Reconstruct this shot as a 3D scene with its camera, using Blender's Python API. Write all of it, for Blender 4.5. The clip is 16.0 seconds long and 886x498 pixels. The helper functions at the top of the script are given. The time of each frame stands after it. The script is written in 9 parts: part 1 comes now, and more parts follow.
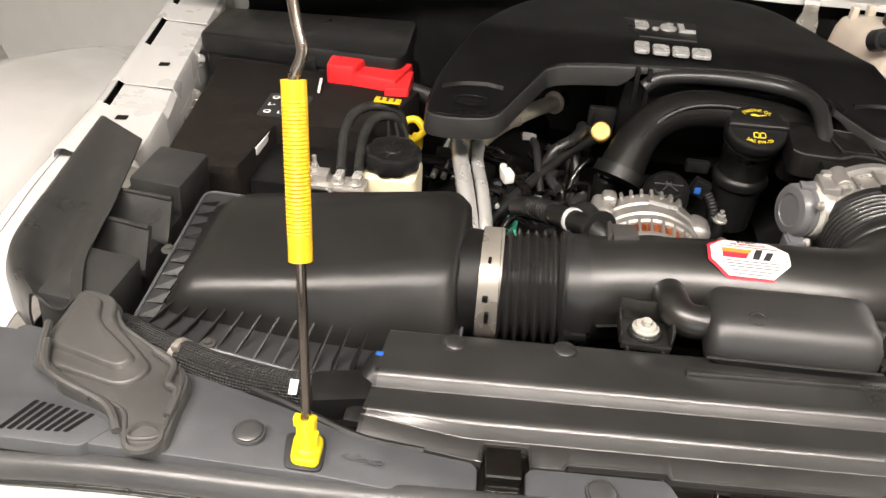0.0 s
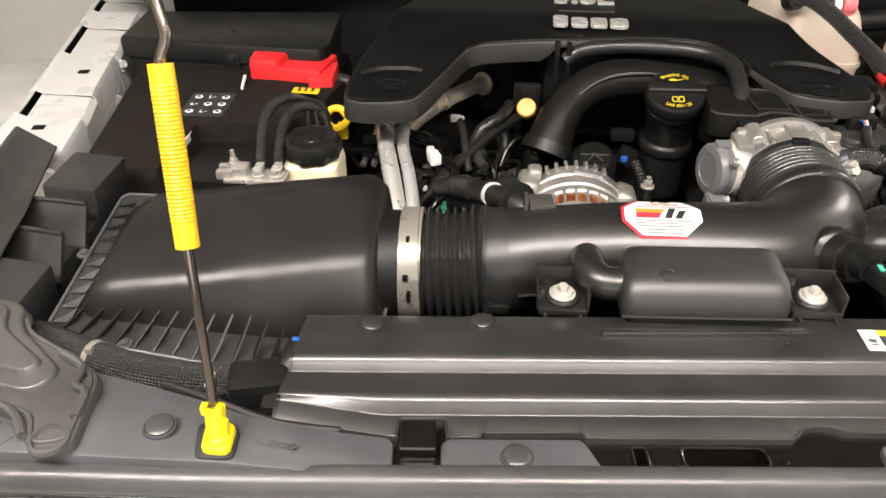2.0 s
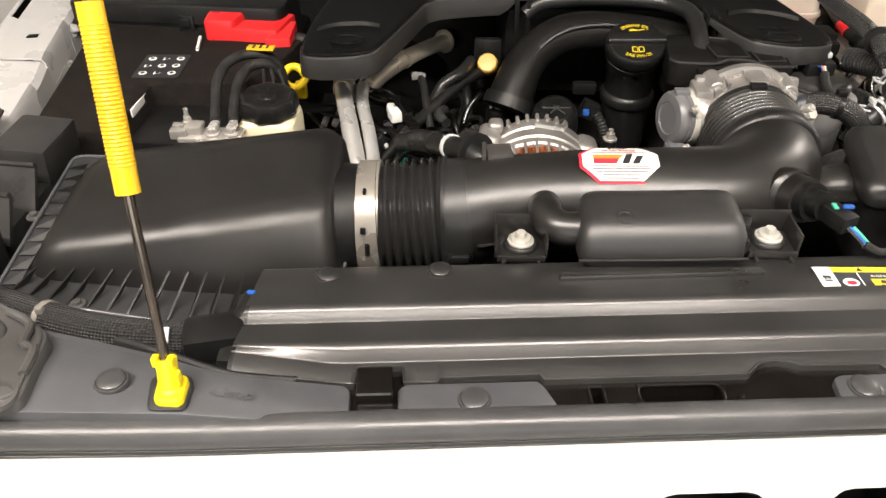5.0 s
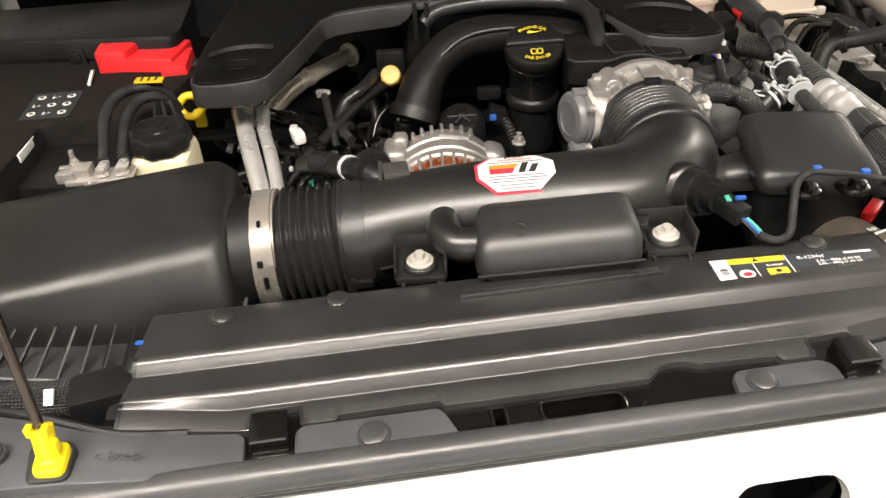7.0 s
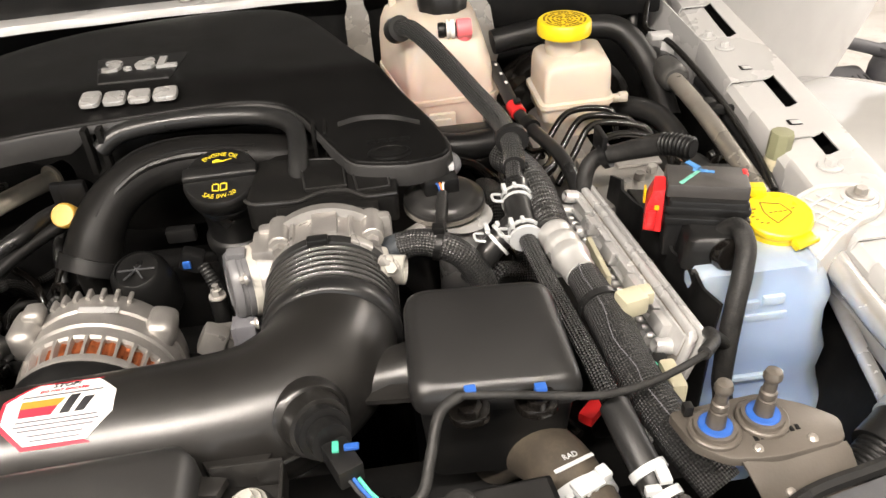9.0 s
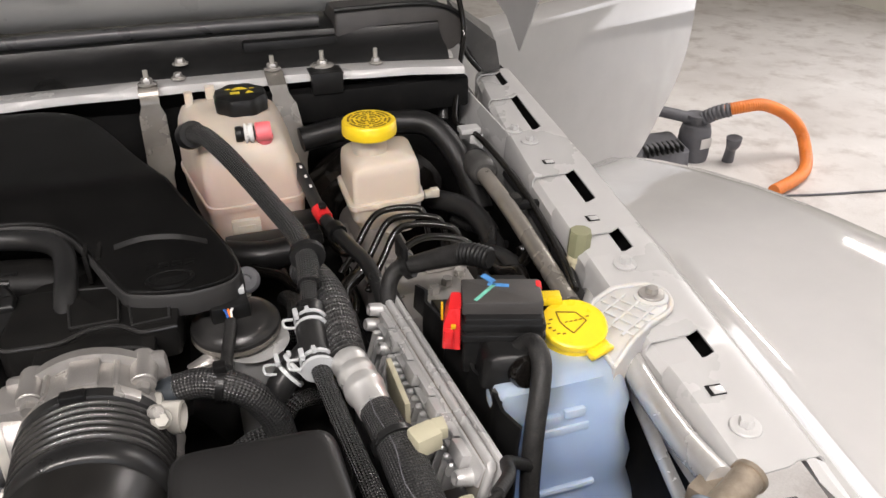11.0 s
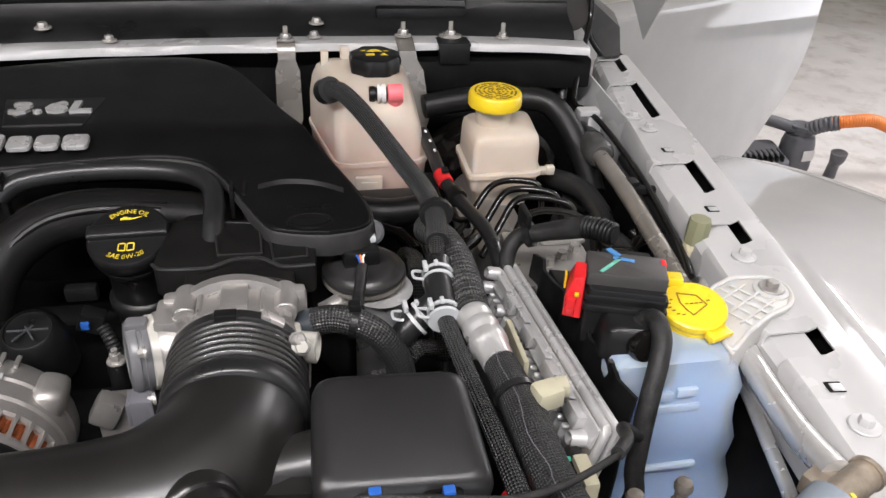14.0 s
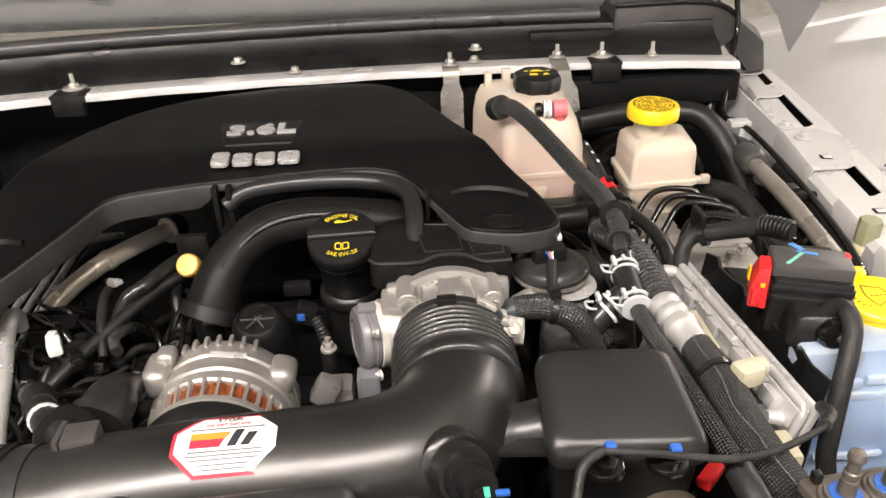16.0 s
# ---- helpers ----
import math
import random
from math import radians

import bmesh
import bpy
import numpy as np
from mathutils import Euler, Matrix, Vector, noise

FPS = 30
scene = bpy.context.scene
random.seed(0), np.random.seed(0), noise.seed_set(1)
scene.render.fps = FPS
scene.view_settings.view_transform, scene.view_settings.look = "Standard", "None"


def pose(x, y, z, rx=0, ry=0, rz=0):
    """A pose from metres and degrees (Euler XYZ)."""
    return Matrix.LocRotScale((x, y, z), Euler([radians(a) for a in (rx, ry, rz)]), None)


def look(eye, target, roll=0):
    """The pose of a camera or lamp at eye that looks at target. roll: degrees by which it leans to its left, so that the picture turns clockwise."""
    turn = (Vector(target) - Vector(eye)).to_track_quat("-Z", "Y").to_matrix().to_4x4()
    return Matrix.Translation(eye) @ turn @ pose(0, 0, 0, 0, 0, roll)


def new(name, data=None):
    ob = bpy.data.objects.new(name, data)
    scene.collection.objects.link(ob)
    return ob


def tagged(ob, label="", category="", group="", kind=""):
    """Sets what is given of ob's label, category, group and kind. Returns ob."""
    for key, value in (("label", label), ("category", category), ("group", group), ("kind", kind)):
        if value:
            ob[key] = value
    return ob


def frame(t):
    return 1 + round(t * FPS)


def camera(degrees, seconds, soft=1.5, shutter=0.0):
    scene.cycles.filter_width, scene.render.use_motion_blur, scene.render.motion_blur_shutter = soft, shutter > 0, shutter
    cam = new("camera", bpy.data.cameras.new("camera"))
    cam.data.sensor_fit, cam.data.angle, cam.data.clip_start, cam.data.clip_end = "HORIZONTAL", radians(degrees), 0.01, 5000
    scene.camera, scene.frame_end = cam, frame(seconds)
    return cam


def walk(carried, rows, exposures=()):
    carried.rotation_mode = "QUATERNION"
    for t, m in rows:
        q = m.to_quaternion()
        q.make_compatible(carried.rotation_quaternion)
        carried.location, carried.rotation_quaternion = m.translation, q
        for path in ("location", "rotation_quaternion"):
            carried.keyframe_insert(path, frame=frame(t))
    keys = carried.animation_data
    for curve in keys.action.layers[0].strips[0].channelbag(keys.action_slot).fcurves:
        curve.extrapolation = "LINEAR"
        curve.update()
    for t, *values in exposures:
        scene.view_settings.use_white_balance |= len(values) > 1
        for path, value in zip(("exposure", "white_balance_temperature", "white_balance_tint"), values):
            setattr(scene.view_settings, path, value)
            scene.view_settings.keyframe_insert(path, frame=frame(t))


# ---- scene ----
cam = camera(61.1, 16.0)
PATH = [
    (0, (0.037, -0.032, 1.642), (-0.147, 1.593, 0.49), 3.7),
    (0.5, (0.053, -0.016, 1.652), (-0.21, 1.616, 0.525), 1.0),
    (1, (0.097, -0.013, 1.645), (-0.072, 1.635, 0.523), 0.6),
    (1.5, (0.096, -0.025, 1.633), (-0.032, 1.614, 0.493), 0.7),
    (2, (0.09, -0.035, 1.631), (-0.028, 1.592, 0.474), 0.6),
    (2.5, (0.092, -0.04, 1.629), (-0.017, 1.574, 0.452), 0.8),
    (3, (0.097, -0.035, 1.619), (0.027, 1.57, 0.428), 2.3),
    (3.5, (0.098, -0.041, 1.615), (0.055, 1.56, 0.417), 2.8),
    (4, (0.109, -0.041, 1.616), (0.069, 1.553, 0.409), 2.0),
    (4.2, (0.108, -0.042, 1.612), (0.081, 1.557, 0.411), 2.1),
    (6.3, (0.112, -0.038, 1.61), (-0.014, 1.534, 0.38), -3.6),
    (6.5, (0.124, -0.033, 1.609), (0.016, 1.541, 0.379), -3.6),
    (7, (0.157, -0.02, 1.618), (0.214, 1.568, 0.403), -2.5),
    (7.5, (0.213, 0.002, 1.62), (0.454, 1.579, 0.414), -2.8),
    (8, (0.345, 0.1, 1.601), (0.637, 1.672, 0.4), -3.8),
    (8.5, (0.405, 0.171, 1.585), (0.571, 1.764, 0.387), -3.5),
    (9, (0.457, 0.188, 1.605), (0.611, 1.82, 0.459), -3.6),
    (9.5, (0.479, 0.203, 1.618), (0.718, 1.877, 0.551), -3.8),
    (9.7, (0.494, 0.21, 1.633), (0.793, 1.915, 0.632), -3.7),
    (11.8, (0.527, 0.237, 1.614), (1.106, 1.835, 0.559), 1.5),
    (12, (0.527, 0.238, 1.609), (1.095, 1.829, 0.539), 1.7),
    (12.5, (0.509, 0.235, 1.619), (1.042, 1.831, 0.538), 3.0),
    (13, (0.465, 0.227, 1.627), (0.93, 1.855, 0.562), 3.9),
    (13.5, (0.475, 0.218, 1.623), (0.89, 1.867, 0.569), 3.0),
    (14, (0.469, 0.217, 1.621), (0.822, 1.88, 0.568), 2.9),
    (14.5, (0.434, 0.213, 1.613), (0.64, 1.897, 0.553), 2.3),
    (15, (0.438, 0.209, 1.613), (0.533, 1.908, 0.562), 0.4),
    (15.5, (0.406, 0.201, 1.608), (0.472, 1.916, 0.582), -0.4),
    (16, (0.373, 0.158, 1.627), (0.474, 1.894, 0.64), -1.8),
]
walk(cam, [(t, look(eye, target, roll)) for t, eye, target, roll in PATH],
     exposures=[(0.0, -0.3, 6700, 14), (2.5, -0.33, 6700, 14), (7.0, -0.45, 6800, 14), (8.2, -0.26, 6800, 14), (9.7, -0.17, 6750, 14), (11.8, -1.1, 6100, 17), (13.3, -0.92, 6050, 17), (14.0, -0.76, 6050, 16), (14.6, -0.52, 6550, 15), (16.0, -0.24, 6700, 16)])

# ---- world and light ----
world = bpy.data.worlds.new("world")
scene.world = world
world.use_nodes = True
wn = world.node_tree.nodes
sky = wn.new("ShaderNodeTexSky")
sky.sky_type, sky.sun_disc, sky.sun_elevation, sky.sun_rotation = "NISHITA", False, radians(40), radians(120)
world.node_tree.links.new(sky.outputs[0], wn["Background"].inputs[0])
wn["Background"].inputs[1].default_value = 0.1


def area_lamp(name, m, sx, sy, watts, colour):
    data = bpy.data.lights.new(name, "AREA")
    data.shape, data.size, data.size_y, data.energy, data.color = "RECTANGLE", sx, sy, watts, colour
    ob = new(name, data)
    ob.matrix_world = m
    return ob


WARM = (1.0, 0.95, 0.87)
TUBES = [(-0.65, -0.42, 90, 100), (0.65, -0.42, 90, 70), (3.48, 2.95, -26, 95)]
for x, y, turn, watts in TUBES:
    area_lamp("tube_light", pose(x, y, 2.82, 0, 0, turn), 0.07, 1.25, watts, WARM)
area_lamp("doorway_light", look((0.3, -4.3, 1.5), (0.3, 0, 1.2)), 4.4, 2.3, 95, (0.95, 0.98, 1.0))
area_lamp("side_doorway_light", look((6.4, 2.6, 1.5), (2.0, 2.6, 0.6)), 3.6, 2.3, 150, (1.0, 0.98, 0.95))


# ---- materials ----
def shader(name):
    m = bpy.data.materials.new(name)
    m.use_nodes = True
    return m, m.node_tree.nodes, m.node_tree.links, m.node_tree.nodes["Principled BSDF"]


def mix_colour(nodes, links, fac, a, b, blend="MIX"):
    mx = nodes.new("ShaderNodeMix")
    mx.data_type, mx.blend_type = "RGBA", blend
    for sock, v in ((mx.inputs[0], fac), (mx.inputs[6], a), (mx.inputs[7], b)):
        if hasattr(v, "links"):
            links.new(v, sock)
        else:
            sock.default_value = v
    return mx.outputs[2]


def ramp(nodes, links, value, lo, hi, a=0.0, b=1.0):
    r = nodes.new("ShaderNodeMapRange")
    links.new(value, r.inputs[0])
    for i, v in zip((1, 2, 3, 4), (lo, hi, a, b)):
        r.inputs[i].default_value = v
    return r.outputs[0]


def noise_tex(nodes, links, scale, detail=3.0, rough=0.55):
    co = nodes.new("ShaderNodeTexCoord")
    n = nodes.new("ShaderNodeTexNoise")
    n.inputs["Scale"].default_value, n.inputs["Detail"].default_value, n.inputs["Roughness"].default_value = scale, detail, rough
    links.new(co.outputs["Object"], n.inputs["Vector"])
    return n.outputs[0]


def surface(name, colour, rough, metal=0.0, grain=900, bump=0.15, vary=0.18, dirt=None, dirt_amount=0.0, patch=14, spec=0.5, coat=0.0, rough_vary=0.12):
    """A procedural surface: fine grain in the relief, broad patches in colour and gloss, and dust where given."""
    m, nodes, links, bs = shader(name)
    c = (*colour, 1)
    dark = tuple(v * (1 - vary) for v in colour) + (1,)
    light = tuple(min(1, v * (1 + vary)) for v in colour) + (1,)
    broad = noise_tex(nodes, links, patch, 5)
    fine = noise_tex(nodes, links, grain, 2)
    col = mix_colour(nodes, links, ramp(nodes, links, broad, 0.35, 0.65), dark, light)
    if dirt:
        spots = noise_tex(nodes, links, patch * 3.7, 7, 0.7)
        col = mix_colour(nodes, links, ramp(nodes, links, spots, 0.5, 0.75, 0, dirt_amount), col, (*dirt, 1))
    links.new(col, bs.inputs["Base Color"])
    links.new(ramp(nodes, links, broad, 0.3, 0.7, max(0.02, rough - rough_vary), min(1, rough + rough_vary)), bs.inputs["Roughness"])
    bs.inputs["Metallic"].default_value = metal
    bs.inputs["Specular IOR Level"].default_value = spec
    bs.inputs["Coat Weight"].default_value = coat
    if bump:
        b = nodes.new("ShaderNodeBump")
        b.inputs["Strength"].default_value, b.inputs["Distance"].default_value = bump, 0.0006
        links.new(fine, b.inputs["Height"])
        links.new(b.outputs[0], bs.inputs["Normal"])
    return m


def braided(name, colour, thread, rough=0.5, strength=0.8):
    """A woven sleeve, laid out along and round the hose."""
    m, nodes, links, bs = shader(name)
    uv = nodes.new("ShaderNodeUVMap")
    sep = nodes.new("ShaderNodeSeparateXYZ")
    links.new(uv.outputs[0], sep.inputs[0])

    def maths(op, a, b=None):
        n = nodes.new("ShaderNodeMath")
        n.operation = op
        for i, v in enumerate((a, b)):
            if v is None:
                continue
            if hasattr(v, "links"):
                links.new(v, n.inputs[i])
            else:
                n.inputs[i].default_value = v
        return n.outputs[0]
    p = maths("SINE", maths("MULTIPLY", maths("ADD", sep.outputs[0], sep.outputs[1]), math.pi))
    q = maths("SINE", maths("MULTIPLY", maths("SUBTRACT", sep.outputs[0], sep.outputs[1]), math.pi))
    weave = maths("MULTIPLY", p, q)
    col = mix_colour(nodes, links, ramp(nodes, links, weave, -0.2, 0.9), (*colour, 1), (*thread, 1))
    links.new(col, bs.inputs["Base Color"])
    bs.inputs["Roughness"].default_value = rough
    b = nodes.new("ShaderNodeBump")
    b.inputs["Strength"].default_value, b.inputs["Distance"].default_value = strength, 0.0012
    links.new(weave, b.inputs["Height"])
    links.new(b.outputs[0], bs.inputs["Normal"])
    return m


def milky(name, colour, clear):
    """Thin translucent moulded plastic: partly see-through, softly scattering."""
    m, nodes, links, bs = shader(name)
    patch = noise_tex(nodes, links, 30, 4)
    col = mix_colour(nodes, links, ramp(nodes, links, patch, 0.3, 0.7), tuple(v * 0.93 for v in colour) + (1,), (*colour, 1))
    links.new(col, bs.inputs["Base Color"])
    bs.inputs["Roughness"].default_value = 0.38
    bs.inputs["Subsurface Weight"].default_value = 0.35
    bs.inputs["Subsurface Radius"].default_value = (0.02, 0.015, 0.01)
    bs.inputs["Subsurface Scale"].default_value = 0.5
    tr = nodes.new("ShaderNodeBsdfTransparent")
    mx = nodes.new("ShaderNodeMixShader")
    mx.inputs[0].default_value = clear
    links.new(bs.outputs[0], mx.inputs[1])
    links.new(tr.outputs[0], mx.inputs[2])
    links.new(mx.outputs[0], nodes["Material Output"].inputs[0])
    return m


def plain_light(name, colour, strength):
    m, nodes, links, bs = shader(name)
    bs.inputs["Base Color"].default_value = (*colour, 1)
    bs.inputs["Emission Color"].default_value = (*colour, 1)
    bs.inputs["Emission Strength"].default_value = strength
    return m


DUST = (0.16, 0.145, 0.12)
M_BOX = surface("black grained box plastic", (0.013, 0.0127, 0.0125), 0.30, grain=1600, bump=0.2, vary=0.08, rough_vary=0.02, spec=0.42)
M_LID = surface("black grained lid plastic", (0.011, 0.0105, 0.010), 0.33, grain=1600, bump=0.2, dirt=DUST, dirt_amount=0.02, rough_vary=0.04, spec=0.42)
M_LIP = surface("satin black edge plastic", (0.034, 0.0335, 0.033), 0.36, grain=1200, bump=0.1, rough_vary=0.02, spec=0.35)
M_GREYLT = surface("mid grey plastic", (0.12, 0.12, 0.125), 0.35, grain=700, bump=0.12, vary=0.06)
M_MANI = surface("black moulded manifold plastic", (0.0075, 0.0073, 0.007), 0.42, grain=900, bump=0.12, dirt=DUST, dirt_amount=0.03, spec=0.11, rough_vary=0.04)
M_RIB = surface("black ribbed cover plastic", (0.021, 0.0205, 0.020), 0.30, grain=1100, bump=0.02, dirt=DUST, dirt_amount=0.02, rough_vary=0.03, spec=0.65)
M_BLACK = surface("black satin plastic", (0.0075, 0.0075, 0.0075), 0.38, bump=0.22, dirt=DUST, dirt_amount=0.03, spec=0.3)
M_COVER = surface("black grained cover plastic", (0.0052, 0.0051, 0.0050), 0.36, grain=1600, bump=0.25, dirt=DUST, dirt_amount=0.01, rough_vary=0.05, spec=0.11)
M_TUBE = surface("black smooth intake plastic", (0.013, 0.0123, 0.0114), 0.33, grain=900, bump=0.10, rough_vary=0.03, spec=0.58)
M_PANEL = surface("grey black grained plastic", (0.056, 0.058, 0.063), 0.38, grain=1400, bump=0.3, dirt=(0.14, 0.14, 0.135), dirt_amount=0.1)
M_DUSTY = surface("dusty dark grey plastic", (0.050, 0.049, 0.047), 0.4, grain=900, bump=0.25, dirt=(0.13, 0.12, 0.105), dirt_amount=0.25)
M_SEAL = surface("dull black seal rubber", (0.042, 0.042, 0.043), 0.36, grain=500, bump=0.2, dirt=DUST, dirt_amount=0.1)
M_RUBBER = surface("black rubber", (0.014, 0.014, 0.014), 0.34, grain=400, bump=0.15, dirt=DUST, dirt_amount=0.04, spec=0.42)
M_BELLOWS = surface("black moulded bellows rubber", (0.021, 0.0205, 0.020), 0.24, grain=500, bump=0.05, vary=0.1, spec=0.75, rough_vary=0.04)
# also fills holes and gaps, where its black stands in for shade
M_DEEP = surface("grimy black metal and shaded gaps", (0.006, 0.006, 0.006), 0.6, grain=120, bump=0.3, dirt=(0.02, 0.018, 0.016), dirt_amount=0.3, spec=0.12)
M_GLOSS = surface("black gloss paint", (0.0055, 0.0048, 0.0042), 0.14, grain=200, bump=0.03, dirt=DUST, dirt_amount=0.02, rough_vary=0.05)
M_WHITE = surface("white body paint", (0.47, 0.466, 0.456), 0.07, grain=300, bump=0.003, vary=0.02, coat=0.3, rough_vary=0.02, dirt=(0.6, 0.57, 0.5), dirt_amount=0.06)
M_INNER = surface("white under-bonnet paint", (0.45, 0.447, 0.44), 0.30, grain=500, bump=0.03, vary=0.02, patch=8)
# the same inner paint made lighter, to carry the light on the bonnet's rear edge
M_INNERLIT = surface("under-bonnet paint, lit copy", (0.80, 0.79, 0.76), 0.35, grain=500, bump=0.03, vary=0.02, patch=8)
M_MILKA = milky("milky white bracket plastic", (0.62, 0.61, 0.585), 0.12)
M_ALU = surface("cast aluminium", (0.37, 0.355, 0.335), 0.38, metal=0.65, grain=700, bump=0.6, vary=0.12, dirt=(0.22, 0.20, 0.18), dirt_amount=0.3)
M_STEEL = surface("zinc plated steel", (0.50, 0.48, 0.45), 0.26, metal=0.6, grain=300, bump=0.1, dirt=(0.3, 0.27, 0.22), dirt_amount=0.3)
M_PIPE = surface("brushed aluminium pipe", (0.60, 0.595, 0.58), 0.30, metal=0.6, grain=250, bump=0.12, vary=0.08, dirt=(0.4, 0.33, 0.25), dirt_amount=0.3)
M_BRONZE = surface("bronze tinted steel", (0.64, 0.58, 0.48), 0.32, metal=0.45, grain=250, bump=0.12, dirt=(0.35, 0.27, 0.18), dirt_amount=0.3)
M_YELLOW = surface("yellow plastic", (0.70, 0.40, 0.010), 0.38, grain=600, bump=0.15, vary=0.06, dirt=(0.45, 0.3, 0.05), dirt_amount=0.2)
M_YELFOOT = surface("bright yellow moulded foot plastic", (0.78, 0.60, 0.010), 0.4, grain=600, bump=0.1, vary=0.05)
M_CAPYEL = surface("bright yellow cap plastic", (0.80, 0.57, 0.012), 0.34, grain=600, bump=0.12, vary=0.05, dirt=(0.5, 0.36, 0.05), dirt_amount=0.15)
M_PALEYEL = surface("aged yellow plastic", (0.50, 0.29, 0.045), 0.45, grain=500, bump=0.2, vary=0.1, dirt=(0.4, 0.28, 0.1), dirt_amount=0.4)
M_RED = surface("red plastic", (0.62, 0.02, 0.022), 0.36, grain=500, bump=0.15, vary=0.08, dirt=(0.3, 0.03, 0.03), dirt_amount=0.2)
M_CREAM = surface("cream plastic", (0.66, 0.60, 0.42), 0.42, grain=500, bump=0.15, vary=0.06)
M_BLUE = surface("blue plastic", (0.018, 0.085, 0.33), 0.4, grain=500, bump=0.1, vary=0.08)
M_TEAL = surface("green wire sheath", (0.05, 0.38, 0.26), 0.45, grain=500, bump=0.1, vary=0.1)
M_COPPER = surface("varnished copper winding", (0.30, 0.085, 0.03), 0.35, metal=0.7, grain=400, bump=0.5, vary=0.35, patch=160)
M_PAPER = surface("white label film", (0.70, 0.69, 0.665), 0.4, grain=300, bump=0.02, vary=0.03, spec=0.2)
M_CREAMW = surface("pale zinc flake coating", (0.42, 0.405, 0.365), 0.4, grain=400, bump=0.1, vary=0.08)
M_BOLTW = surface("white zinc flake bolt", (0.37, 0.36, 0.325), 0.38, metal=0.2, grain=400, bump=0.08, vary=0.08, dirt=(0.4, 0.37, 0.31), dirt_amount=0.25)
M_ZINC = surface("dull zinc coating", (0.58, 0.58, 0.575), 0.36, metal=0.35, grain=400, bump=0.1, vary=0.1)
M_TRIM = surface("black grained trim plastic", (0.020, 0.0205, 0.0215), 0.42, grain=1400, bump=0.3, dirt=DUST, dirt_amount=0.06)
M_MODULE = surface("bright cast aluminium", (0.47, 0.468, 0.462), 0.3, metal=0.35, grain=700, bump=0.35, vary=0.1, dirt=(0.3, 0.28, 0.25), dirt_amount=0.25)
M_TAN = surface("tan plastic", (0.40, 0.375, 0.27), 0.42, grain=500, bump=0.15, vary=0.08)
M_CLAMP = surface("pale clamp plastic", (0.46, 0.475, 0.48), 0.35, grain=300, bump=0.05, vary=0.06)
M_INK = surface("black print", (0.02, 0.02, 0.022), 0.5, grain=300, bump=0.0, vary=0.05)
M_REDINK = surface("red print", (0.68, 0.03, 0.05), 0.45, grain=300, bump=0.0, vary=0.04, spec=0.2)
M_ORANGE = surface("orange print", (0.85, 0.2, 0.03), 0.45, grain=300, bump=0.0, vary=0.04, spec=0.2)
M_YELINK = surface("yellow print", (0.66, 0.52, 0.03), 0.45, grain=300, bump=0.0, vary=0.04)
M_GREYINK = surface("dark slate print", (0.028, 0.034, 0.04), 0.4, grain=300, bump=0.0, vary=0.06)
M_WRAP = surface("black cloth tape", (0.017, 0.0168, 0.0165), 0.5, grain=500, bump=0.7, vary=0.3, dirt=DUST, dirt_amount=0.1, patch=60, spec=0.25)
M_FELT = surface("black felt insulation", (0.011, 0.009, 0.008), 0.92, grain=900, bump=1.0, vary=0.3, dirt=(0.04, 0.034, 0.03), dirt_amount=0.35, patch=70, spec=0.1)
M_LINER = surface("deep black of the unseen liner", (0.0035, 0.003, 0.0028), 0.95, grain=900, bump=1.0, vary=0.3, spec=0.03)
M_BRAID = braided("black braided sleeve", (0.005, 0.005, 0.005), (0.07, 0.07, 0.07), 0.24, 1.0)
M_CLOTH = braided("black woven cloth wrap", (0.010, 0.010, 0.010), (0.038, 0.037, 0.036), 0.5, 0.8)
M_BANDG = surface("blue grey band plastic", (0.20, 0.23, 0.26), 0.4, grain=500, bump=0.1, vary=0.08)
M_TRIMBOX = surface("brown black satin trim plastic", (0.040, 0.037, 0.035), 0.42, grain=1200, bump=0.2, vary=0.1, dirt=DUST, dirt_amount=0.1)
M_RELIEF = surface("worn dark cap relief", (0.20, 0.125, 0.010), 0.45, grain=300, bump=0.05, vary=0.1)
M_BRAIDG = braided("grey braided sleeve", (0.010, 0.010, 0.010), (0.042, 0.0415, 0.041), 0.32, 0.5)
M_MILK = milky("milky reservoir plastic", (0.78, 0.70, 0.59), 0.34)
M_MILKW = milky("milky washer bottle plastic", (0.60, 0.72, 0.86), 0.5)
M_FUSELID = surface("dull brown black lid plastic", (0.042, 0.039, 0.037), 0.42, grain=900, bump=0.2, vary=0.1, dirt=DUST, dirt_amount=0.1)
M_PAINTB = surface("faded blue paint stroke", (0.06, 0.21, 0.47), 0.5, grain=300, bump=0.05, vary=0.2, patch=120)
M_PAINTG = surface("faded green paint stroke", (0.13, 0.42, 0.32), 0.5, grain=300, bump=0.05, vary=0.2, patch=120)
M_CORAL = surface("coral pink plastic", (0.82, 0.17, 0.19), 0.38, bump=0.1, vary=0.05)
M_ROD = surface("dark plated rod steel", (0.20, 0.17, 0.145), 0.2, metal=1.0, grain=200, bump=0.05)
M_PINK = surface("pink coolant", (0.80, 0.24, 0.24), 0.4, bump=0.0, vary=0.05)
M_AMBER = surface("amber brake fluid", (0.72, 0.52, 0.40), 0.4, bump=0.0, vary=0.05)
M_WASH = surface("blue washer fluid", (0.09, 0.27, 0.66), 0.35, bump=0.0, vary=0.08)
M_PLATE = surface("brown steel plate", (0.105, 0.092, 0.078), 0.42, metal=0.35, grain=500, bump=0.2, vary=0.2, dirt=(0.12, 0.10, 0.08), dirt_amount=0.3)
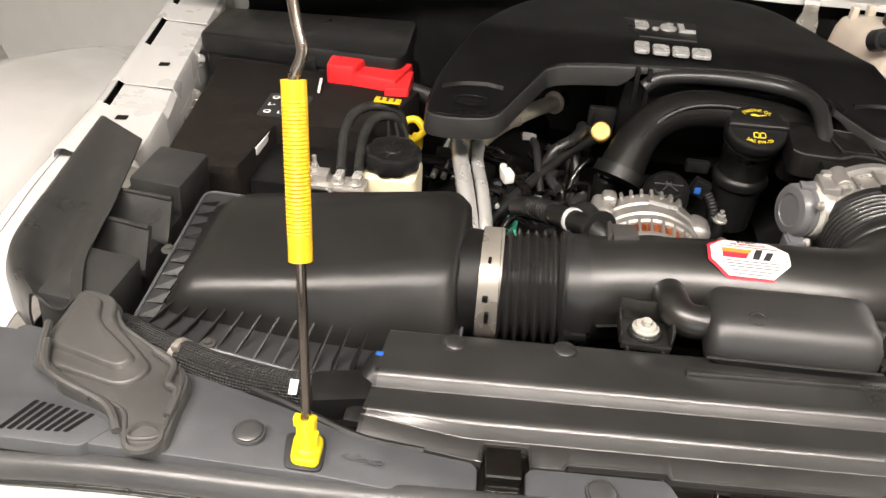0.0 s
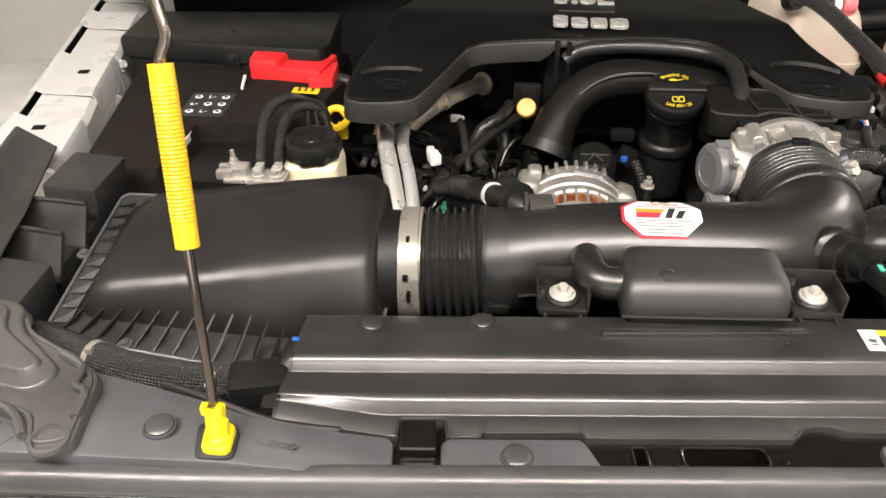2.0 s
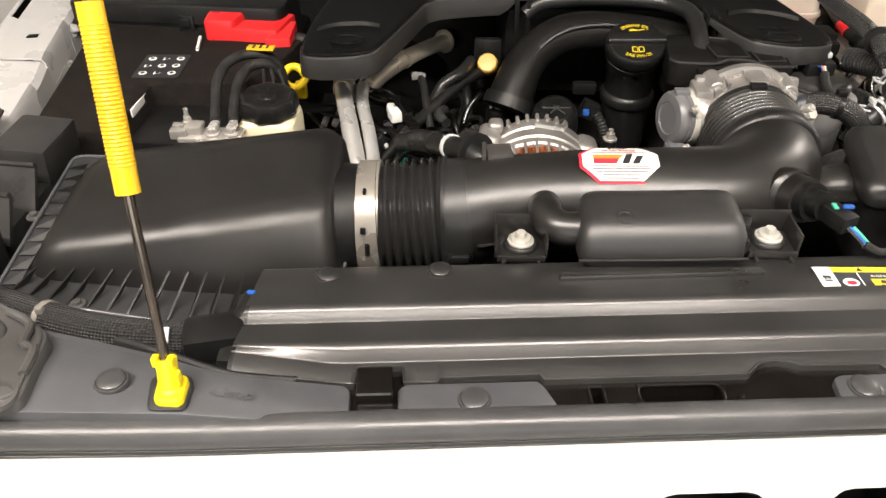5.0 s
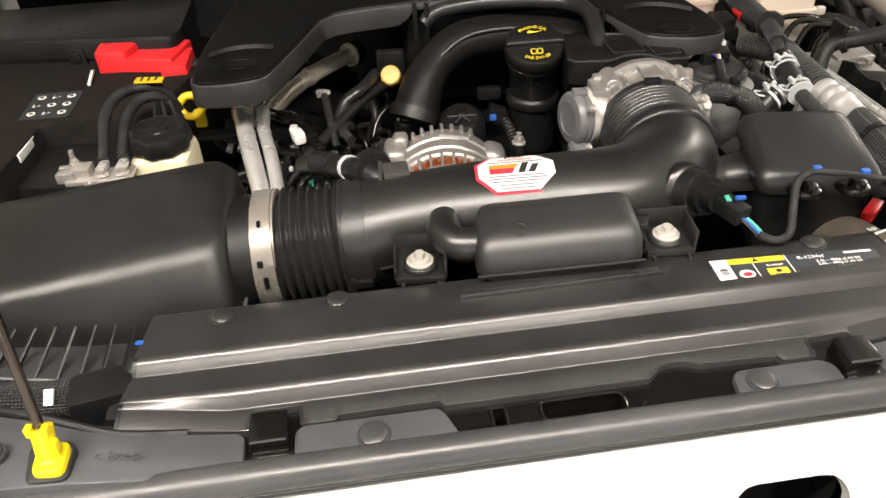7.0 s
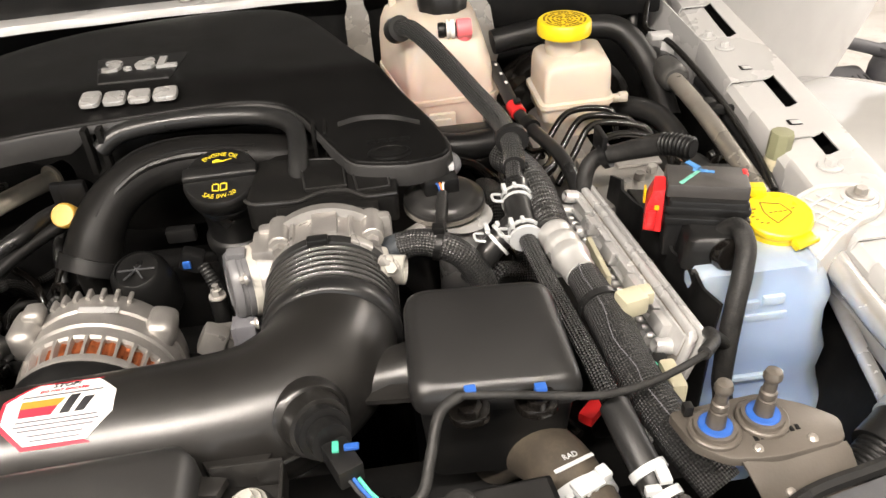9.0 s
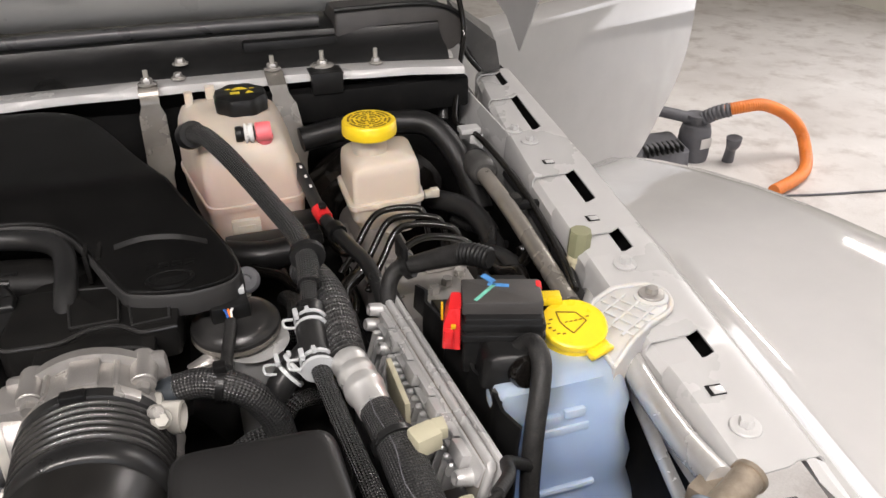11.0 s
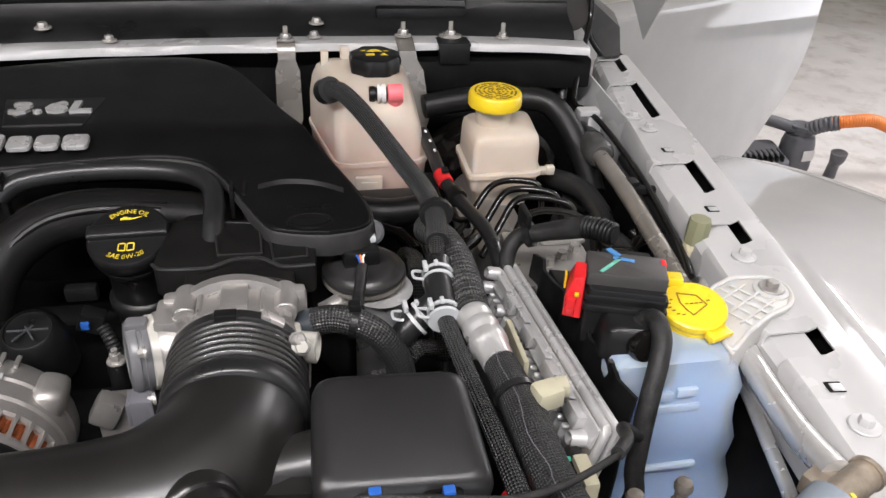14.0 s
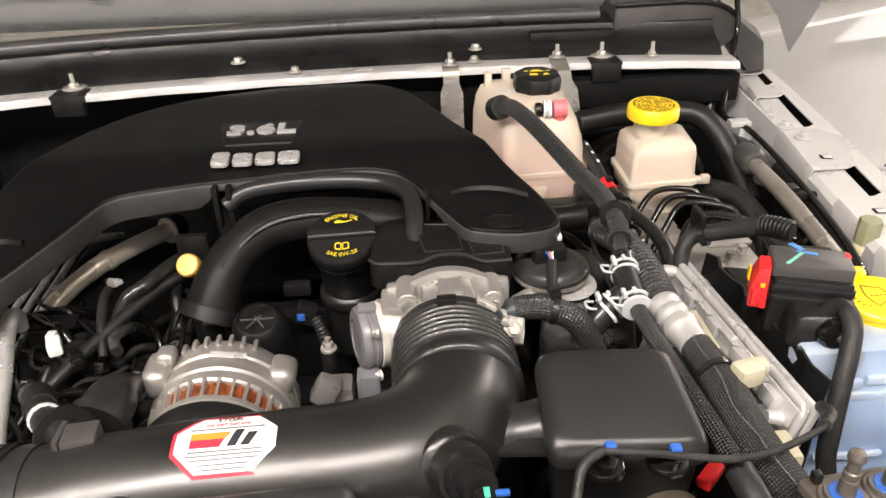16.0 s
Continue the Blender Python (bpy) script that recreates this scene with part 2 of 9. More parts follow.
M_ENDBLK = surface("brownish machined aluminium", (0.40, 0.34, 0.27), 0.4, metal=0.7, grain=900, bump=0.4, vary=0.2, dirt=(0.24, 0.19, 0.14), dirt_amount=0.4, patch=60)
M_RESON = surface("satin black resonator plastic", (0.016, 0.0155, 0.015), 0.47, grain=900, bump=0.12, rough_vary=0.04, spec=0.75)
M_BROWNRUB = surface("dusty brown hose rubber", (0.055, 0.045, 0.034), 0.6, grain=400, bump=0.25, vary=0.2, dirt=(0.14, 0.115, 0.08), dirt_amount=0.4)
M_OLIVE = surface("olive valve cap", (0.22, 0.22, 0.13), 0.5, grain=500, bump=0.2, vary=0.1)
M_HOSEOR = surface("orange vacuum hose", (0.72, 0.20, 0.03), 0.45, grain=300, bump=0.1, vary=0.1)
M_GREYPL = surface("grey tool plastic", (0.11, 0.11, 0.12), 0.5, grain=400, bump=0.2, vary=0.15)
M_LAMP = plain_light("lit tube", (1.0, 0.95, 0.87), 32.0)
M_CEIL = surface("white ceiling paint", (0.80, 0.79, 0.76), 0.8, grain=300, bump=0.2, vary=0.04, patch=1.5)
M_STRAP = surface("dull bright steel and shaded fin gaps", (0.27, 0.25, 0.222), 0.3, metal=0.5, grain=250, bump=0.1, dirt=(0.2, 0.17, 0.13), dirt_amount=0.3)
M_WTRIM = surface("dark grey wing trim plastic", (0.022, 0.0216, 0.0212), 0.34, grain=1400, bump=0.15, dirt=DUST, dirt_amount=0.1)
M_WALL = surface("painted garage wall", (0.72, 0.70, 0.62), 0.8, grain=300, bump=0.3, vary=0.05, patch=1.5, dirt=(0.62, 0.59, 0.51), dirt_amount=0.3)


def concrete():
    m, nodes, links, bs = shader("stained concrete floor")
    big, mid, fine = noise_tex(nodes, links, 0.9, 6, 0.65), noise_tex(nodes, links, 4.5, 7, 0.65), noise_tex(nodes, links, 160, 3)
    c = mix_colour(nodes, links, ramp(nodes, links, big, 0.35, 0.68), (0.74, 0.72, 0.69, 1), (0.54, 0.51, 0.48, 1))
    c = mix_colour(nodes, links, ramp(nodes, links, mid, 0.50, 0.72, 0, 0.8), c, (0.36, 0.315, 0.28, 1))
    c = mix_colour(nodes, links, ramp(nodes, links, fine, 0.4, 0.7, 0, 0.2), c, (0.3, 0.29, 0.27, 1))
    links.new(c, bs.inputs["Base Color"])
    links.new(ramp(nodes, links, mid, 0.3, 0.7, 0.35, 0.7), bs.inputs["Roughness"])
    b = nodes.new("ShaderNodeBump")
    b.inputs["Strength"].default_value, b.inputs["Distance"].default_value = 0.3, 0.002
    links.new(fine, b.inputs["Height"])
    links.new(b.outputs[0], bs.inputs["Normal"])
    return m


M_FLOOR = concrete()

# ---- tools for building ----
ORIGIN = {}
UP = Vector((0, 0, 1))


def finish(bm, name, material, angle=38):
    bmesh.ops.recalc_face_normals(bm, faces=bm.faces)
    me = bpy.data.meshes.new(name)
    bm.to_mesh(me)
    bm.free()
    for p in me.polygons:
        p.use_smooth = True
    me.set_sharp_from_angle(angle=radians(angle))
    me.materials.append(material)
    return me


def thing(name, base, label, category, group="", kind=""):
    """An empty at the base of a thing, to which its parts belong."""
    ob = new(name)
    ob.empty_display_size = 0.02
    ob.location = base
    ORIGIN[ob] = Vector(base)
    return tagged(ob, label, category, group, kind)


def part(name, bm, material, parent, label="", angle=38):
    """One mesh, given in world metres, as a part of a thing or of a part."""
    me = finish(bm, name, material, angle)
    o = ORIGIN[parent]
    me.transform(Matrix.Translation(-o))
    ob = new(name, me)
    ob.parent = parent
    ORIGIN[ob] = o
    return tagged(ob, label)


def solo(name, bm, material, base, label, category, group="", kind="", angle=38):
    """A thing of one single mesh."""
    me = finish(bm, name, material, angle)
    me.transform(Matrix.Translation(-Vector(base)))
    ob = new(name, me)
    ob.location = base
    ORIGIN[ob] = Vector(base)
    return tagged(ob, label, category, group, kind)


def joined(*bms):
    out = bms[0]
    for b in bms[1:]:
        me = bpy.data.meshes.new("tmp")
        b.to_mesh(me)
        b.free()
        out.from_mesh(me)
        bpy.data.meshes.remove(me)
    return out


def turned(bm, m):
    bmesh.ops.transform(bm, matrix=m, verts=bm.verts)
    return bm


def rbox(c, s, r=0.003, m=None, segs=2):
    """A box with rounded edges: centre, full sizes."""
    bm = bmesh.new()
    bmesh.ops.create_cube(bm, size=1)
    bmesh.ops.scale(bm, vec=s, verts=bm.verts)
    if r:
        bmesh.ops.bevel(bm, geom=bm.edges, offset=min(r, min(s) * 0.45), segments=segs, profile=0.6, affect="EDGES")
    if m is not None:
        bmesh.ops.transform(bm, matrix=m, verts=bm.verts)
    bmesh.ops.translate(bm, vec=c, verts=bm.verts)
    return bm


def rounded(pts, r, n=4):
    """A plan outline with its corners rounded."""
    out, k = [], len(pts)
    for i in range(k):
        p, a, b = Vector(pts[i]).to_2d(), Vector(pts[i - 1]).to_2d(), Vector(pts[(i + 1) % k]).to_2d()
        rr = r[i] if isinstance(r, (list, tuple)) else r
        u, v = a - p, b - p
        d = min(rr, u.length * 0.45, v.length * 0.45)
        if d < 1e-5:
            out.append(p)
            continue
        s, e = p + u.normalized() * d, p + v.normalized() * d
        for j in range(n + 1):
            t = j / n
            out.append(s * (1 - t) ** 2 + p * 2 * t * (1 - t) + e * t * t)
    return out


def prism(pts, z0, z1, edge=0.002, holes=(), top=None, inset=0.0):
    """A plan outline raised from z0 to z1 with a softened upper edge. top: height as a function of x, y; inset: how far the foot lies outside the top."""
    bm = bmesh.new()
    pts = [Vector(p).to_2d() for p in pts]
    if sum(a.x * b.y - b.x * a.y for a, b in zip(pts, pts[1:] + pts[:1])) < 0:
        pts.reverse()

    def ring(d, z):
        out, k = [], len(pts)
        for i in range(k):
            a, p, b = pts[i - 1], pts[i], pts[(i + 1) % k]
            e1, e2 = (p - a), (b - p)
            n1, n2 = Vector((e1.y, -e1.x)), Vector((e2.y, -e2.x))
            n = (n1.normalized() if n1.length else n1) + (n2.normalized() if n2.length else n2)
            n = n.normalized() if n.length > 1e-6 else Vector((0, 0))
            q = p + n * d
            h = z + ((top(q.x, q.y) - z1) if top else 0) * (1 if z > z0 + 1e-6 else 0)
            out.append(bm.verts.new((q.x, q.y, h)))
        return out
    rings = [ring(inset, z0), ring(0, z1 - edge), ring(-edge * 0.3, z1 - edge * 0.3), ring(-edge, z1)] if edge else [ring(inset, z0), ring(0, z1)]
    for a, b in zip(rings, rings[1:]):
        for i in range(len(a)):
            bm.faces.new((a[i - 1], a[i], b[i], b[i - 1]))
    bm.faces.new(rings[-1])
    bm.faces.new(list(reversed(rings[0])))
    return bm


def spline(pts, res=6):
    """Points along a smooth curve through those given."""
    p = [Vector(v) for v in pts]
    if len(p) == 2 or res == 1:
        return p
    out = []
    for i in range(len(p) - 1):
        a, b, c, d = p[max(i - 1, 0)], p[i], p[i + 1], p[min(i + 2, len(p) - 1)]
        for j in range(res):
            t = j / res
            out.append(0.5 * ((2 * b) + (c - a) * t + (2 * a - 5 * b + 4 * c - d) * t * t + (3 * b - a - 3 * c + d) * t ** 3))
    return out + [p[-1]]


def sweep(pts, r, n=14, res=6, ribs=None, flat=1.0, cell=0.0026, caps=True):
    """A round hose or pipe along a curve. r: one radius or one for each point; ribs: (pitch, depth) of round corrugations, with a third value 1 for even waves; flat: height over width."""
    bm = bmesh.new()
    line = spline(pts, res)
    lens = [0.0]
    for a, b in zip(line, line[1:]):
        lens.append(lens[-1] + (b - a).length)
    total = lens[-1]
    radii = [r if isinstance(r, (int, float)) else 0.0] * len(line)
    if not isinstance(r, (int, float)):
        k = len(pts) - 1
        for i in range(len(line)):
            f = min(i / max(1, len(line) - 1) * k, k - 1e-6)
            j = int(f)
            radii[i] = r[j] + (r[j + 1] - r[j]) * (f - j)
    if ribs:
        steps = max(2, round(total / ribs[0]) * 8)
        dense, rad2 = [], []
        for s in range(steps + 1):
            d = total * s / steps
            i = max(0, min(len(lens) - 2, next((k for k, v in enumerate(lens) if v > d), len(lens) - 1) - 1))
            f = (d - lens[i]) / max(1e-9, lens[i + 1] - lens[i])
            dense.append(line[i].lerp(line[i + 1], f))
            rad2.append(radii[i] + (radii[i + 1] - radii[i]) * f + ribs[1] * (0.5 * math.cos(2 * math.pi * d / ribs[0]) if len(ribs) > 2 else (abs(math.sin(math.pi * d / ribs[0])) ** 0.8 - 0.6)))
        line, radii = dense, rad2
        lens = [total * s / steps for s in range(steps + 1)]
    layer = bm.loops.layers.uv.new("UVMap")
    t0 = (line[1] - line[0]).normalized()
    ref = UP if abs(t0.z) < 0.9 else Vector((1, 0, 0))
    side = t0.cross(ref).normalized()
    rings, prev = [], t0
    mean = sum(radii) / len(radii)
    round_cells = max(4, 2 * round(math.pi * mean / cell))
    for i, p in enumerate(line):
        t = (line[min(i + 1, len(line) - 1)] - line[max(i - 1, 0)]).normalized()
        side = prev.rotation_difference(t) @ side
        prev = t
        up = side.cross(t).normalized()
        rings.append([bm.verts.new(p + (side * math.cos(a) + up * math.sin(a) * flat) * radii[i]) for a in (2 * math.pi * j / n for j in range(n))])
    for i in range(len(rings) - 1):
        a, b = rings[i], rings[i + 1]
        for j in range(n):
            f = bm.faces.new((a[j], a[(j + 1) % n], b[(j + 1) % n], b[j]))
            us = (j / n, (j + 1) / n, (j + 1) / n, j / n)
            vs = (lens[i], lens[i], lens[i + 1], lens[i + 1])
            for loop, u, v in zip(f.loops, us, vs):
                loop[layer].uv = (u * round_cells, v / cell)
    if caps:
        bm.faces.new(list(reversed(rings[0])))
        bm.faces.new(rings[-1])
    return bm


def frame_of(axis):
    """Two directions square to an axis."""
    z = Vector(axis).normalized()
    x = (Vector((0, 1, 0)) if abs(z.y) < 0.9 else Vector((1, 0, 0))).cross(z).normalized()
    return x, z.cross(x), z


def lathe(profile, origin, axis=(0, 0, 1), n=28, scallop=None):
    """A turned body: (radius, height) pairs along an axis. scallop: (count, depth) of grip lobes."""
    bm = bmesh.new()
    x, y, z = frame_of(axis)
    o = Vector(origin)
    rings = []
    for r, h in profile:
        ring = []
        for j in range(n):
            a = 2 * math.pi * j / n
            rr = max(r, 1e-5)
            if scallop and r > 0.3 * max(q[0] for q in profile):
                rr *= 1 - scallop[1] * (0.5 + 0.5 * math.cos(a * scallop[0]))
            ring.append(bm.verts.new(o + (x * math.cos(a) + y * math.sin(a)) * rr + z * h))
        rings.append(ring)
    for a, b in zip(rings, rings[1:]):
        for j in range(n):
            bm.faces.new((a[j], a[(j + 1) % n], b[(j + 1) % n], b[j]))
    bm.faces.new(list(reversed(rings[0])))
    bm.faces.new(rings[-1])
    bmesh.ops.remove_doubles(bm, verts=bm.verts, dist=2e-5)
    return bm


def loft(rings, caps=True, closed=True):
    bm = bmesh.new()
    vs = [[bm.verts.new(p) for p in ring] for ring in rings]
    k = len(vs[0])
    for a, b in zip(vs, vs[1:]):
        for j in range(k if closed else k - 1):
            bm.faces.new((a[j], a[(j + 1) % k], b[(j + 1) % k], b[j]))
    if caps and closed:
        bm.faces.new(list(reversed(vs[0])))
        bm.faces.new(vs[-1])
    return bm


def sheet(rows, thick=0.0015):
    """A curved panel with thickness from rows of points."""
    bm = bmesh.new()
    vs = [[bm.verts.new(p) for p in row] for row in rows]
    for a, b in zip(vs, vs[1:]):
        for j in range(len(a) - 1):
            bm.faces.new((a[j], a[j + 1], b[j + 1], b[j]))
    bmesh.ops.recalc_face_normals(bm, faces=bm.faces)
    if sum(f.normal.z for f in bm.faces) < 0:
        bmesh.ops.reverse_faces(bm, faces=bm.faces)
    bmesh.ops.solidify(bm, geom=list(bm.faces), thickness=thick)
    return bm


def hexbolt(p, r=0.006, h=0.006, washer=0.0, axis=(0, 0, 1)):
    x, y, z = frame_of(axis)
    o = Vector(p)
    bm = lathe([(r * 0.98, 0.0), (r, h * 0.15), (r, h * 0.75), (r * 0.86, h)], o + z * (0.002 if washer else 0), axis, n=6)
    if washer:
        bm = joined(lathe([(washer, 0), (washer, 0.0012), (washer * 0.93, 0.002), (r, 0.0024)], o, axis, n=20), bm)
    return bm


def words(body, size, m, depth=0.0006, spacing=1.0, heavy=0.0):
    """Raised or printed letters as a mesh."""
    cu = bpy.data.curves.new("letters", "FONT")
    cu.body, cu.size, cu.extrude, cu.align_x, cu.align_y, cu.space_character = body, size, depth, "CENTER", "CENTER", spacing
    cu.resolution_u = 2
    cu.offset = heavy
    ob = bpy.data.objects.new("letters", cu)
    scene.collection.objects.link(ob)
    bpy.context.view_layer.update()
    me = bpy.data.meshes.new_from_object(ob.evaluated_get(bpy.context.evaluated_depsgraph_get()))
    bm = bmesh.new()
    bm.from_mesh(me)
    bpy.data.objects.remove(ob)
    bpy.data.curves.remove(cu)
    bpy.data.meshes.remove(me)
    bmesh.ops.transform(bm, matrix=m, verts=bm.verts)
    return bm


def plane_pose(o, right, up):
    """The pose whose x runs to the right and y up a surface at o."""
    x = Vector(right).normalized()
    z = x.cross(Vector(up)).normalized()
    y = z.cross(x)
    m = Matrix((x, y, z)).transposed().to_4x4()
    m.translation = o
    return m


def flat(pts, m, z=0.0, thick=0.0004):
    """A thin printed patch, outline in its own plane."""
    bm = prism(pts, z, z + thick, edge=0)
    return turned(bm, m)


def bar(x, y, w, h):
    return [(x - w / 2, y - h / 2), (x + w / 2, y - h / 2), (x + w / 2, y + h / 2), (x - w / 2, y + h / 2)]


TURN_F = radians(4.5)


def F(x, y, z):
    """A place at the front end of the car, given along and back from its front edge."""
    c, s = math.cos(TURN_F), math.sin(TURN_F)
    return Vector((0.101 + x * c - y * s, 0.282 + x * s + y * c, z))


FRONT = pose(0.101, 0.282, 0, 0, 0, 4.5)

# ---- the garage ----
solo("floor", rbox((1.0, 2.0, -0.05), (14, 14, 0.1), 0), M_FLOOR, (0, 0, 0), "worn grey concrete garage floor with brown stains", "floor", kind="structure")
solo("ceiling", rbox((1.0, 2.0, 3.05), (14, 14, 0.1), 0), M_CEIL, (0, 0, 3), "plain pale painted ceiling", "ceiling", kind="structure")


def wall_with_opening(name, length, o0, o1, top, m):
    bms = [rbox(((o0 - length / 2) / 2, 0, 1.5), (o0 + length / 2, 0.15, 3.0), 0),
           rbox(((o1 + length / 2) / 2, 0, 1.5), (length / 2 - o1, 0.15, 3.0), 0),
           rbox(((o0 + o1) / 2, 0, (top + 3) / 2), (o1 - o0, 0.15, 3 - top), 0)]
    solo(name, turned(joined(*bms), m), M_WALL, m.translation, "pale painted garage wall with a wide opening", "wall", kind="structure")


wall_with_opening("wall_south", 13.8, -2.4, 2.4, 2.75, pose(0.3, -4.5, 0))
wall_with_opening("wall_east", 13.8, -1.8, 1.9, 2.75, pose(6.6, 2.6, 0, 0, 0, 90))
solo("wall_north", rbox((1.0, 8.6, 1.5), (13.6, 0.15, 3.0), 0), M_WALL, (1, 8.6, 0), "plain pale painted garage wall", "wall", kind="structure")
solo("wall_west", rbox((-4.6, 2.0, 1.5), (0.15, 13.0, 3.0), 0), M_WALL, (-4.6, 2, 0), "plain pale painted garage wall", "wall", kind="structure")
for x, y, turn, watts in TUBES:
    lamp = thing("ceiling_light", (x, y, 3.0), "long white fluorescent ceiling light, switched on", "ceiling light", "ceiling lights")
    r = pose(x, y, 0, 0, 0, turn)
    part("housing", turned(rbox((0, 0, 2.96), (0.2, 1.3, 0.08), 0.01), r), M_PAPER, lamp)
    for s in (-0.05, 0.05):
        part("tube", turned(sweep([(s, -0.6, 2.905), (s, 0.6, 2.905)], 0.014, 10), r), M_LAMP, lamp, "glowing tube")

# ---- the car's body ----
car = thing("car", (0.24, 1.0, 0.0), "white off-road car with its bonnet and both front doors open", "car")


def path_y(table, y):
    """A value along the car from (y, value) pairs."""
    if y <= table[0][0]:
        return table[0][1]
    for (a, va), (b, vb) in zip(table, table[1:]):
        if y <= b:
            return va + (vb - va) * (y - a) / (b - a)
    return table[-1][1]


R_IN = [(0.45, 0.846), (0.53, 0.852), (0.62, 0.861), (0.70, 0.866), (0.80, 0.877), (1.02, 0.905), (1.22, 0.938), (1.45, 0.985)]
R_OUT = [(0.40, 0.893), (0.457, 0.901), (0.67, 0.934), (0.83, 0.958), (1.05, 0.989), (1.43, 1.035)]
L_IN = [(0.62, -0.388), (0.69, -0.402), (0.795, -0.423), (0.87, -0.444), (1.06, -0.485), (1.225, -0.522), (1.40, -0.555)]
L_OUT = [(0.50, -0.46), (0.62, -0.485), (0.785, -0.508), (0.92, -0.536), (1.2, -0.598), (1.42, -0.63)]
RAIL_Z = [(0.4, 1.214), (0.6, 1.219), (0.9, 1.224), (1.45, 1.232)]


def rail(side, inner, outer, y0, y1, slots, cut):
    """The flat inner rail of a front wing: top flange with slots cut through, a turned-down inner edge and a rolled outer edge."""
    bm = bmesh.new()
    ys = sorted({y0, y1, *(y0 + (y1 - y0) * i / 40 for i in range(41)), *(v for s in slots for v in s[:2])})
    cols = (0, 0.3, *cut, 1.0)
    grid = {}
    for y in ys:
        a, b, z = path_y(inner, y), path_y(outer, y), path_y(RAIL_Z, y)
        for j, c in enumerate(cols):
            grid[y, j] = bm.verts.new((a + (b - a) * c, y, z + 0.004 * (j == 3) + 0.002 * (j == 4)))
        grid[y, 5] = bm.verts.new((b + 0.006 * side, y, z - 0.004))
        grid[y, 6] = bm.verts.new((b + 0.010 * side, y, z - 0.03))
        grid[y, -1] = bm.verts.new((a - 0.004 * side, y, z - 0.006))
        grid[y, -2] = bm.verts.new((a - 0.005 * side, y, z - 0.05))
    for ya, yb in zip(ys, ys[1:]):
        mid = (ya + yb) / 2
        for j in range(-2, 6):
            if j <= 2 and any(s[0] <= mid <= s[1] for s in slots):
                continue
            bm.faces.new((grid[ya, j], grid[yb, j], grid[yb, j + 1], grid[ya, j + 1]))
    bmesh.ops.recalc_face_normals(bm, faces=bm.faces)
    if sum(f.normal.z for f in bm.faces) < 0:
        bmesh.ops.reverse_faces(bm, faces=bm.faces)
    bmesh.ops.solidify(bm, geom=list(bm.faces), thickness=0.0018)
    return bm


R_SLOTS = [(0.645, 0.677), (0.82, 0.862), (0.932, 1.012), (1.155, 1.288), (1.345, 1.405)]
L_SLOTS = [(0.777, 0.845), (0.976, 1.085), (1.155, 1.212)]
rail_r = part("inner_rail", rail(1, R_IN, R_OUT, 0.522, 1.42, R_SLOTS, (0.55, 0.66)), M_INNER, car, "white painted inner wing rail with slots")
rail_l = part("inner_rail", rail(-1, L_IN, L_OUT, 0.66, 1.40, L_SLOTS, (0.78, 0.90)), M_INNER, car, "white painted inner wing rail with slots")


# sunken notches along the rails, with square holes and bolts
for side, rail_ob, inner, outer, slots, cut in ((1, rail_r, R_IN, R_OUT, R_SLOTS, 0.535), (-1, rail_l, L_IN, L_OUT, L_SLOTS, 0.84)):
    for y0, y1 in slots:
        rows = []
        for k in range(7):
            y = y0 - 0.004 + (y1 - y0 + 0.008) * k / 6
            a, b, z = path_y(inner, y), path_y(outer, y), path_y(RAIL_Z, y)
            rows.append([(a - side * 0.006, y, z - 0.052), (a - side * 0.004, y, z - 0.012), (a + side * 0.003, y, z - 0.0052), (a + (b - a) * cut * 0.6, y, z - 0.0036), (a + (b - a) * (cut - 0.008), y, z - 0.0036), (a + (b - a) * cut, y, z - 0.006), (a + (b - a) * cut, y, z - 0.022)])
        part("recess", sheet(rows, 0.0018), M_INNER, rail_ob, "sunken floor of the notch")
for x, y in ((0.881, 0.606), (0.921, 0.893), (0.938, 1.047)):
    z = path_y(RAIL_Z, y) + 0.0010
    hole = part("square_hole", rbox((x, y, z), (0.014, 0.012, 0.001), 0.0004, Matrix.Rotation(-0.1, 3, "Z").to_4x4()), M_DEEP, rail_r)
    part("captive_nut", rbox((x + 0.0012, y - 0.0008, z + 0.0004), (0.0105, 0.009, 0.001), 0.0004, Matrix.Rotation(-0.1, 3, "Z").to_4x4()), M_ZINC, hole, "grey captive nut")
for x, y, d in ((-0.458, 0.749, 0.001), (-0.467, 0.807, -0.0055), (-0.481, 0.915, 0.001)):
    part("square_hole", rbox((x, y, path_y(RAIL_Z, y) + d), (0.014, 0.011, 0.001), 0.0004, Matrix.Rotation(0.15, 3, "Z").to_4x4()), M_DEEP, rail_l)
for x, y in ((0.878, 0.564), (0.907, 0.796), (0.942, 1.116), (0.936, 1.158)):
    part("rail_bolt", hexbolt((x, y, path_y(RAIL_Z, y) + 0.0005), 0.0062, 0.007, 0.0125), M_INNER, rail_r)
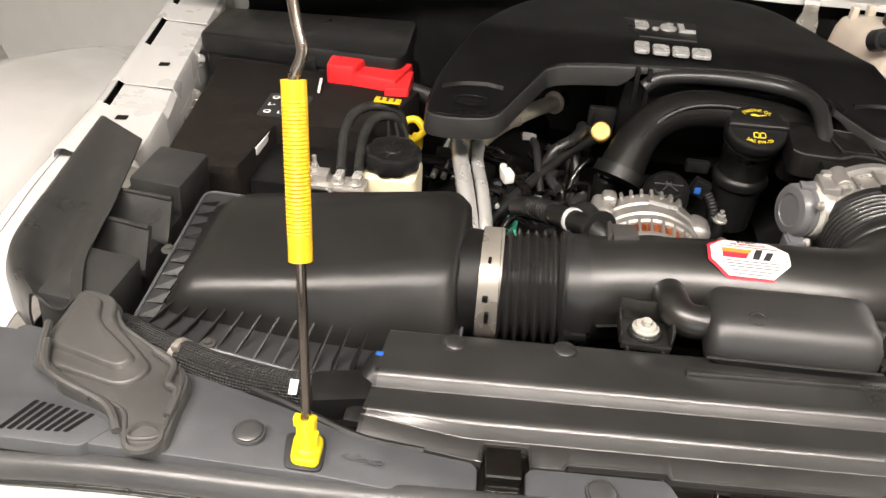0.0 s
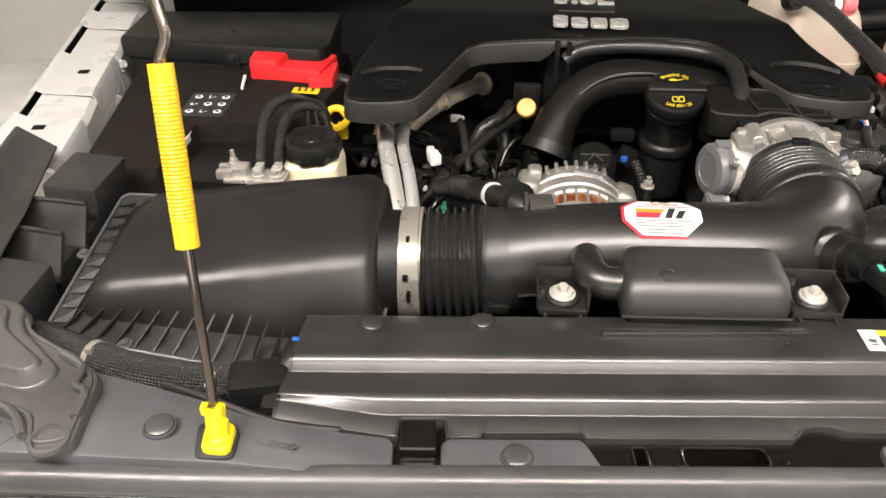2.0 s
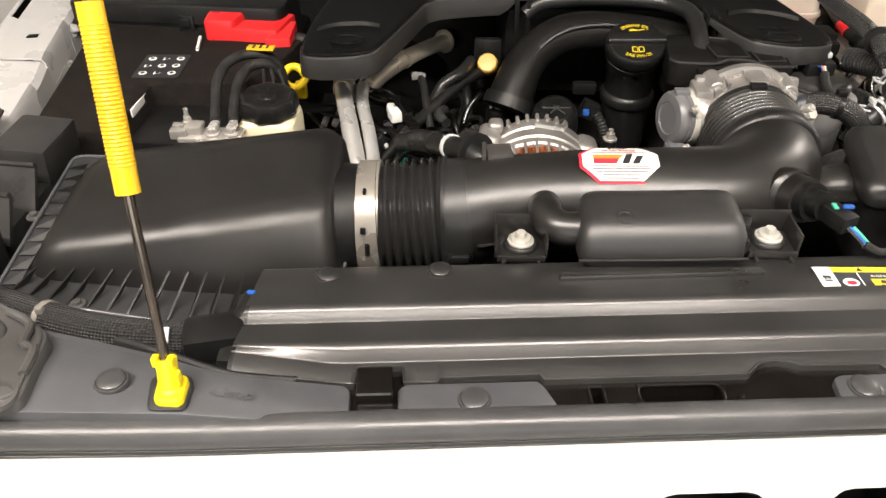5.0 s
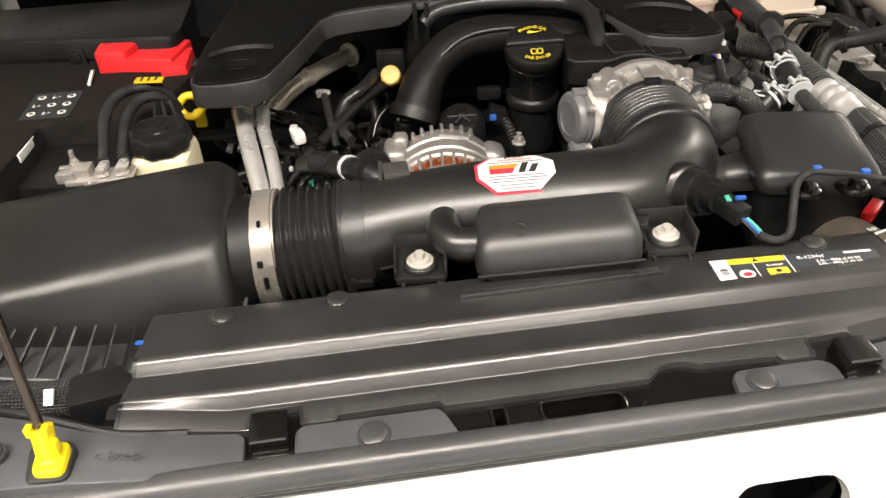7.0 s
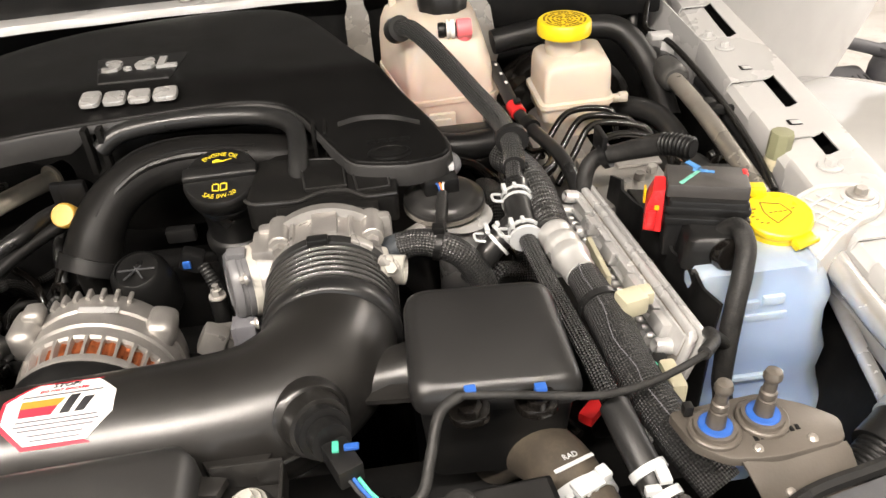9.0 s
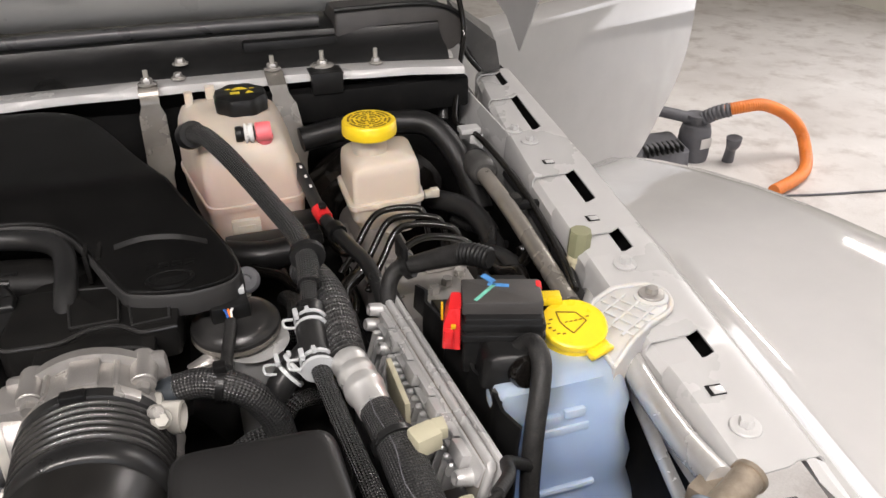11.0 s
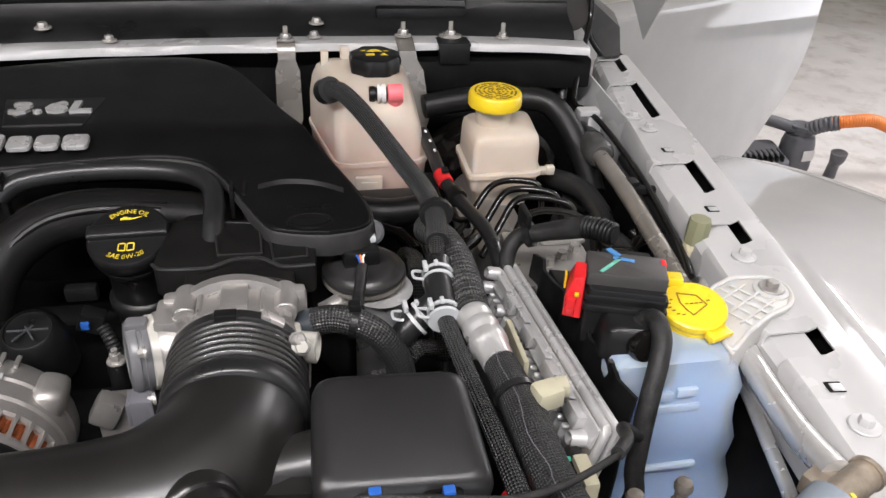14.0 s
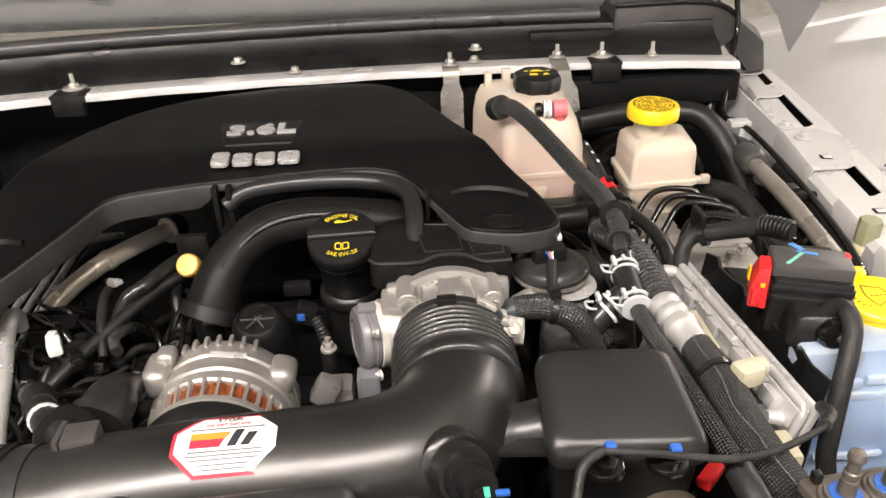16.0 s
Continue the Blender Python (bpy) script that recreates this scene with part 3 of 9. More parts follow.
# inner wing panels below the rails
for side, inner in ((1, R_IN), (-1, L_IN)):
    rows, shield, liner_rows = [], [], []
    for i in range(19):
        y = 0.36 + i * 0.062
        x = path_y(inner, y)
        dent = 0.006 * math.sin(y * 31) * math.sin(y * 13)
        rows.append([(x - side * 0.003, y, path_y(RAIL_Z, y) - 0.04), (x - side * (0.004 + dent), y, 1.165), (x - side * 0.002, y, 1.150), (x + side * 0.012, y, 1.142)])
        shield.append([(x + side * 0.012, y, 1.144), (x + side * 0.004, y, 1.12), (x - side * 0.005, y, 1.09), (x - side * 0.022, y, 1.02 + 0.02 * math.sin(y * 9)), (x - side * 0.10, y, 0.93), (x - side * 0.13, y, 0.7)])
        b, z = path_y(R_OUT if side > 0 else L_OUT, y), path_y(RAIL_Z, y)
        if y < (0.55 if side > 0 else 0.755):
            continue
        liner_rows.append([(b + side * 0.002, y, z - 0.005), (b - side * 0.003, y, z - 0.026), ((x + b) / 2 + side * 0.008, y, z - 0.038), (x + (b - x) * 0.5, y, z - 0.034)])
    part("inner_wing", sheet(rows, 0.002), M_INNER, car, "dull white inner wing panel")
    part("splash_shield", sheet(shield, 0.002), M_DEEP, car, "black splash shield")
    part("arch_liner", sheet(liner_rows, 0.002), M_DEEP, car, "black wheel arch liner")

# outer wings: body side below the bonnet line, gutter and the broad flare
FLARE_Z = [(-0.3, 0.80), (0.0, 1.0), (0.2, 1.10), (0.45, 1.17), (0.60, 1.18), (0.767, 1.184), (0.916, 1.166), (1.04, 1.146), (1.175, 1.116), (1.3, 1.08), (1.4, 1.045), (1.5, 0.96), (1.6, 0.84)]
for side, outer, cx in ((1, R_OUT, 0.0), (-1, L_OUT, 0.0)):
    rows = []
    for i in range(39):
        y = -0.30 + i * 0.05
        z = path_y(FLARE_Z, y)
        xo = path_y(outer, max(0.42, y)) + 0.006 * side
        x1 = 1.33 if side > 0 else -0.89
        zt = path_y(RAIL_Z, y) - 0.012
        front = max(0.0, 0.35 - y) * 0.5
        xo -= side * front
        zt -= max(0.0, 0.4 - y) * 0.45
        g = min(zt - 0.02, z - 0.004, 1.158 - max(0, 0.35 - y) * 0.6)
        z = min(z, 1.184)
        prof = [(xo, zt), (xo + side * 0.014, zt - 0.03), (xo + side * 0.030, (zt + g) / 2), (xo + side * 0.055, g + 0.003), (xo + side * 0.085, g),
                (x1 - side * 0.13, z - 0.012), (x1 - side * 0.08, z), (x1 - side * 0.04, z - 0.005), (x1 - side * 0.015, z - 0.022), (x1, z - 0.06), (x1 + side * 0.004, z - 0.12), (x1 - side * 0.02, z - 0.2)]
        rows.append([(px, y, pz) for px, pz in prof])
    if side < 0:
        edge = []
        for k in range(12):
            y = 0.30 + 0.038 * k
            xo = path_y(outer, max(0.42, y)) - 0.004
            zt = path_y(RAIL_Z, y) - 0.014 - max(0.0, 0.4 - y) * 0.45
            edge.append([(xo + 0.075, y, zt - 0.006), (xo + 0.04, y, zt - 0.002), (xo, y, zt)])
        part("wing_flange", sheet(edge, 0.002), M_WHITE, car, "white wing flange under the trim")
    part("front_wing", sheet(rows, 0.002), M_WHITE, car, "glossy white front wing with a broad flare")

# grille panel with upright slots
GP = [(0.012, 1.202), (-0.004, 1.2055), (-0.022, 1.203), (-0.040, 1.192), (-0.050, 1.175), (-0.056, 1.150), (-0.062, 1.10), (-0.080, 0.90), (-0.095, 0.72)]
bm = bmesh.new()
SLOT_X = [0.168 + 0.117 * k for k in range(-3, 4)]
ROUND = (0.0, 0.001, 0.0025, 0.005, 0.008, 0.012, 0.017)
prof = GP[:3] + [(-0.040 - 0.58 * d, 1.192 - d) for d in ROUND] + GP[5:]


def slot_half(j):
    """Half the width of a slot at a row of the panel: full below, rounded at its top."""
    d = 0.018 - (ROUND[j - 3] if 3 <= j < 10 else 0.0 if j < 3 else 0.018)
    return 0.023 + math.sqrt(0.018 ** 2 - d ** 2)


columns = [(x, 0) for x in (-0.55, -0.46, -0.38, -0.31)] + [(c + s * 0.05 * (not e), e * s) for c in SLOT_X for s, e in ((-1, 0), (-1, 1), (1, 1), (1, 0))] + [(x, 0) for x in (0.60, 0.68, 0.76, 0.84, 0.93)]
columns.sort(key=lambda q: q[0] + q[1] * 0.03)
g = {}
for i, (x0, e) in enumerate(columns):
    for j, (y, z) in enumerate(prof):
        x = x0 + e * slot_half(j)
        bow = 0.14 * max(0, abs(x - 0.19) - 0.2) ** 2
        drop = 0.10 * max(0, abs(x - 0.19) - 0.42) ** 1.5
        g[i, j] = bm.verts.new(F(x, y + bow, z - drop))
for i in range(len(columns) - 1):
    inside = columns[i][1] == -1 and columns[i + 1][1] == 1
    for j in range(len(prof) - 1):
        if inside and 3 <= j < len(prof) - 2:
            continue
        bm.faces.new((g[i, j], g[i + 1, j], g[i + 1, j + 1], g[i, j + 1]))
bmesh.ops.recalc_face_normals(bm, faces=bm.faces)
if sum(f.normal.z for f in bm.faces) < 0:
    bmesh.ops.reverse_faces(bm, faces=bm.faces)
bmesh.ops.solidify(bm, geom=list(bm.faces), thickness=0.009)
part("grille_panel", bm, M_WHITE, car, "white grille panel with seven upright slots")
for c in SLOT_X:
    ring = [F(c + sx * 0.0405, -0.036, z) for sx, z in ((-1, 1.172), (-0.82, 1.181), (-0.5, 1.187), (0.5, 1.187), (0.82, 1.181), (1, 1.172), (1, 0.78), (-1, 0.78))]
    back = [p + Vector((0, 0.05, 0)) for p in ring]
    part("grille_insert", loft([ring, back], caps=False), M_BLACK, car, "black grille slot surround")
part("grille_mesh", turned(rbox((0.19, 0.03, 0.95), (0.86, 0.006, 0.46), 0), FRONT), M_DEEP, car, "dark radiator screen behind the slots")

part("headlamp_housing", rbox((-0.455, 0.335, 1.06), (0.30, 0.20, 0.20), 0.03), M_BLACK, car, "black headlamp housing")

# front doors, both swung open
def door(side, hinge, angle, length, label):
    L, z0, z1 = length, 0.60 if side > 0 else 0.42, 1.20
    out = rounded([(0, z0 + 0.05), (L * 0.72, z0), (L, z0 + 0.34), (L, z1), (0.0, z1)], [0.05, 0.22, 0.26, 0.02, 0.02], 8)
    bm = prism(out, -0.05, 0.05, 0.012)
    a = radians(angle)
    d = Vector((math.sin(a) * side, math.cos(a), 0))
    return part("front_door", turned(bm, plane_pose(Vector(hinge), d, UP)), M_WHITE, car, label)


door(1, (1.04, 1.78, 0), 64, 1.0, "white front door standing open")
door(-1, (-0.62, 1.70, 0), 66, 1.25, "white front door standing open")
# body behind the bonnet, roof pillars hidden by it
part("scuttle_body", joined(rbox((0.2, 1.95, 0.86), (1.62, 0.72, 0.72), 0.04), rbox((0.2, 3.1, 0.86), (1.62, 1.8, 0.5), 0.05)), M_WHITE, car, "white body behind the engine bay")

# scuttle flange, bowed forward in the middle
COWL = [(-0.60, 1.10), (-0.30, 1.19), (-0.18, 1.218), (-0.085, 1.237), (0.12, 1.262), (0.31, 1.275), (0.456, 1.279), (0.618, 1.278), (0.70, 1.275), (0.80, 1.262), (0.875, 1.245)]


def cowl_y(x):
    return path_y(COWL, x)


rows = []
for i in range(60):
    x = -0.55 + i * 0.0243
    y = cowl_y(x)
    wob = 0.002 * math.sin(x * 40)
    rows.append([(x, y - 0.022 + wob, 1.298), (x, y - 0.021 + wob, 1.304), (x, y - 0.018, 1.308), (x, y + 0.013, 1.3092), (x, y + 0.020, 1.306), (x, y + 0.024, 1.29)])
part("scuttle_flange", sheet(rows, 0.0016), M_INNER, car, "white painted scuttle flange")
# black scuttle trim and bonnet seal behind the flange
rows, rows2, rows3 = [], [], []
for i in range(53):
    x = -0.55 + i * 0.0275
    y = cowl_y(min(x, 0.8)) + 0.02
    rows.append([(x, y, 1.304), (x, y + 0.012, 1.318), (x, y + 0.03, 1.323), (x, y + 0.045, 1.332), (x, y + 0.052, 1.345), (x, y + 0.075, 1.352), (x, y + 0.12, 1.35), (x, y + 0.2, 1.34)])
part("scuttle_trim", sheet(rows, 0.003), M_BLACK, car, "black plastic scuttle trim with long steps")
part("bonnet_seal", sweep([(x, cowl_y(min(x, 0.8)) + 0.074, 1.358) for x in (-0.5, -0.25, 0, 0.25, 0.5, 0.7)], 0.009, 10), M_SEAL, car, "black rubber bonnet seal")
tb = plane_pose(Vector((0, 1.338, 0)), (1, 0, 0), (0, 0, 1))
part("trim_end_box", turned(prism(rounded([(0.722, 1.302), (0.905, 1.299), (0.923, 1.314), (0.921, 1.345), (0.893, 1.366), (0.84, 1.3745), (0.722, 1.373)], [0.004, 0.008, 0.01, 0.02, 0.02, 0.02, 0.004], 5), -0.09, 0.0, 0.004), tb), M_TRIMBOX, car, "brown-black trim end box")
part("trim_edge", sweep([(0.722, 1.337, 1.3725), (0.84, 1.337, 1.374), (0.893, 1.337, 1.3655), (0.921, 1.337, 1.345), (0.924, 1.345, 1.315), (0.935, 1.36, 1.285), (0.965, 1.375, 1.25)], 0.004, 8, 5), M_BLACK, car, "rolled black trim edge")
part("trim_step", rbox((0.655, 1.345, 1.328), (0.135, 0.03, 0.02), 0.004), M_BLACK, car)
part("trim_window", rbox((0.813, 1.3375, 1.323), (0.032, 0.004, 0.025), 0.002), M_DEEP, car, "square opening in the trim")
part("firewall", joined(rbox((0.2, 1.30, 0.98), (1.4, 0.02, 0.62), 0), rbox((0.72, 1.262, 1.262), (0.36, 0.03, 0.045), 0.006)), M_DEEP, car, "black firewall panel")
part("trim_corner", joined(loft([[Vector((0.93, 1.40, 1.345)), Vector((1.00, 1.395, 1.29)), Vector((1.012, 1.40, 1.24)), Vector((0.985, 1.402, 1.236)), Vector((0.95, 1.40, 1.285))],
                                 [Vector((0.93, 1.45, 1.355)), Vector((1.01, 1.45, 1.30)), Vector((1.03, 1.45, 1.24)), Vector((0.99, 1.45, 1.23)), Vector((0.95, 1.45, 1.28))]])), M_DUSTY, car, "grey moulded scuttle corner")

# bonnet, hinged at the scuttle and raised
HINGE, OPEN = Vector((0.22, 1.405, 1.40)), radians(47)


def bonnet_point(x, v, h):
    """x across, v forward from the rear edge along the bonnet, h above its skin."""
    d = Vector((0, -math.cos(OPEN), math.sin(OPEN)))
    n = Vector((0, math.sin(OPEN), math.cos(OPEN)))
    return HINGE + Vector((x - 0.22, 0, 0)) + d * v + n * h


rows = []
for i in range(13):
    v = -0.05 + i * 0.105
    half = 0.80 - 0.12 * v
    row = []
    for x, h in ((-1.0, -0.12), (-0.995, -0.05), (-0.98, -0.015), (-0.93, 0.004), (-0.6, 0.016), (-0.2, 0.022), (0.2, 0.022), (0.6, 0.016), (0.93, 0.004), (0.98, -0.015), (0.995, -0.05), (1.0, -0.12)):
        row.append(bonnet_point(0.22 + half * x, v, h))
    rows.append(row)
bonnet = part("bonnet", sheet(rows, 0.002), M_WHITE, car, "white bonnet raised on its prop")
for x0, x1 in ((-0.42, -0.30), (0.16, 0.28), (0.74, 0.86)):
    part("stiffener", loft([[bonnet_point(x, v, h) for x, v, h in ((x0, 0.06, 0.0), (x0 + 0.02, 0.06, -0.03), (x1 - 0.02, 0.06, -0.03), (x1, 0.06, 0.0))],
                            [bonnet_point(x, v, h) for x, v, h in ((x0 + 0.05, 1.12, 0.0), (x0 + 0.06, 1.12, -0.03), (x1 + 0.02, 1.12, -0.03), (x1 + 0.03, 1.12, 0.0))]]), M_INNER, bonnet)
# unseen black sheet, added so that plastics below reflect something dark
liner = rounded([(-0.36, 0.15), (0.80, 0.15), (0.72, 1.06), (-0.28, 1.06)], 0.06)
part("liner", loft([[bonnet_point(p.x, p.y, h) for p in liner] for h in (-0.032, -0.046)]), M_LINER, bonnet, "unseen black liner, added to darken reflections")
# light falling on this edge is put into its brighter white
part("rear_stiffener", loft([[bonnet_point(x, v, h) for v, h in ((-0.045, -0.002), (-0.042, -0.022), (0.0, -0.03), (0.09, -0.028), (0.10, 0.0))] for x in (-0.46, 0.22, 0.90)]), M_INNERLIT, bonnet, "white inner rear edge of the bonnet")
for x in (-0.06, 0.05, 0.2, 0.36, 0.5):
    part("slot", rbox(bonnet_point(x, 0.045, -0.0305), (0.03, 0.004, 0.002), 0.0005), M_DEEP, bonnet)

# ---- the front end ----
def edge_bow(x):
    return 0.05 * max(0, abs(x - 0.13) - 0.30) ** 1.3


# glossy black crossmember under the cover panels
cross = thing("front_crossmember", F(0.1, 0.03, 1.15), "glossy black painted steel front crossmember with slots", "crossmember")
XS = (-0.46, 0.0985, 0.1085, 0.1325, 0.1915, 0.56)
for x0, x1 in zip(XS, XS[1:]):
    mid = (x0 + x1) / 2
    if abs(mid - 0.1035) < 0.006 or abs(mid - 0.162) < 0.03:
        part("beam", turned(joined(rbox((mid, 0.046, 1.192), (x1 - x0, 0.030, 0.048), 0.001), rbox((mid, 0.008, 1.192), (x1 - x0, 0.016, 0.048), 0.001)), FRONT), M_GLOSS, cross)
        out = rounded([(x0, 0.014), (x1, 0.014), (x1, 0.0312), (x0, 0.0312)], 0.0065 if x1 - x0 > 0.02 else 0.002, 6)
        rim = [F(p.x, p.y, 1.2163) for p in out]
        part("slot_rim", sweep([*rim, rim[0]], 0.0014, 8, 1), M_GLOSS, cross, "rolled slot rim")
        part("slot_floor", turned(rbox((mid, 0.023, 1.190), (x1 - x0 + 0.004, 0.022, 0.004), 0), FRONT), M_DEEP, cross, "dark slot")
    else:
        part("beam", turned(rbox((mid, 0.031, 1.192), (x1 - x0, 0.062, 0.048), 0.001), FRONT), M_GLOSS, cross)
part("rivet", lathe([(0.003, 0), (0.0025, 0.0015), (0.0003, 0.002)], F(0.203, 0.019, 1.2158), n=12), M_GLOSS, cross)
for x in (-0.0495, 0.361):
    stop = part("latch_stop", turned(joined(rbox((x, 0.029, 1.222), (0.0245, 0.0245, 0.020), 0.0012), rbox((x, 0.0145, 1.214), (0.0245, 0.006, 0.012), 0.001)), FRONT), M_GLOSS, cross, "black bonnet stop bracket")
    part("fold_edge", turned(sweep([(x - 0.0115, 0.0168, 1.2316), (x + 0.0115, 0.0168, 1.2316)], 0.0009, 6, 1), FRONT), M_LIP, stop, "paler folded edge")

# grained cover panels with push clips
PANEL_LABEL = "grey-black grained plastic front cover panel"


def panel_z(x, y=0.0):
    """Height of the cover panels along the front: low in the middle, rising to both ends."""
    return 1.2215 + 0.0137 * min(1, max(0, (-0.07 - x) / 0.112)) + 0.0135 * min(1, max(0, (x - 0.385) / 0.13))


def cover_panel(pts, label=PANEL_LABEL):
    ob = thing("front_cover_panel", F(pts[0][0], pts[0][1], 1.22), label, "cover panel", "front cover panels")
    dense = []
    for a, b in zip(pts, pts[1:] + pts[:1]):
        n = max(1, int(math.hypot(b[0] - a[0], b[1] - a[1]) / 0.03))
        dense += [(a[0] + (b[0] - a[0]) * k / n, a[1] + (b[1] - a[1]) * k / n) for k in range(n)]
    part("panel", turned(prism(rounded(dense, 0.005, 3), 1.2085, 1.2215, 0.0016, top=panel_z), FRONT), M_PANEL, ob)
    return ob


def push_clip(parent, x, y, r=0.0115, z=None, material=None):
    z = panel_z(x) if z is None else z
    p = F(x, y, z)
    lean = (panel_z(x - 0.01) - panel_z(x + 0.01)) / 0.02
    part("push_clip", joined(lathe([(r, -0.002), (r, 0.0008), (r * 0.97, 0.0015), (r * 0.88, 0.0017), (r * 0.86, 0.0012)], p, (lean, 0, 1), n=30), lathe([(r * 0.84, 0.0005), (r * 0.82, 0.0024), (r * 0.7, 0.0034), (r * 0.4, 0.0040), (0.0005, 0.0042)], p, (lean, 0, 1), n=30)), material or M_SEAL, parent)


left = cover_panel([(-0.40, 0.020), (-0.33, 0.010), (-0.2, 0.003), (-0.0665, 0.000), (-0.0665, 0.030), (-0.0705, 0.0350), (-0.118, 0.0372), (-0.148, 0.0390), (-0.1756, 0.0460), (-0.205, 0.0575), (-0.24, 0.0692), (-0.285, 0.083), (-0.31, 0.092), (-0.36, 0.107), (-0.43, 0.12), (-0.46, 0.05)],
                   "grey-black grained front cover panel holding the bonnet prop")
push_clip(left, -0.225, 0.0316)
mid = cover_panel([(-0.034, 0.0), (0.079, 0.0), (0.067, 0.030), (0.063, 0.0345), (-0.029, 0.0345), (-0.034, 0.030)])
push_clip(mid, 0.018, 0.0185)
right = cover_panel([(0.2665, 0.0), (0.3455, 0.0), (0.3455, 0.026), (0.3385, 0.0325), (0.276, 0.0322), (0.2705, 0.028)])
push_clip(right, 0.2885, 0.0195)
rwing = cover_panel([(0.376, 0.004), (0.47, 0.008), (0.56, 0.016), (0.66, 0.034), (0.73, 0.06), (0.71, 0.115), (0.64, 0.105), (0.585, 0.098), (0.53, 0.07), (0.455, 0.045), (0.376, 0.040)],
                    "grey-black grained front cover panel beside the radiator cover")
push_clip(rwing, 0.541, 0.0445)
part("edge_strip", sweep([F(0.45, 0.050, 1.2215), F(0.53, 0.076, 1.228), F(0.585, 0.104, 1.23), F(0.64, 0.113, 1.23), F(0.71, 0.122, 1.232)], 0.005, 8), M_RUBBER, rwing, "black rubber edge strip")
part("edge_strip", sweep([F(-0.105, 0.0410, 1.2205), F(-0.15, 0.0445, 1.2245), F(-0.20, 0.0610, 1.231), F(-0.235, 0.0735, 1.233)], 0.0034, 8), M_RUBBER, left, "black rubber edge strip")
part("letters", words("< Prop", 0.0105, plane_pose(F(-0.145, 0.022, panel_z(-0.145) + 0.0001), (1, 0.08, -0.122), (0, 1, 0)), 0.00025), M_PANEL, left, "moulded word beside the prop socket")
part("prop_socket_recess", turned(prism(rounded([(-0.1950, 0.0050), (-0.1700, 0.0055), (-0.1718, 0.0360), (-0.1995, 0.0350)], 0.006), 1.219, 1.2222, 0.0004, top=lambda x, y: panel_z(x) + 0.0005), FRONT), M_TRIM, left)

seal = thing("front_edge_seal", F(0.1, 0.0, 1.21), "dull black rubber seal along the front edge", "seal")
pts = [F(x, edge_bow(x) + 0.0012, 1.2168 - 0.25 * max(0, abs(x - 0.13) - 0.42) ** 1.5) for x in [-0.42 + i * 0.055 for i in range(22)]]
part("seal_strip", sweep(pts, 0.0112, 18, 2), M_SEAL, seal)
part("lip", sweep([p + Vector((0.001, -0.0085, -0.0075)) for p in pts], 0.0028, 8, 2), M_RUBBER, seal, "thin dark lower lip")

# ---- radiator cover with long ribs ----
rad = thing("radiator_cover", F(0.15, 0.09, 1.18), "black plastic radiator cover with long raised ribs", "radiator cover")
# the front lip along the cover: (along, back), cut away round the stops, the panels and a round hole
LIP = [(-0.152, 0.0465), (-0.118, 0.0425), (-0.0705, 0.036), (-0.0645, 0.0352), (-0.0638, 0.0488), (-0.0615, 0.0515), (-0.0325, 0.0515), (-0.0302, 0.0490), (-0.0296, 0.0352), (-0.0066, 0.0350), (-0.0045, 0.0390), (0.0655, 0.0398), (0.0682, 0.0346), (0.2125, 0.0346), (0.2165, 0.0375), (0.2225, 0.0430), (0.2300, 0.0460), (0.2385, 0.0465), (0.2460, 0.0450), (0.2530, 0.0416), (0.3100, 0.0402), (0.3125, 0.0350), (0.3365, 0.0350), (0.3372, 0.0500), (0.3395, 0.0530), (0.3700, 0.0530), (0.3722, 0.0505), (0.3730, 0.0400), (0.40, 0.0440), (0.450, 0.0500)]
stations = sorted({round(v, 5) for v in [-0.150 + i * 0.6 / 60 for i in range(61)] + [p[0] for p in LIP[1:-1]]})
rows, lip_line = [], []
for x in stations:
    lip = path_y(LIP, x)
    lf = min(1.0, max(0.0, (-0.078 - x) / 0.070))
    rf = min(1.0, max(0.0, (x - 0.34) / 0.10))
    f = max(lf, rf)
    # the lower step fades out towards both ends
    f2y, f2z = 0.0556 + 0.0072 * f, 1.2214 + 0.0075 * f
    lz = 1.2208 + 0.0040 * lf + 0.003 * rf
    pts = [(lip, lz - 0.014), (lip + 0.0003, lz - 0.0008), (lip + 0.0012, lz), (f2y - 0.0012, f2z), (f2y - 0.0004, f2z + 0.0001), (f2y + 0.0003, f2z + 0.0005), (f2y + 0.0008, f2z + 0.0012)]
    # each step: a steep face, a broad round over, a shelf that falls gently back to the next step
    for top_y, top_z, face in ((0.0628 + 0.0008 * f, 1.2304, 1 - f), (0.1004, 1.2343, 1.0)):
        for a in (52, 44, 36, 28, 20, 12, 4, -6):
            pts.append((top_y + 0.0066 - 0.0097 * math.sin(radians(a)) * (0.35 + 0.65 * face), top_z - 0.0097 * (1 - math.cos(radians(a))) * (0.2 + 0.8 * face)))
        if top_y < 0.09:
            pts += [(0.0926, 1.2263), (0.0935, 1.2263), (0.0941, 1.2267), (0.0946, 1.2274)]
    pts += [(0.130, 1.2322), (0.1545, 1.2297), (0.1575, 1.2280), (0.1582, 1.195)]
    skew = 0.10 * lf
    row = [F(x + skew * (y - 0.09), y, z) for y, z in pts]
    rows.append(row)
    lip_line.append(row[2] + Vector((0, 0, 0.0001)))
part("cover", sheet(rows, 0.0012), M_RIB, rad, "", 75)
part("lip_bead", sweep(lip_line, 0.0011, 8, 1), M_RIB, rad, "rolled front lip")
for ends in (rows[0], rows[-1]):
    low = [Vector((p.x, p.y, 1.19)) for p in ends]
    part("end_wall", loft([[*ends, *reversed(low)], [q + Vector((0.003, 0, 0)) for q in (*ends, *reversed(low))]]), M_BLACK, rad)
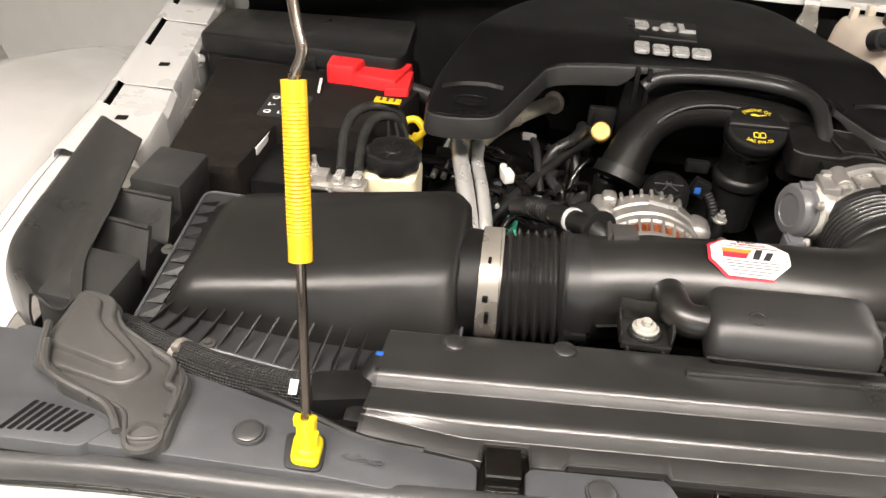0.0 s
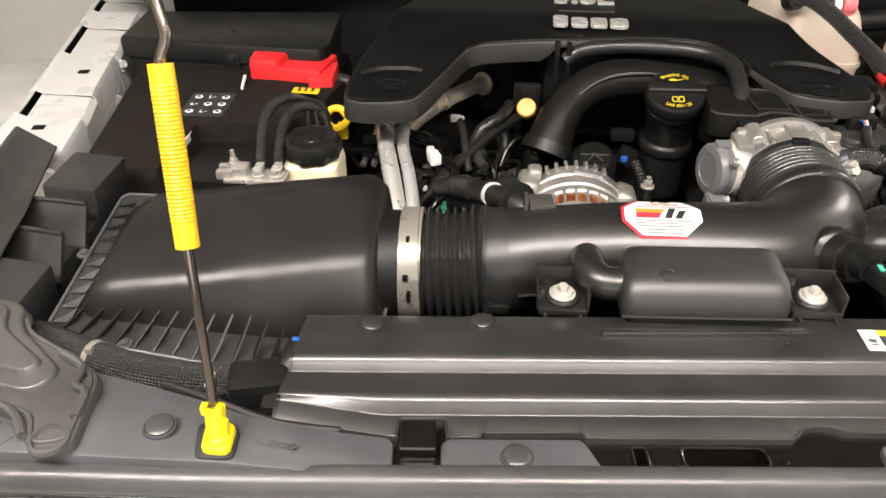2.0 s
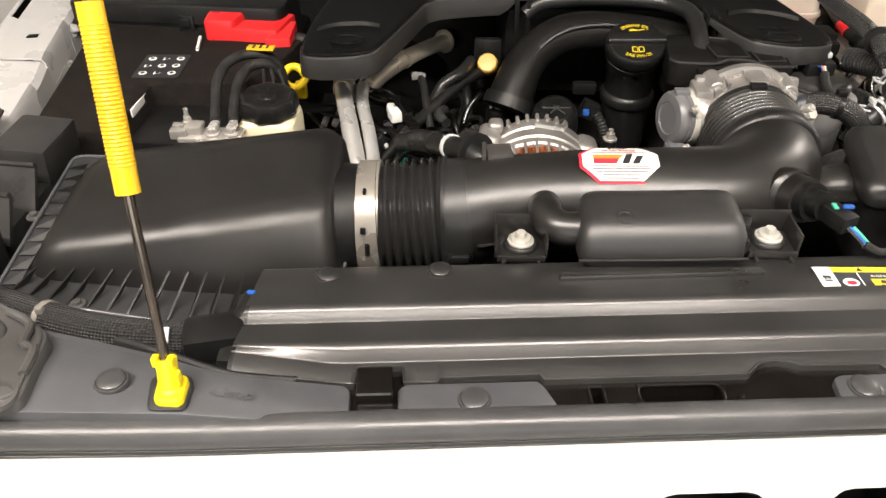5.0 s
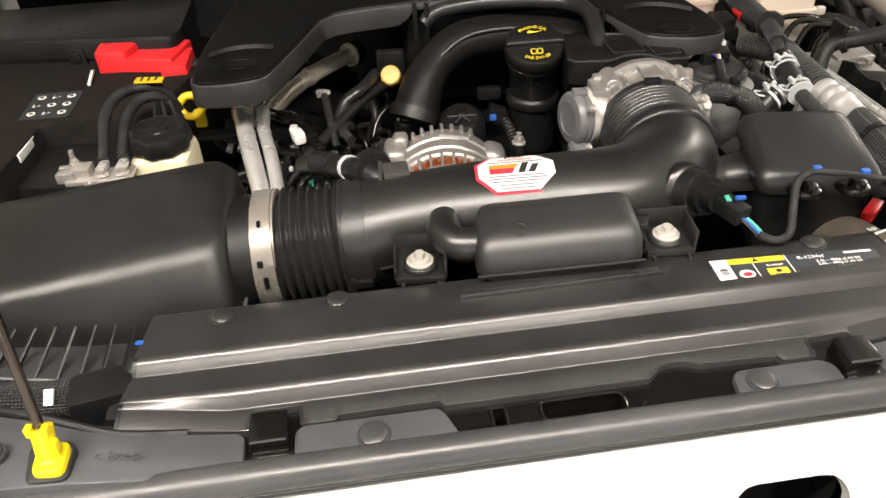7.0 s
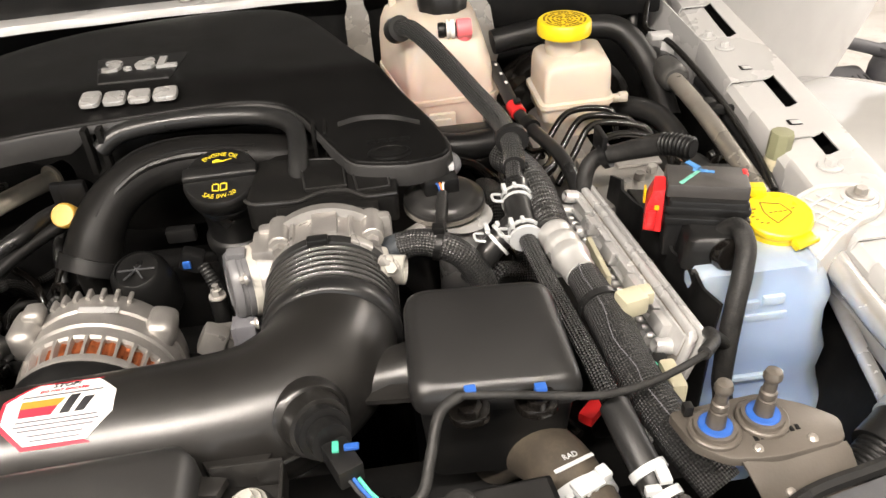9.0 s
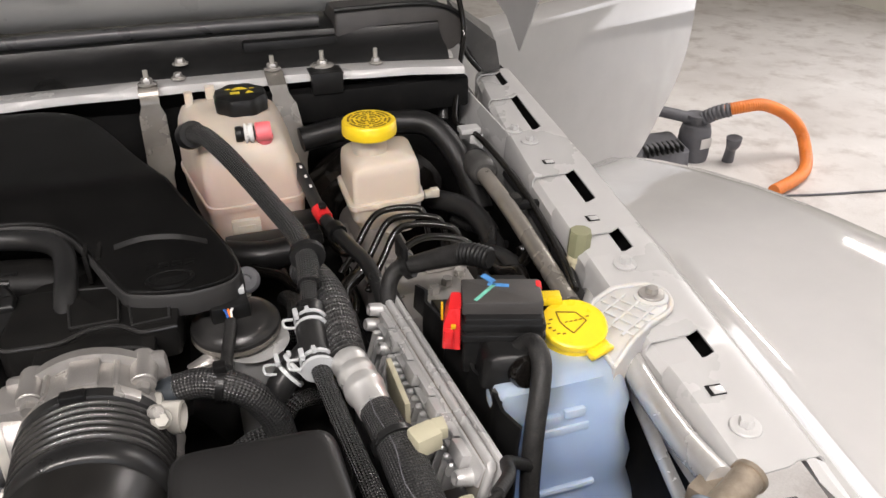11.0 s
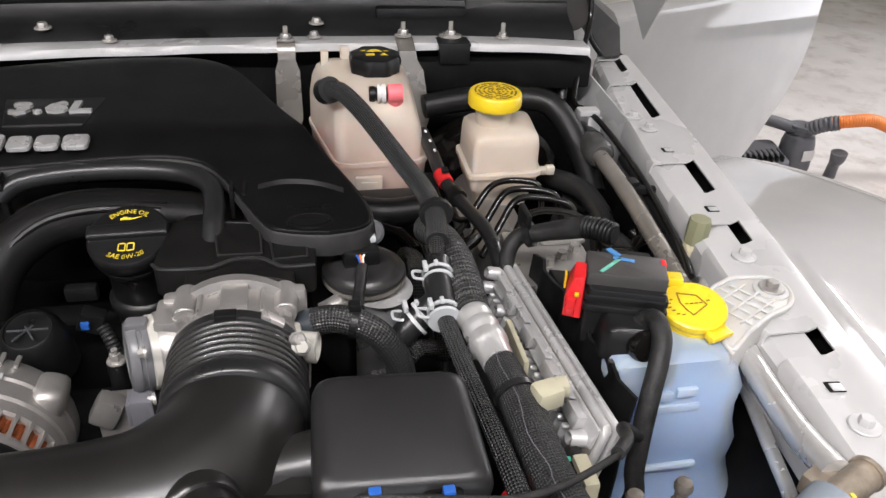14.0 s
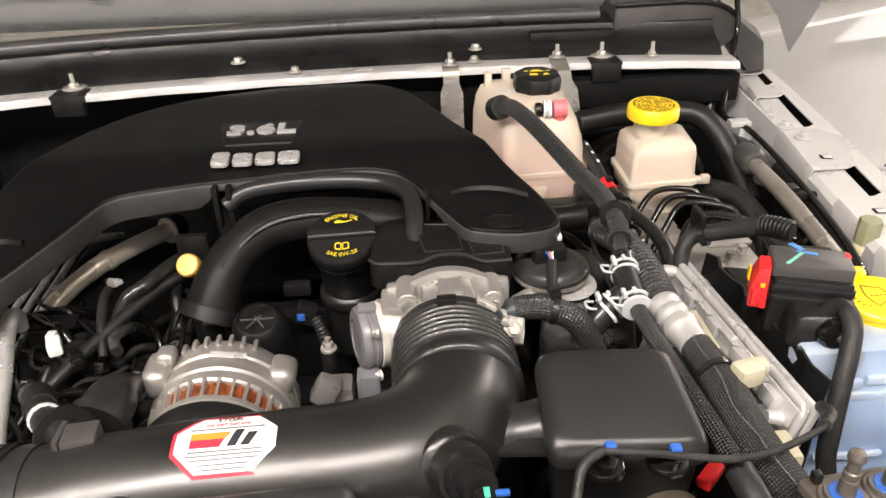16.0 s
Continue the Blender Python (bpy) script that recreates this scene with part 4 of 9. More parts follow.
part("long_rib", turned(prism(rounded([(0.0925, 0.1285), (0.2585, 0.1300), (0.2560, 0.1385), (0.0945, 0.1375)], 0.003), 1.228, 1.2362, 0.0022), FRONT), M_RIB, rad)
for x, y in ((-0.090, 0.1445), (-0.0005, 0.1475), (0.395, 0.1485)):
    push_clip(rad, x, y, 0.0105, 1.2302, M_RIB)
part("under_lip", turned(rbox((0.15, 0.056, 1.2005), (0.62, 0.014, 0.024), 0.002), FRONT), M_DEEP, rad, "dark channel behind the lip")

# refrigerant label on the cover
lab = plane_pose(F(0.367, 0.1195, 1.2328), (math.cos(radians(2.2)), math.sin(radians(2.2)), 0), (0, 1, 0)) @ Matrix.Diagonal((1.03, 0.82, 1, 1))
label_thing = thing("warning_label", F(0.367, 0.1195, 1.232), "black and yellow air conditioning label on the radiator cover", "label")
part("backing", flat(bar(0, 0, 0.134, 0.037), lab, 0, 0.0005), M_GREYINK, label_thing)
part("white_end", flat(bar(-0.0600, 0, 0.0135, 0.037), lab, 0.0006), M_PAPER, label_thing, "white printed end")
part("barcode", joined(*[flat(bar(-0.0600, y, 0.006, h), lab, 0.0011) for y, h in ((0.004, 0.001), (0.002, 0.0015), (-0.0005, 0.0008), (-0.003, 0.0014))]), M_GREYINK, label_thing)
part("yellow_band", flat(bar(-0.0305, 0.0145, 0.045, 0.0075), lab, 0.0006), M_YELINK, label_thing)
part("warning_sign", flat([(-0.034, 0.012), (-0.029, 0.012), (-0.0315, 0.017)], lab, 0.0011), M_INK, label_thing, "black warning triangle")
part("yellow_square", flat(bar(-0.0185, -0.008, 0.0165, 0.0165), lab, 0.0006), M_YELINK, label_thing)
part("pictogram", joined(flat(bar(-0.0185, -0.011, 0.008, 0.004), lab, 0.0011), flat([(-0.0185 + 0.0024 * math.cos(a), -0.0045 + 0.0024 * math.sin(a)) for a in [i * 0.5 for i in range(12)]], lab, 0.0011)), M_INK, label_thing)
part("pictogram", flat([(-0.0435 + 0.0062 * math.cos(a), -0.005 + 0.0062 * math.sin(a)) for a in [i * 0.42 for i in range(15)]], lab, 0.0006), M_PAPER, label_thing, "round pictogram")
part("pictogram", flat([(-0.0435 + 0.0038 * math.cos(a), -0.006 + 0.0028 * math.sin(a)) for a in [i * 0.42 for i in range(15)]], lab, 0.0011), M_REDINK, label_thing)
part("white_rule", joined(flat(bar(-0.0345, -0.004, 0.0007, 0.029), lab, 0.0006), flat(bar(-0.0065, 0, 0.0008, 0.037), lab, 0.0006), flat(bar(0.030, -0.0085, 0.070, 0.0005), lab, 0.0006)), M_PAPER, label_thing)
for body, size, x, y in (("R-1234yf", 0.0060, 0.013, 0.012), ("3.6L - 482g (1.06 lb)", 0.0044, 0.033, 0.005), ("2.0L - 482g (1.06 lb)", 0.0044, 0.033, 0.0003), ("SAE J639 J2842 J2845", 0.0034, 0.044, -0.0058), ("PAG", 0.0056, 0.014, -0.0135), ("R-1234yf", 0.0036, -0.0185, 0.005)):
    part("print", words(body, size, lab @ Matrix.Translation((x, y, 0.0007)), 0.0002), M_PAPER, label_thing)
part("print", flat(bar(0.052, 0.0138, 0.022, 0.0028), lab, 0.0006), M_PAPER, label_thing)

# dark radiator and fan cowl below
radiator = thing("radiator", (0.22, 0.46, 0.6), "black radiator with its fan cowl", "radiator")
part("core", turned(rbox((0.15, 0.105, 0.92), (0.70, 0.05, 0.56), 0.006), FRONT), M_DEEP, radiator)
part("fan_cowl", joined(rbox((0.24, 0.565, 0.90), (0.62, 0.06, 0.44), 0.02), lathe([(0.22, 0), (0.22, 0.05), (0.20, 0.05), (0.20, 0.0)], (0.24, 0.60, 0.90), (0, 1, 0), 32)), M_BLACK, radiator)
part("tank", turned(sweep([(0.42, 0.12, 1.19), (0.47, 0.12, 1.19), (0.52, 0.12, 1.185)], 0.022, 12), FRONT), M_BLACK, radiator)

# ---- bonnet prop ----
prop = thing("bonnet_prop", (-0.080, 0.283, 1.236), "steel bonnet prop rod with a yellow ribbed grip", "prop rod")
part("foot", joined(prism(rounded([(-0.0905, 0.2755), (-0.0715, 0.2760), (-0.0735, 0.3005), (-0.0945, 0.3000)], 0.006, 5), 1.2345, 1.2400, 0.0022),
                    sweep([(-0.0820, 0.2870, 1.2370), (-0.0822, 0.2880, 1.2420), (-0.0830, 0.2920, 1.2530), (-0.0836, 0.2950, 1.2600)], [0.0078, 0.0072, 0.0068, 0.0072], 20, 1),
                    lathe([(0.0090, 0), (0.0086, 0.0015), (0.0072, 0.0030)], (-0.0822, 0.2870, 1.2390), (0, 0.25, 1), 20),
                    rbox((-0.0785, 0.2910, 1.2608), (0.0042, 0.006, 0.0075), 0.001), rbox((-0.0887, 0.2915, 1.2608), (0.0042, 0.006, 0.0075), 0.001), rbox((-0.0755, 0.2890, 1.2480), (0.0026, 0.006, 0.010), 0.0008)), M_YELFOOT, prop, "yellow plastic foot")
part("rod", sweep([(-0.0830, 0.289, 1.252), (-0.0838, 0.296, 1.27), (-0.0885, 0.3195, 1.377), (-0.0965, 0.350, 1.465), (-0.0965, 0.3535, 1.475), (-0.0935, 0.3570, 1.4835), (-0.0940, 0.3600, 1.491), (-0.1010, 0.370, 1.511), (-0.115, 0.395, 1.57), (-0.135, 0.43, 1.75), (-0.15, 0.47, 1.97), (-0.16, 0.52, 2.16)], 0.0033, 10, 5), M_ROD, prop)
gp = spline([(-0.0880, 0.3175, 1.372), (-0.0925, 0.335, 1.42), (-0.0972, 0.3525, 1.472)], 2)
part("grip", sweep(gp, 0.0074, 14, 1), M_YELLOW, prop, "yellow plastic grip")
for i in range(34):
    t = 0.16 + 0.022 * i
    a = Vector(gp[0]).lerp(Vector(gp[-1]), t)
    d = (Vector(gp[-1]) - Vector(gp[0])).normalized()
    part("grip_rib", lathe([(0.0072, -0.0008), (0.0076, -0.0003), (0.0076, 0.0003), (0.0072, 0.0008)], a, d, 14), M_YELLOW, prop)

# ---- left end of the front: headlamp cover, bracket and wing edge trim ----
hl = thing("headlamp_cover", (-0.24, 0.30, 1.22), "dusty dark grey moulded cover over the headlamp", "cover")
part("plate", prism(rounded([(-0.272, 0.392), (-0.258, 0.374), (-0.200, 0.345), (-0.181, 0.33), (-0.172, 0.268), (-0.200, 0.262), (-0.214, 0.288), (-0.274, 0.306), (-0.304, 0.365), (-0.302, 0.40)], 0.008), 1.233, 1.2445, 0.003), M_DUSTY, hl)
part("bulge", prism(rounded([(-0.300, 0.322), (-0.222, 0.308), (-0.208, 0.330), (-0.262, 0.372), (-0.270, 0.396), (-0.303, 0.402)], 0.012, 6), 1.240, 1.2500, 0.003, inset=0.003, top=lambda x, y: 1.2500 + 0.05 * (y - 0.36)), M_DUSTY, hl, "", 60)
part("bulge_top", prism(rounded([(-0.292, 0.336), (-0.232, 0.322), (-0.224, 0.334), (-0.270, 0.366), (-0.279, 0.390), (-0.297, 0.392)], 0.010, 6), 1.247, 1.2545, 0.0025, inset=0.0025, top=lambda x, y: 1.2540 + 0.05 * (y - 0.36)), M_DUSTY, hl, "", 60)
rim = [Vector((x, y, 1.2448)) for x, y in rounded([(-0.268, 0.388), (-0.255, 0.370), (-0.200, 0.341), (-0.185, 0.327), (-0.177, 0.272), (-0.199, 0.267), (-0.211, 0.291), (-0.272, 0.310), (-0.300, 0.366), (-0.298, 0.396)], 0.008)]
part("edge_bead", sweep([*rim, rim[0]], 0.0018, 8, 1), M_DUSTY, hl, "raised bead round the cover")
for pts in ([(-0.292, 0.335, 1.255), (-0.277, 0.310, 1.250), (-0.226, 0.292, 1.247), (-0.207, 0.272, 1.2455)], [(-0.301, 0.352, 1.256), (-0.286, 0.318, 1.250), (-0.238, 0.296, 1.247)], [(-0.215, 0.345, 1.25), (-0.196, 0.335, 1.248), (-0.193, 0.318, 1.247), (-0.183, 0.312, 1.2465), (-0.180, 0.29, 1.246)]):
    part("raised_rib", sweep(pts, 0.0032, 8, 4), M_DUSTY, hl)
part("round_boss", lathe([(0.0135, 0), (0.013, 0.003), (0.0105, 0.0035), (0.0095, 0.0012), (0.006, 0.0006), (0.0003, 0.0004)], (-0.188, 0.271, 1.2435), n=24), M_DUSTY, hl)
vent = thing("vent_panel", (-0.29, 0.28, 1.22), "grey-black grained panel with eight vent slots", "cover panel")
part("panel", prism(rounded([(-0.40, 0.255), (-0.23, 0.262), (-0.215, 0.285), (-0.27, 0.305), (-0.305, 0.36), (-0.36, 0.36)], 0.006), 1.224, 1.2365, 0.002), M_PANEL, vent)
for i in range(8):
    x = -0.283 + i * 0.0062
    part("slot", prism(rounded([(x - 0.0018 - 0.006, 0.266 + i * 0.0008), (x + 0.0018 - 0.006, 0.266 + i * 0.0008), (x + 0.0018 + 0.004, 0.294 - i * 0.0006), (x - 0.0018 + 0.004, 0.294 - i * 0.0006)], 0.001), 1.2362, 1.2369, 0), M_DEEP, vent, "dark vent slot")

wet = thing("wing_edge_trim", (-0.36, 0.52, 1.2), "black plastic trim curved over the edge of the wing", "trim")
LEDGE, REDGE = spline([(-0.350, 0.392, 0), (-0.410, 0.452, 0), (-0.442, 0.585, 0), (-0.470, 0.720, 0)], 8), spline([(-0.300, 0.392, 0), (-0.328, 0.45, 0), (-0.352, 0.545, 0), (-0.386, 0.665, 0)], 8)
rows = []
for k, (a, b) in enumerate(zip(LEDGE, REDGE)):
    t = k / (len(LEDGE) - 1)
    row = [Vector((a.x - 0.004, a.y, 1.196)), Vector((a.x - 0.002, a.y, 1.222))]
    for j in range(13):
        s = j / 12
        p = a.lerp(b, s)
        z = 1.246 - 0.004 * t - 0.016 * max(0, 1 - s / 0.14) ** 2 - 0.016 * (1 - t ** 3) * math.sin(math.pi * min(1, max(0, (s - 0.12) / 0.85))) ** 2 + 0.002 * s
        row.append(Vector((p.x, p.y, z)))
    rows.append(row)
part("trim_shell", sheet(rows, 0.002), M_WTRIM, wet, "", 70)
part("box", rbox((-0.330, 0.612, 1.224), (0.054, 0.072, 0.046), 0.004, Matrix.Rotation(0.08, 4, "Y")), M_WTRIM, wet, "black moulded box")
part("box", rbox((-0.318, 0.430, 1.216), (0.056, 0.070, 0.052), 0.005, Matrix.Rotation(0.10, 4, "Y")), M_WTRIM, wet, "black moulded box")
part("box", rbox((-0.340, 0.52, 1.190), (0.070, 0.16, 0.04), 0.005), M_WTRIM, wet, "dark floor under the steps")
for pts in ([(-0.378, 0.570, 1.237), (-0.345, 0.564, 1.240), (-0.300, 0.555, 1.243)], [(-0.366, 0.521, 1.235), (-0.335, 0.514, 1.239), (-0.298, 0.503, 1.243)]):
    (xa, ya, za), (xb, yb, zb) = pts[0], pts[2]
    part("step_face", loft([[Vector((xa, ya + d, za - e)), Vector((xb, yb + d, zb - e)), Vector((xb + 0.004, yb - 0.030 + d, zb - 0.034 - e)), Vector((xa + 0.004, ya - 0.030 + d, za - 0.030 - e))] for d, e in ((0.0, 0.0), (0.004, 0.003))]), M_WTRIM, wet, "sloping step face")
    part("ridge", sweep(pts, 0.0026, 10, 5), M_WTRIM, wet)

# ---- air filter box and intake ----
def corners(quad, r, n=5):
    """A ring through four or more corners in space, rounded."""
    out, k = [], len(quad)
    for i in range(k):
        p, a, b = Vector(quad[i]), Vector(quad[i - 1]), Vector(quad[(i + 1) % k])
        rr = r[i] if isinstance(r, (list, tuple)) else r
        s, e = p + (a - p).normalized() * rr, p + (b - p).normalized() * rr
        for j in range(n + 1):
            t = j / n
            out.append(s * (1 - t) ** 2 + p * 2 * t * (1 - t) + e * t * t)
    return out


abox = thing("air_filter_box", (-0.14, 0.5, 1.05), "black plastic air filter box with a ribbed rim", "air filter box")
base = [(-0.272, 0.402, 1.212), (-0.072, 0.396, 1.186), (0.000, 0.47, 1.182), (0.0, 0.615, 1.212), (-0.288, 0.605, 1.224)]
lid_foot = [(-0.257, 0.428, 1.212), (-0.13, 0.436, 1.194), (-0.004, 0.452, 1.178), (-0.002, 0.605, 1.213), (-0.272, 0.595, 1.224)]
shoulder = [(-0.246, 0.432, 1.231), (-0.127, 0.449, 1.238), (-0.009, 0.483, 1.239), (-0.006, 0.595, 1.262), (-0.254, 0.585, 1.237)]
crown0 = [(-0.240, 0.445, 1.240), (-0.124, 0.461, 1.2475), (-0.014, 0.497, 1.249), (-0.013, 0.588, 1.274), (-0.247, 0.574, 1.246)]
crown1 = [(-0.228, 0.460, 1.243), (-0.120, 0.474, 1.2515), (-0.026, 0.508, 1.2535), (-0.026, 0.578, 1.2775), (-0.233, 0.560, 1.2495)]
crown2 = [(-0.18, 0.490, 1.249), (-0.11, 0.498, 1.256), (-0.06, 0.520, 1.258), (-0.06, 0.560, 1.277), (-0.19, 0.545, 1.256)]
rr = [0.02, 0.02, 0.016, 0.02, 0.03]
part("lid", loft([corners(q, [v * f for v in rr]) for q, f in ((lid_foot, 1), (shoulder, 1), (crown0, 1), (crown1, 0.9), (crown2, 0.5))]), M_LID, abox, "black domed lid", 50)
low = [(x, y, z - 0.012) for x, y, z in base]
part("rim", loft([corners(low, 0.012), corners(base, 0.012), corners([(x * 0.93 - 0.009, 0.436 + (y - 0.40) * 0.80, z) for x, y, z in base], 0.012)]), M_TRIM, abox, "flat rim round the lid")
edge = [p + Vector((0, 0, 0.001)) for p in corners(base, 0.012)]
part("rim_bead", sweep([*edge, edge[0]], 0.0017, 8, 1), M_PANEL, abox, "raised bead round the rim")
part("tray", loft([corners([(x * 0.95 - 0.007, y * 0.95 + 0.025, 1.05) for x, y, z in base], 0.02), corners([(x * 0.97, y * 0.97 + 0.015, z - 0.011) for x, y, z in base], 0.012)]), M_BLACK, abox)


def gusset(a, b, c, t, parent):
    """A thin three-cornered rib."""
    n = (Vector(b) - Vector(a)).cross(Vector(c) - Vector(a)).normalized() * t
    part("rib", loft([[Vector(p) - n for p in (a, b, c)], [Vector(p) + n for p in (a, b, c)]]), M_BLACK, parent)


def lerp3(a, b, t):
    return Vector(a).lerp(Vector(b), t)


for i in range(12):
    t = 0.02 + i * 0.085
    a = lerp3((-0.268, 0.4035, 1.2115), (-0.074, 0.397, 1.186), t)
    b = lerp3((-0.256, 0.424, 1.2125), (-0.078, 0.416, 1.19), t)
    c = lerp3((-0.2505, 0.433, 1.2205), (-0.068, 0.440, 1.212), t)
    gusset(a, b, c, 0.0009, abox)
for i in range(10):
    t = 0.03 + i * 0.098
    a = lerp3((-0.272, 0.41, 1.2125), (-0.287, 0.60, 1.2245), t)
    b = lerp3((-0.256, 0.412, 1.213), (-0.270, 0.598, 1.2255), t)
    c = lerp3((-0.252, 0.424, 1.2195), (-0.263, 0.596, 1.232), t)
    gusset(a, b, c, 0.0009, abox)
for p in ((-0.205, 0.4045, 1.204), (-0.284, 0.505, 1.219)):
    part("screw", hexbolt(p, 0.004, 0.003, 0.0068), M_DUSTY, abox)
part("outlet", sweep([(-0.016, 0.541, 1.199), (0.004, 0.544, 1.199), (0.022, 0.545, 1.199)], [0.056, 0.0525, 0.051], 30, 3), M_BLACK, abox)

tube = thing("intake_tube", (0.22, 0.55, 1.17), "black plastic air intake tube with ribbed rubber joints", "intake tube")
part("clamp", sweep([(0.009, 0.5445, 1.199), (0.029, 0.5452, 1.1992)], 0.0555, 36, 1), M_STRAP, tube, "bright steel band clamp")
part("clamp_slot", rbox((0.018, 0.516, 1.248), (0.003, 0.006, 0.004), 0.001), M_DEEP, tube)
part("clamp_slot", rbox((0.021, 0.489, 1.2035), (0.004, 0.003, 0.012), 0.001), M_DEEP, tube)
part("clamp_slot", rbox((0.018, 0.492, 1.222), (0.005, 0.003, 0.006), 0.001), M_DEEP, tube)
part("ribbed_joint", sweep([(0.028, 0.545, 1.199), (0.058, 0.5465, 1.2005), (0.088, 0.548, 1.203)], 0.0522, 48, 8, ribs=(0.0086, 0.0078, 1)), M_BELLOWS, tube, "black rubber concertina joint", 60)
part("cuff", sweep([(0.085, 0.548, 1.203), (0.090, 0.548, 1.2035), (0.0905, 0.548, 1.2035), (0.112, 0.549, 1.206)], [0.051, 0.056, 0.0535, 0.052], 36, 2), M_RUBBER, tube)
part("cuff_tab", joined(rbox((0.093, 0.498, 1.182), (0.009, 0.008, 0.03), 0.002), rbox((0.103, 0.4965, 1.19), (0.02, 0.006, 0.008), 0.002)), M_BLACK, tube)
part("main_tube", sweep([(0.108, 0.549, 1.206), (0.135, 0.5505, 1.212), (0.17, 0.552, 1.217), (0.22, 0.553, 1.221), (0.28, 0.553, 1.223), (0.325, 0.555, 1.223), (0.362, 0.563, 1.223), (0.390, 0.584, 1.223), (0.4035, 0.606, 1.2225), (0.4085, 0.632, 1.222)],
                        [0.051, 0.0475, 0.046, 0.0465, 0.048, 0.049, 0.0495, 0.050, 0.0505, 0.0508], 40, 7), M_TUBE, tube, "smooth black main tube")
part("seam", sweep([(0.12, 0.499, 1.203), (0.2, 0.502, 1.215), (0.30, 0.5005, 1.222), (0.36, 0.510, 1.2235), (0.392, 0.522, 1.2235)], 0.0016, 6, 4), M_TUBE, tube)
JX, JZ = 0.4095, 1.2225
part("joint_bead", sweep([(JX, 0.6235, JZ), (JX, 0.6250, JZ), (JX, 0.6280, JZ), (JX, 0.6340, JZ), (JX, 0.6400, JZ), (JX, 0.6440, JZ)], [0.0500, 0.0528, 0.0542, 0.0545, 0.0535, 0.0500], 56, 1), M_RUBBER, tube, "smooth rubber bead", 60)
part("ribbed_joint", sweep([(JX, 0.643, JZ), (JX, 0.665, JZ), (JX, 0.6835, JZ)], [0.0522, 0.0522, 0.0520], 56, 8, ribs=(0.0067, 0.0052)), M_BELLOWS, tube, "black rubber concertina joint", 50)
part("clamp", sweep([(JX, 0.6825, JZ), (JX, 0.6835, JZ), (JX, 0.6925, JZ), (JX, 0.6935, JZ)], [0.0535, 0.0548, 0.0548, 0.0535], 48, 1), M_RUBBER, tube)
part("clamp_tab", rbox((JX - 0.004, 0.685, JZ + 0.0555), (0.017, 0.009, 0.006), 0.0015), M_BLACK, tube)
part("clamp_screw", joined(rbox((0.4395, 0.688, 1.2695), (0.019, 0.009, 0.004), 0.001, Matrix.Rotation(0.62, 4, "Y")), lathe([(0.0055, 0), (0.0055, 0.008), (0.004, 0.010)], (0.4555, 0.676, 1.2575), (0.35, -0.75, 0.55), 10)), M_STEEL, tube, "steel worm screw")
for k in range(5):
    a = 0.48 + 0.05 * k
    part("clamp_slot", rbox((JX + math.sin(a) * 0.0552, 0.688, JZ + math.cos(a) * 0.0552), (0.0013, 0.007, 0.001), 0.0003, Matrix.Rotation(a, 4, "Y")), M_PAPER, tube, "bright worm thread")
part("neck", sweep([(0.432, 0.585, 1.222), (0.452, 0.585, 1.224), (0.474, 0.585, 1.226)], [0.026, 0.020, 0.0235], 20, 4, flat=0.8), M_TUBE, tube)
part("web", loft([[Vector((0.392, 0.527, 1.2235)), Vector((0.432, 0.556, 1.2235)), Vector((0.470, 0.548, 1.228)), Vector((0.470, 0.56, 1.228)), Vector((0.42, 0.575, 1.2235))], [Vector((0.392, 0.527, 1.2275)), Vector((0.432, 0.556, 1.2275)), Vector((0.470, 0.548, 1.232)), Vector((0.470, 0.56, 1.232)), Vector((0.42, 0.575, 1.2275))]]), M_TUBE, tube)
part("sensor_boss", sweep([(0.391, 0.548, 1.236), (0.3985, 0.530, 1.2445), (0.399, 0.5285, 1.245), (0.4045, 0.516, 1.2495)], [0.026, 0.0255, 0.021, 0.020], 24, 2), M_TUBE, tube)

sens = thing("air_temperature_sensor", (0.41, 0.50, 1.24), "black plug sensor with blue and green wires in the intake tube", "sensor")
part("body", joined(sweep([(0.404, 0.517, 1.249), (0.408, 0.508, 1.2525)], 0.017, 18, 2), sweep([(0.408, 0.508, 1.2525), (0.4125, 0.497, 1.256)], 0.0125, 18, 2)), M_BLACK, sens)
part("connector", rbox((0.4185, 0.4835, 1.2545), (0.016, 0.026, 0.015), 0.002, Matrix.Rotation(0.42, 4, "Z")), M_BLACK, sens)
part("lock", rbox((0.4245, 0.486, 1.264), (0.009, 0.004, 0.003), 0.001), M_BLUE, sens, "blue lock tab")
part("mark", rbox((0.415, 0.4885, 1.2625), (0.004, 0.008, 0.002), 0.0005), M_TEAL, sens, "green paint mark")
for i, (dx, m) in enumerate(((0, M_BLUE), (0.003, M_TEAL), (-0.003, M_INK))):
    part("wire", sweep([(0.424 + dx, 0.472, 1.253), (0.430 + dx, 0.464, 1.249), (0.436 + dx, 0.460, 1.243)], 0.0012, 6, 4), m, sens)
part("loom", sweep([(0.434, 0.461, 1.244), (0.448, 0.459, 1.238), (0.462, 0.464, 1.240), (0.470, 0.482, 1.252), (0.478, 0.500, 1.266), (0.492, 0.5085, 1.2705)], 0.0036, 10, 6), M_WRAP, sens, "taped wiring loom")

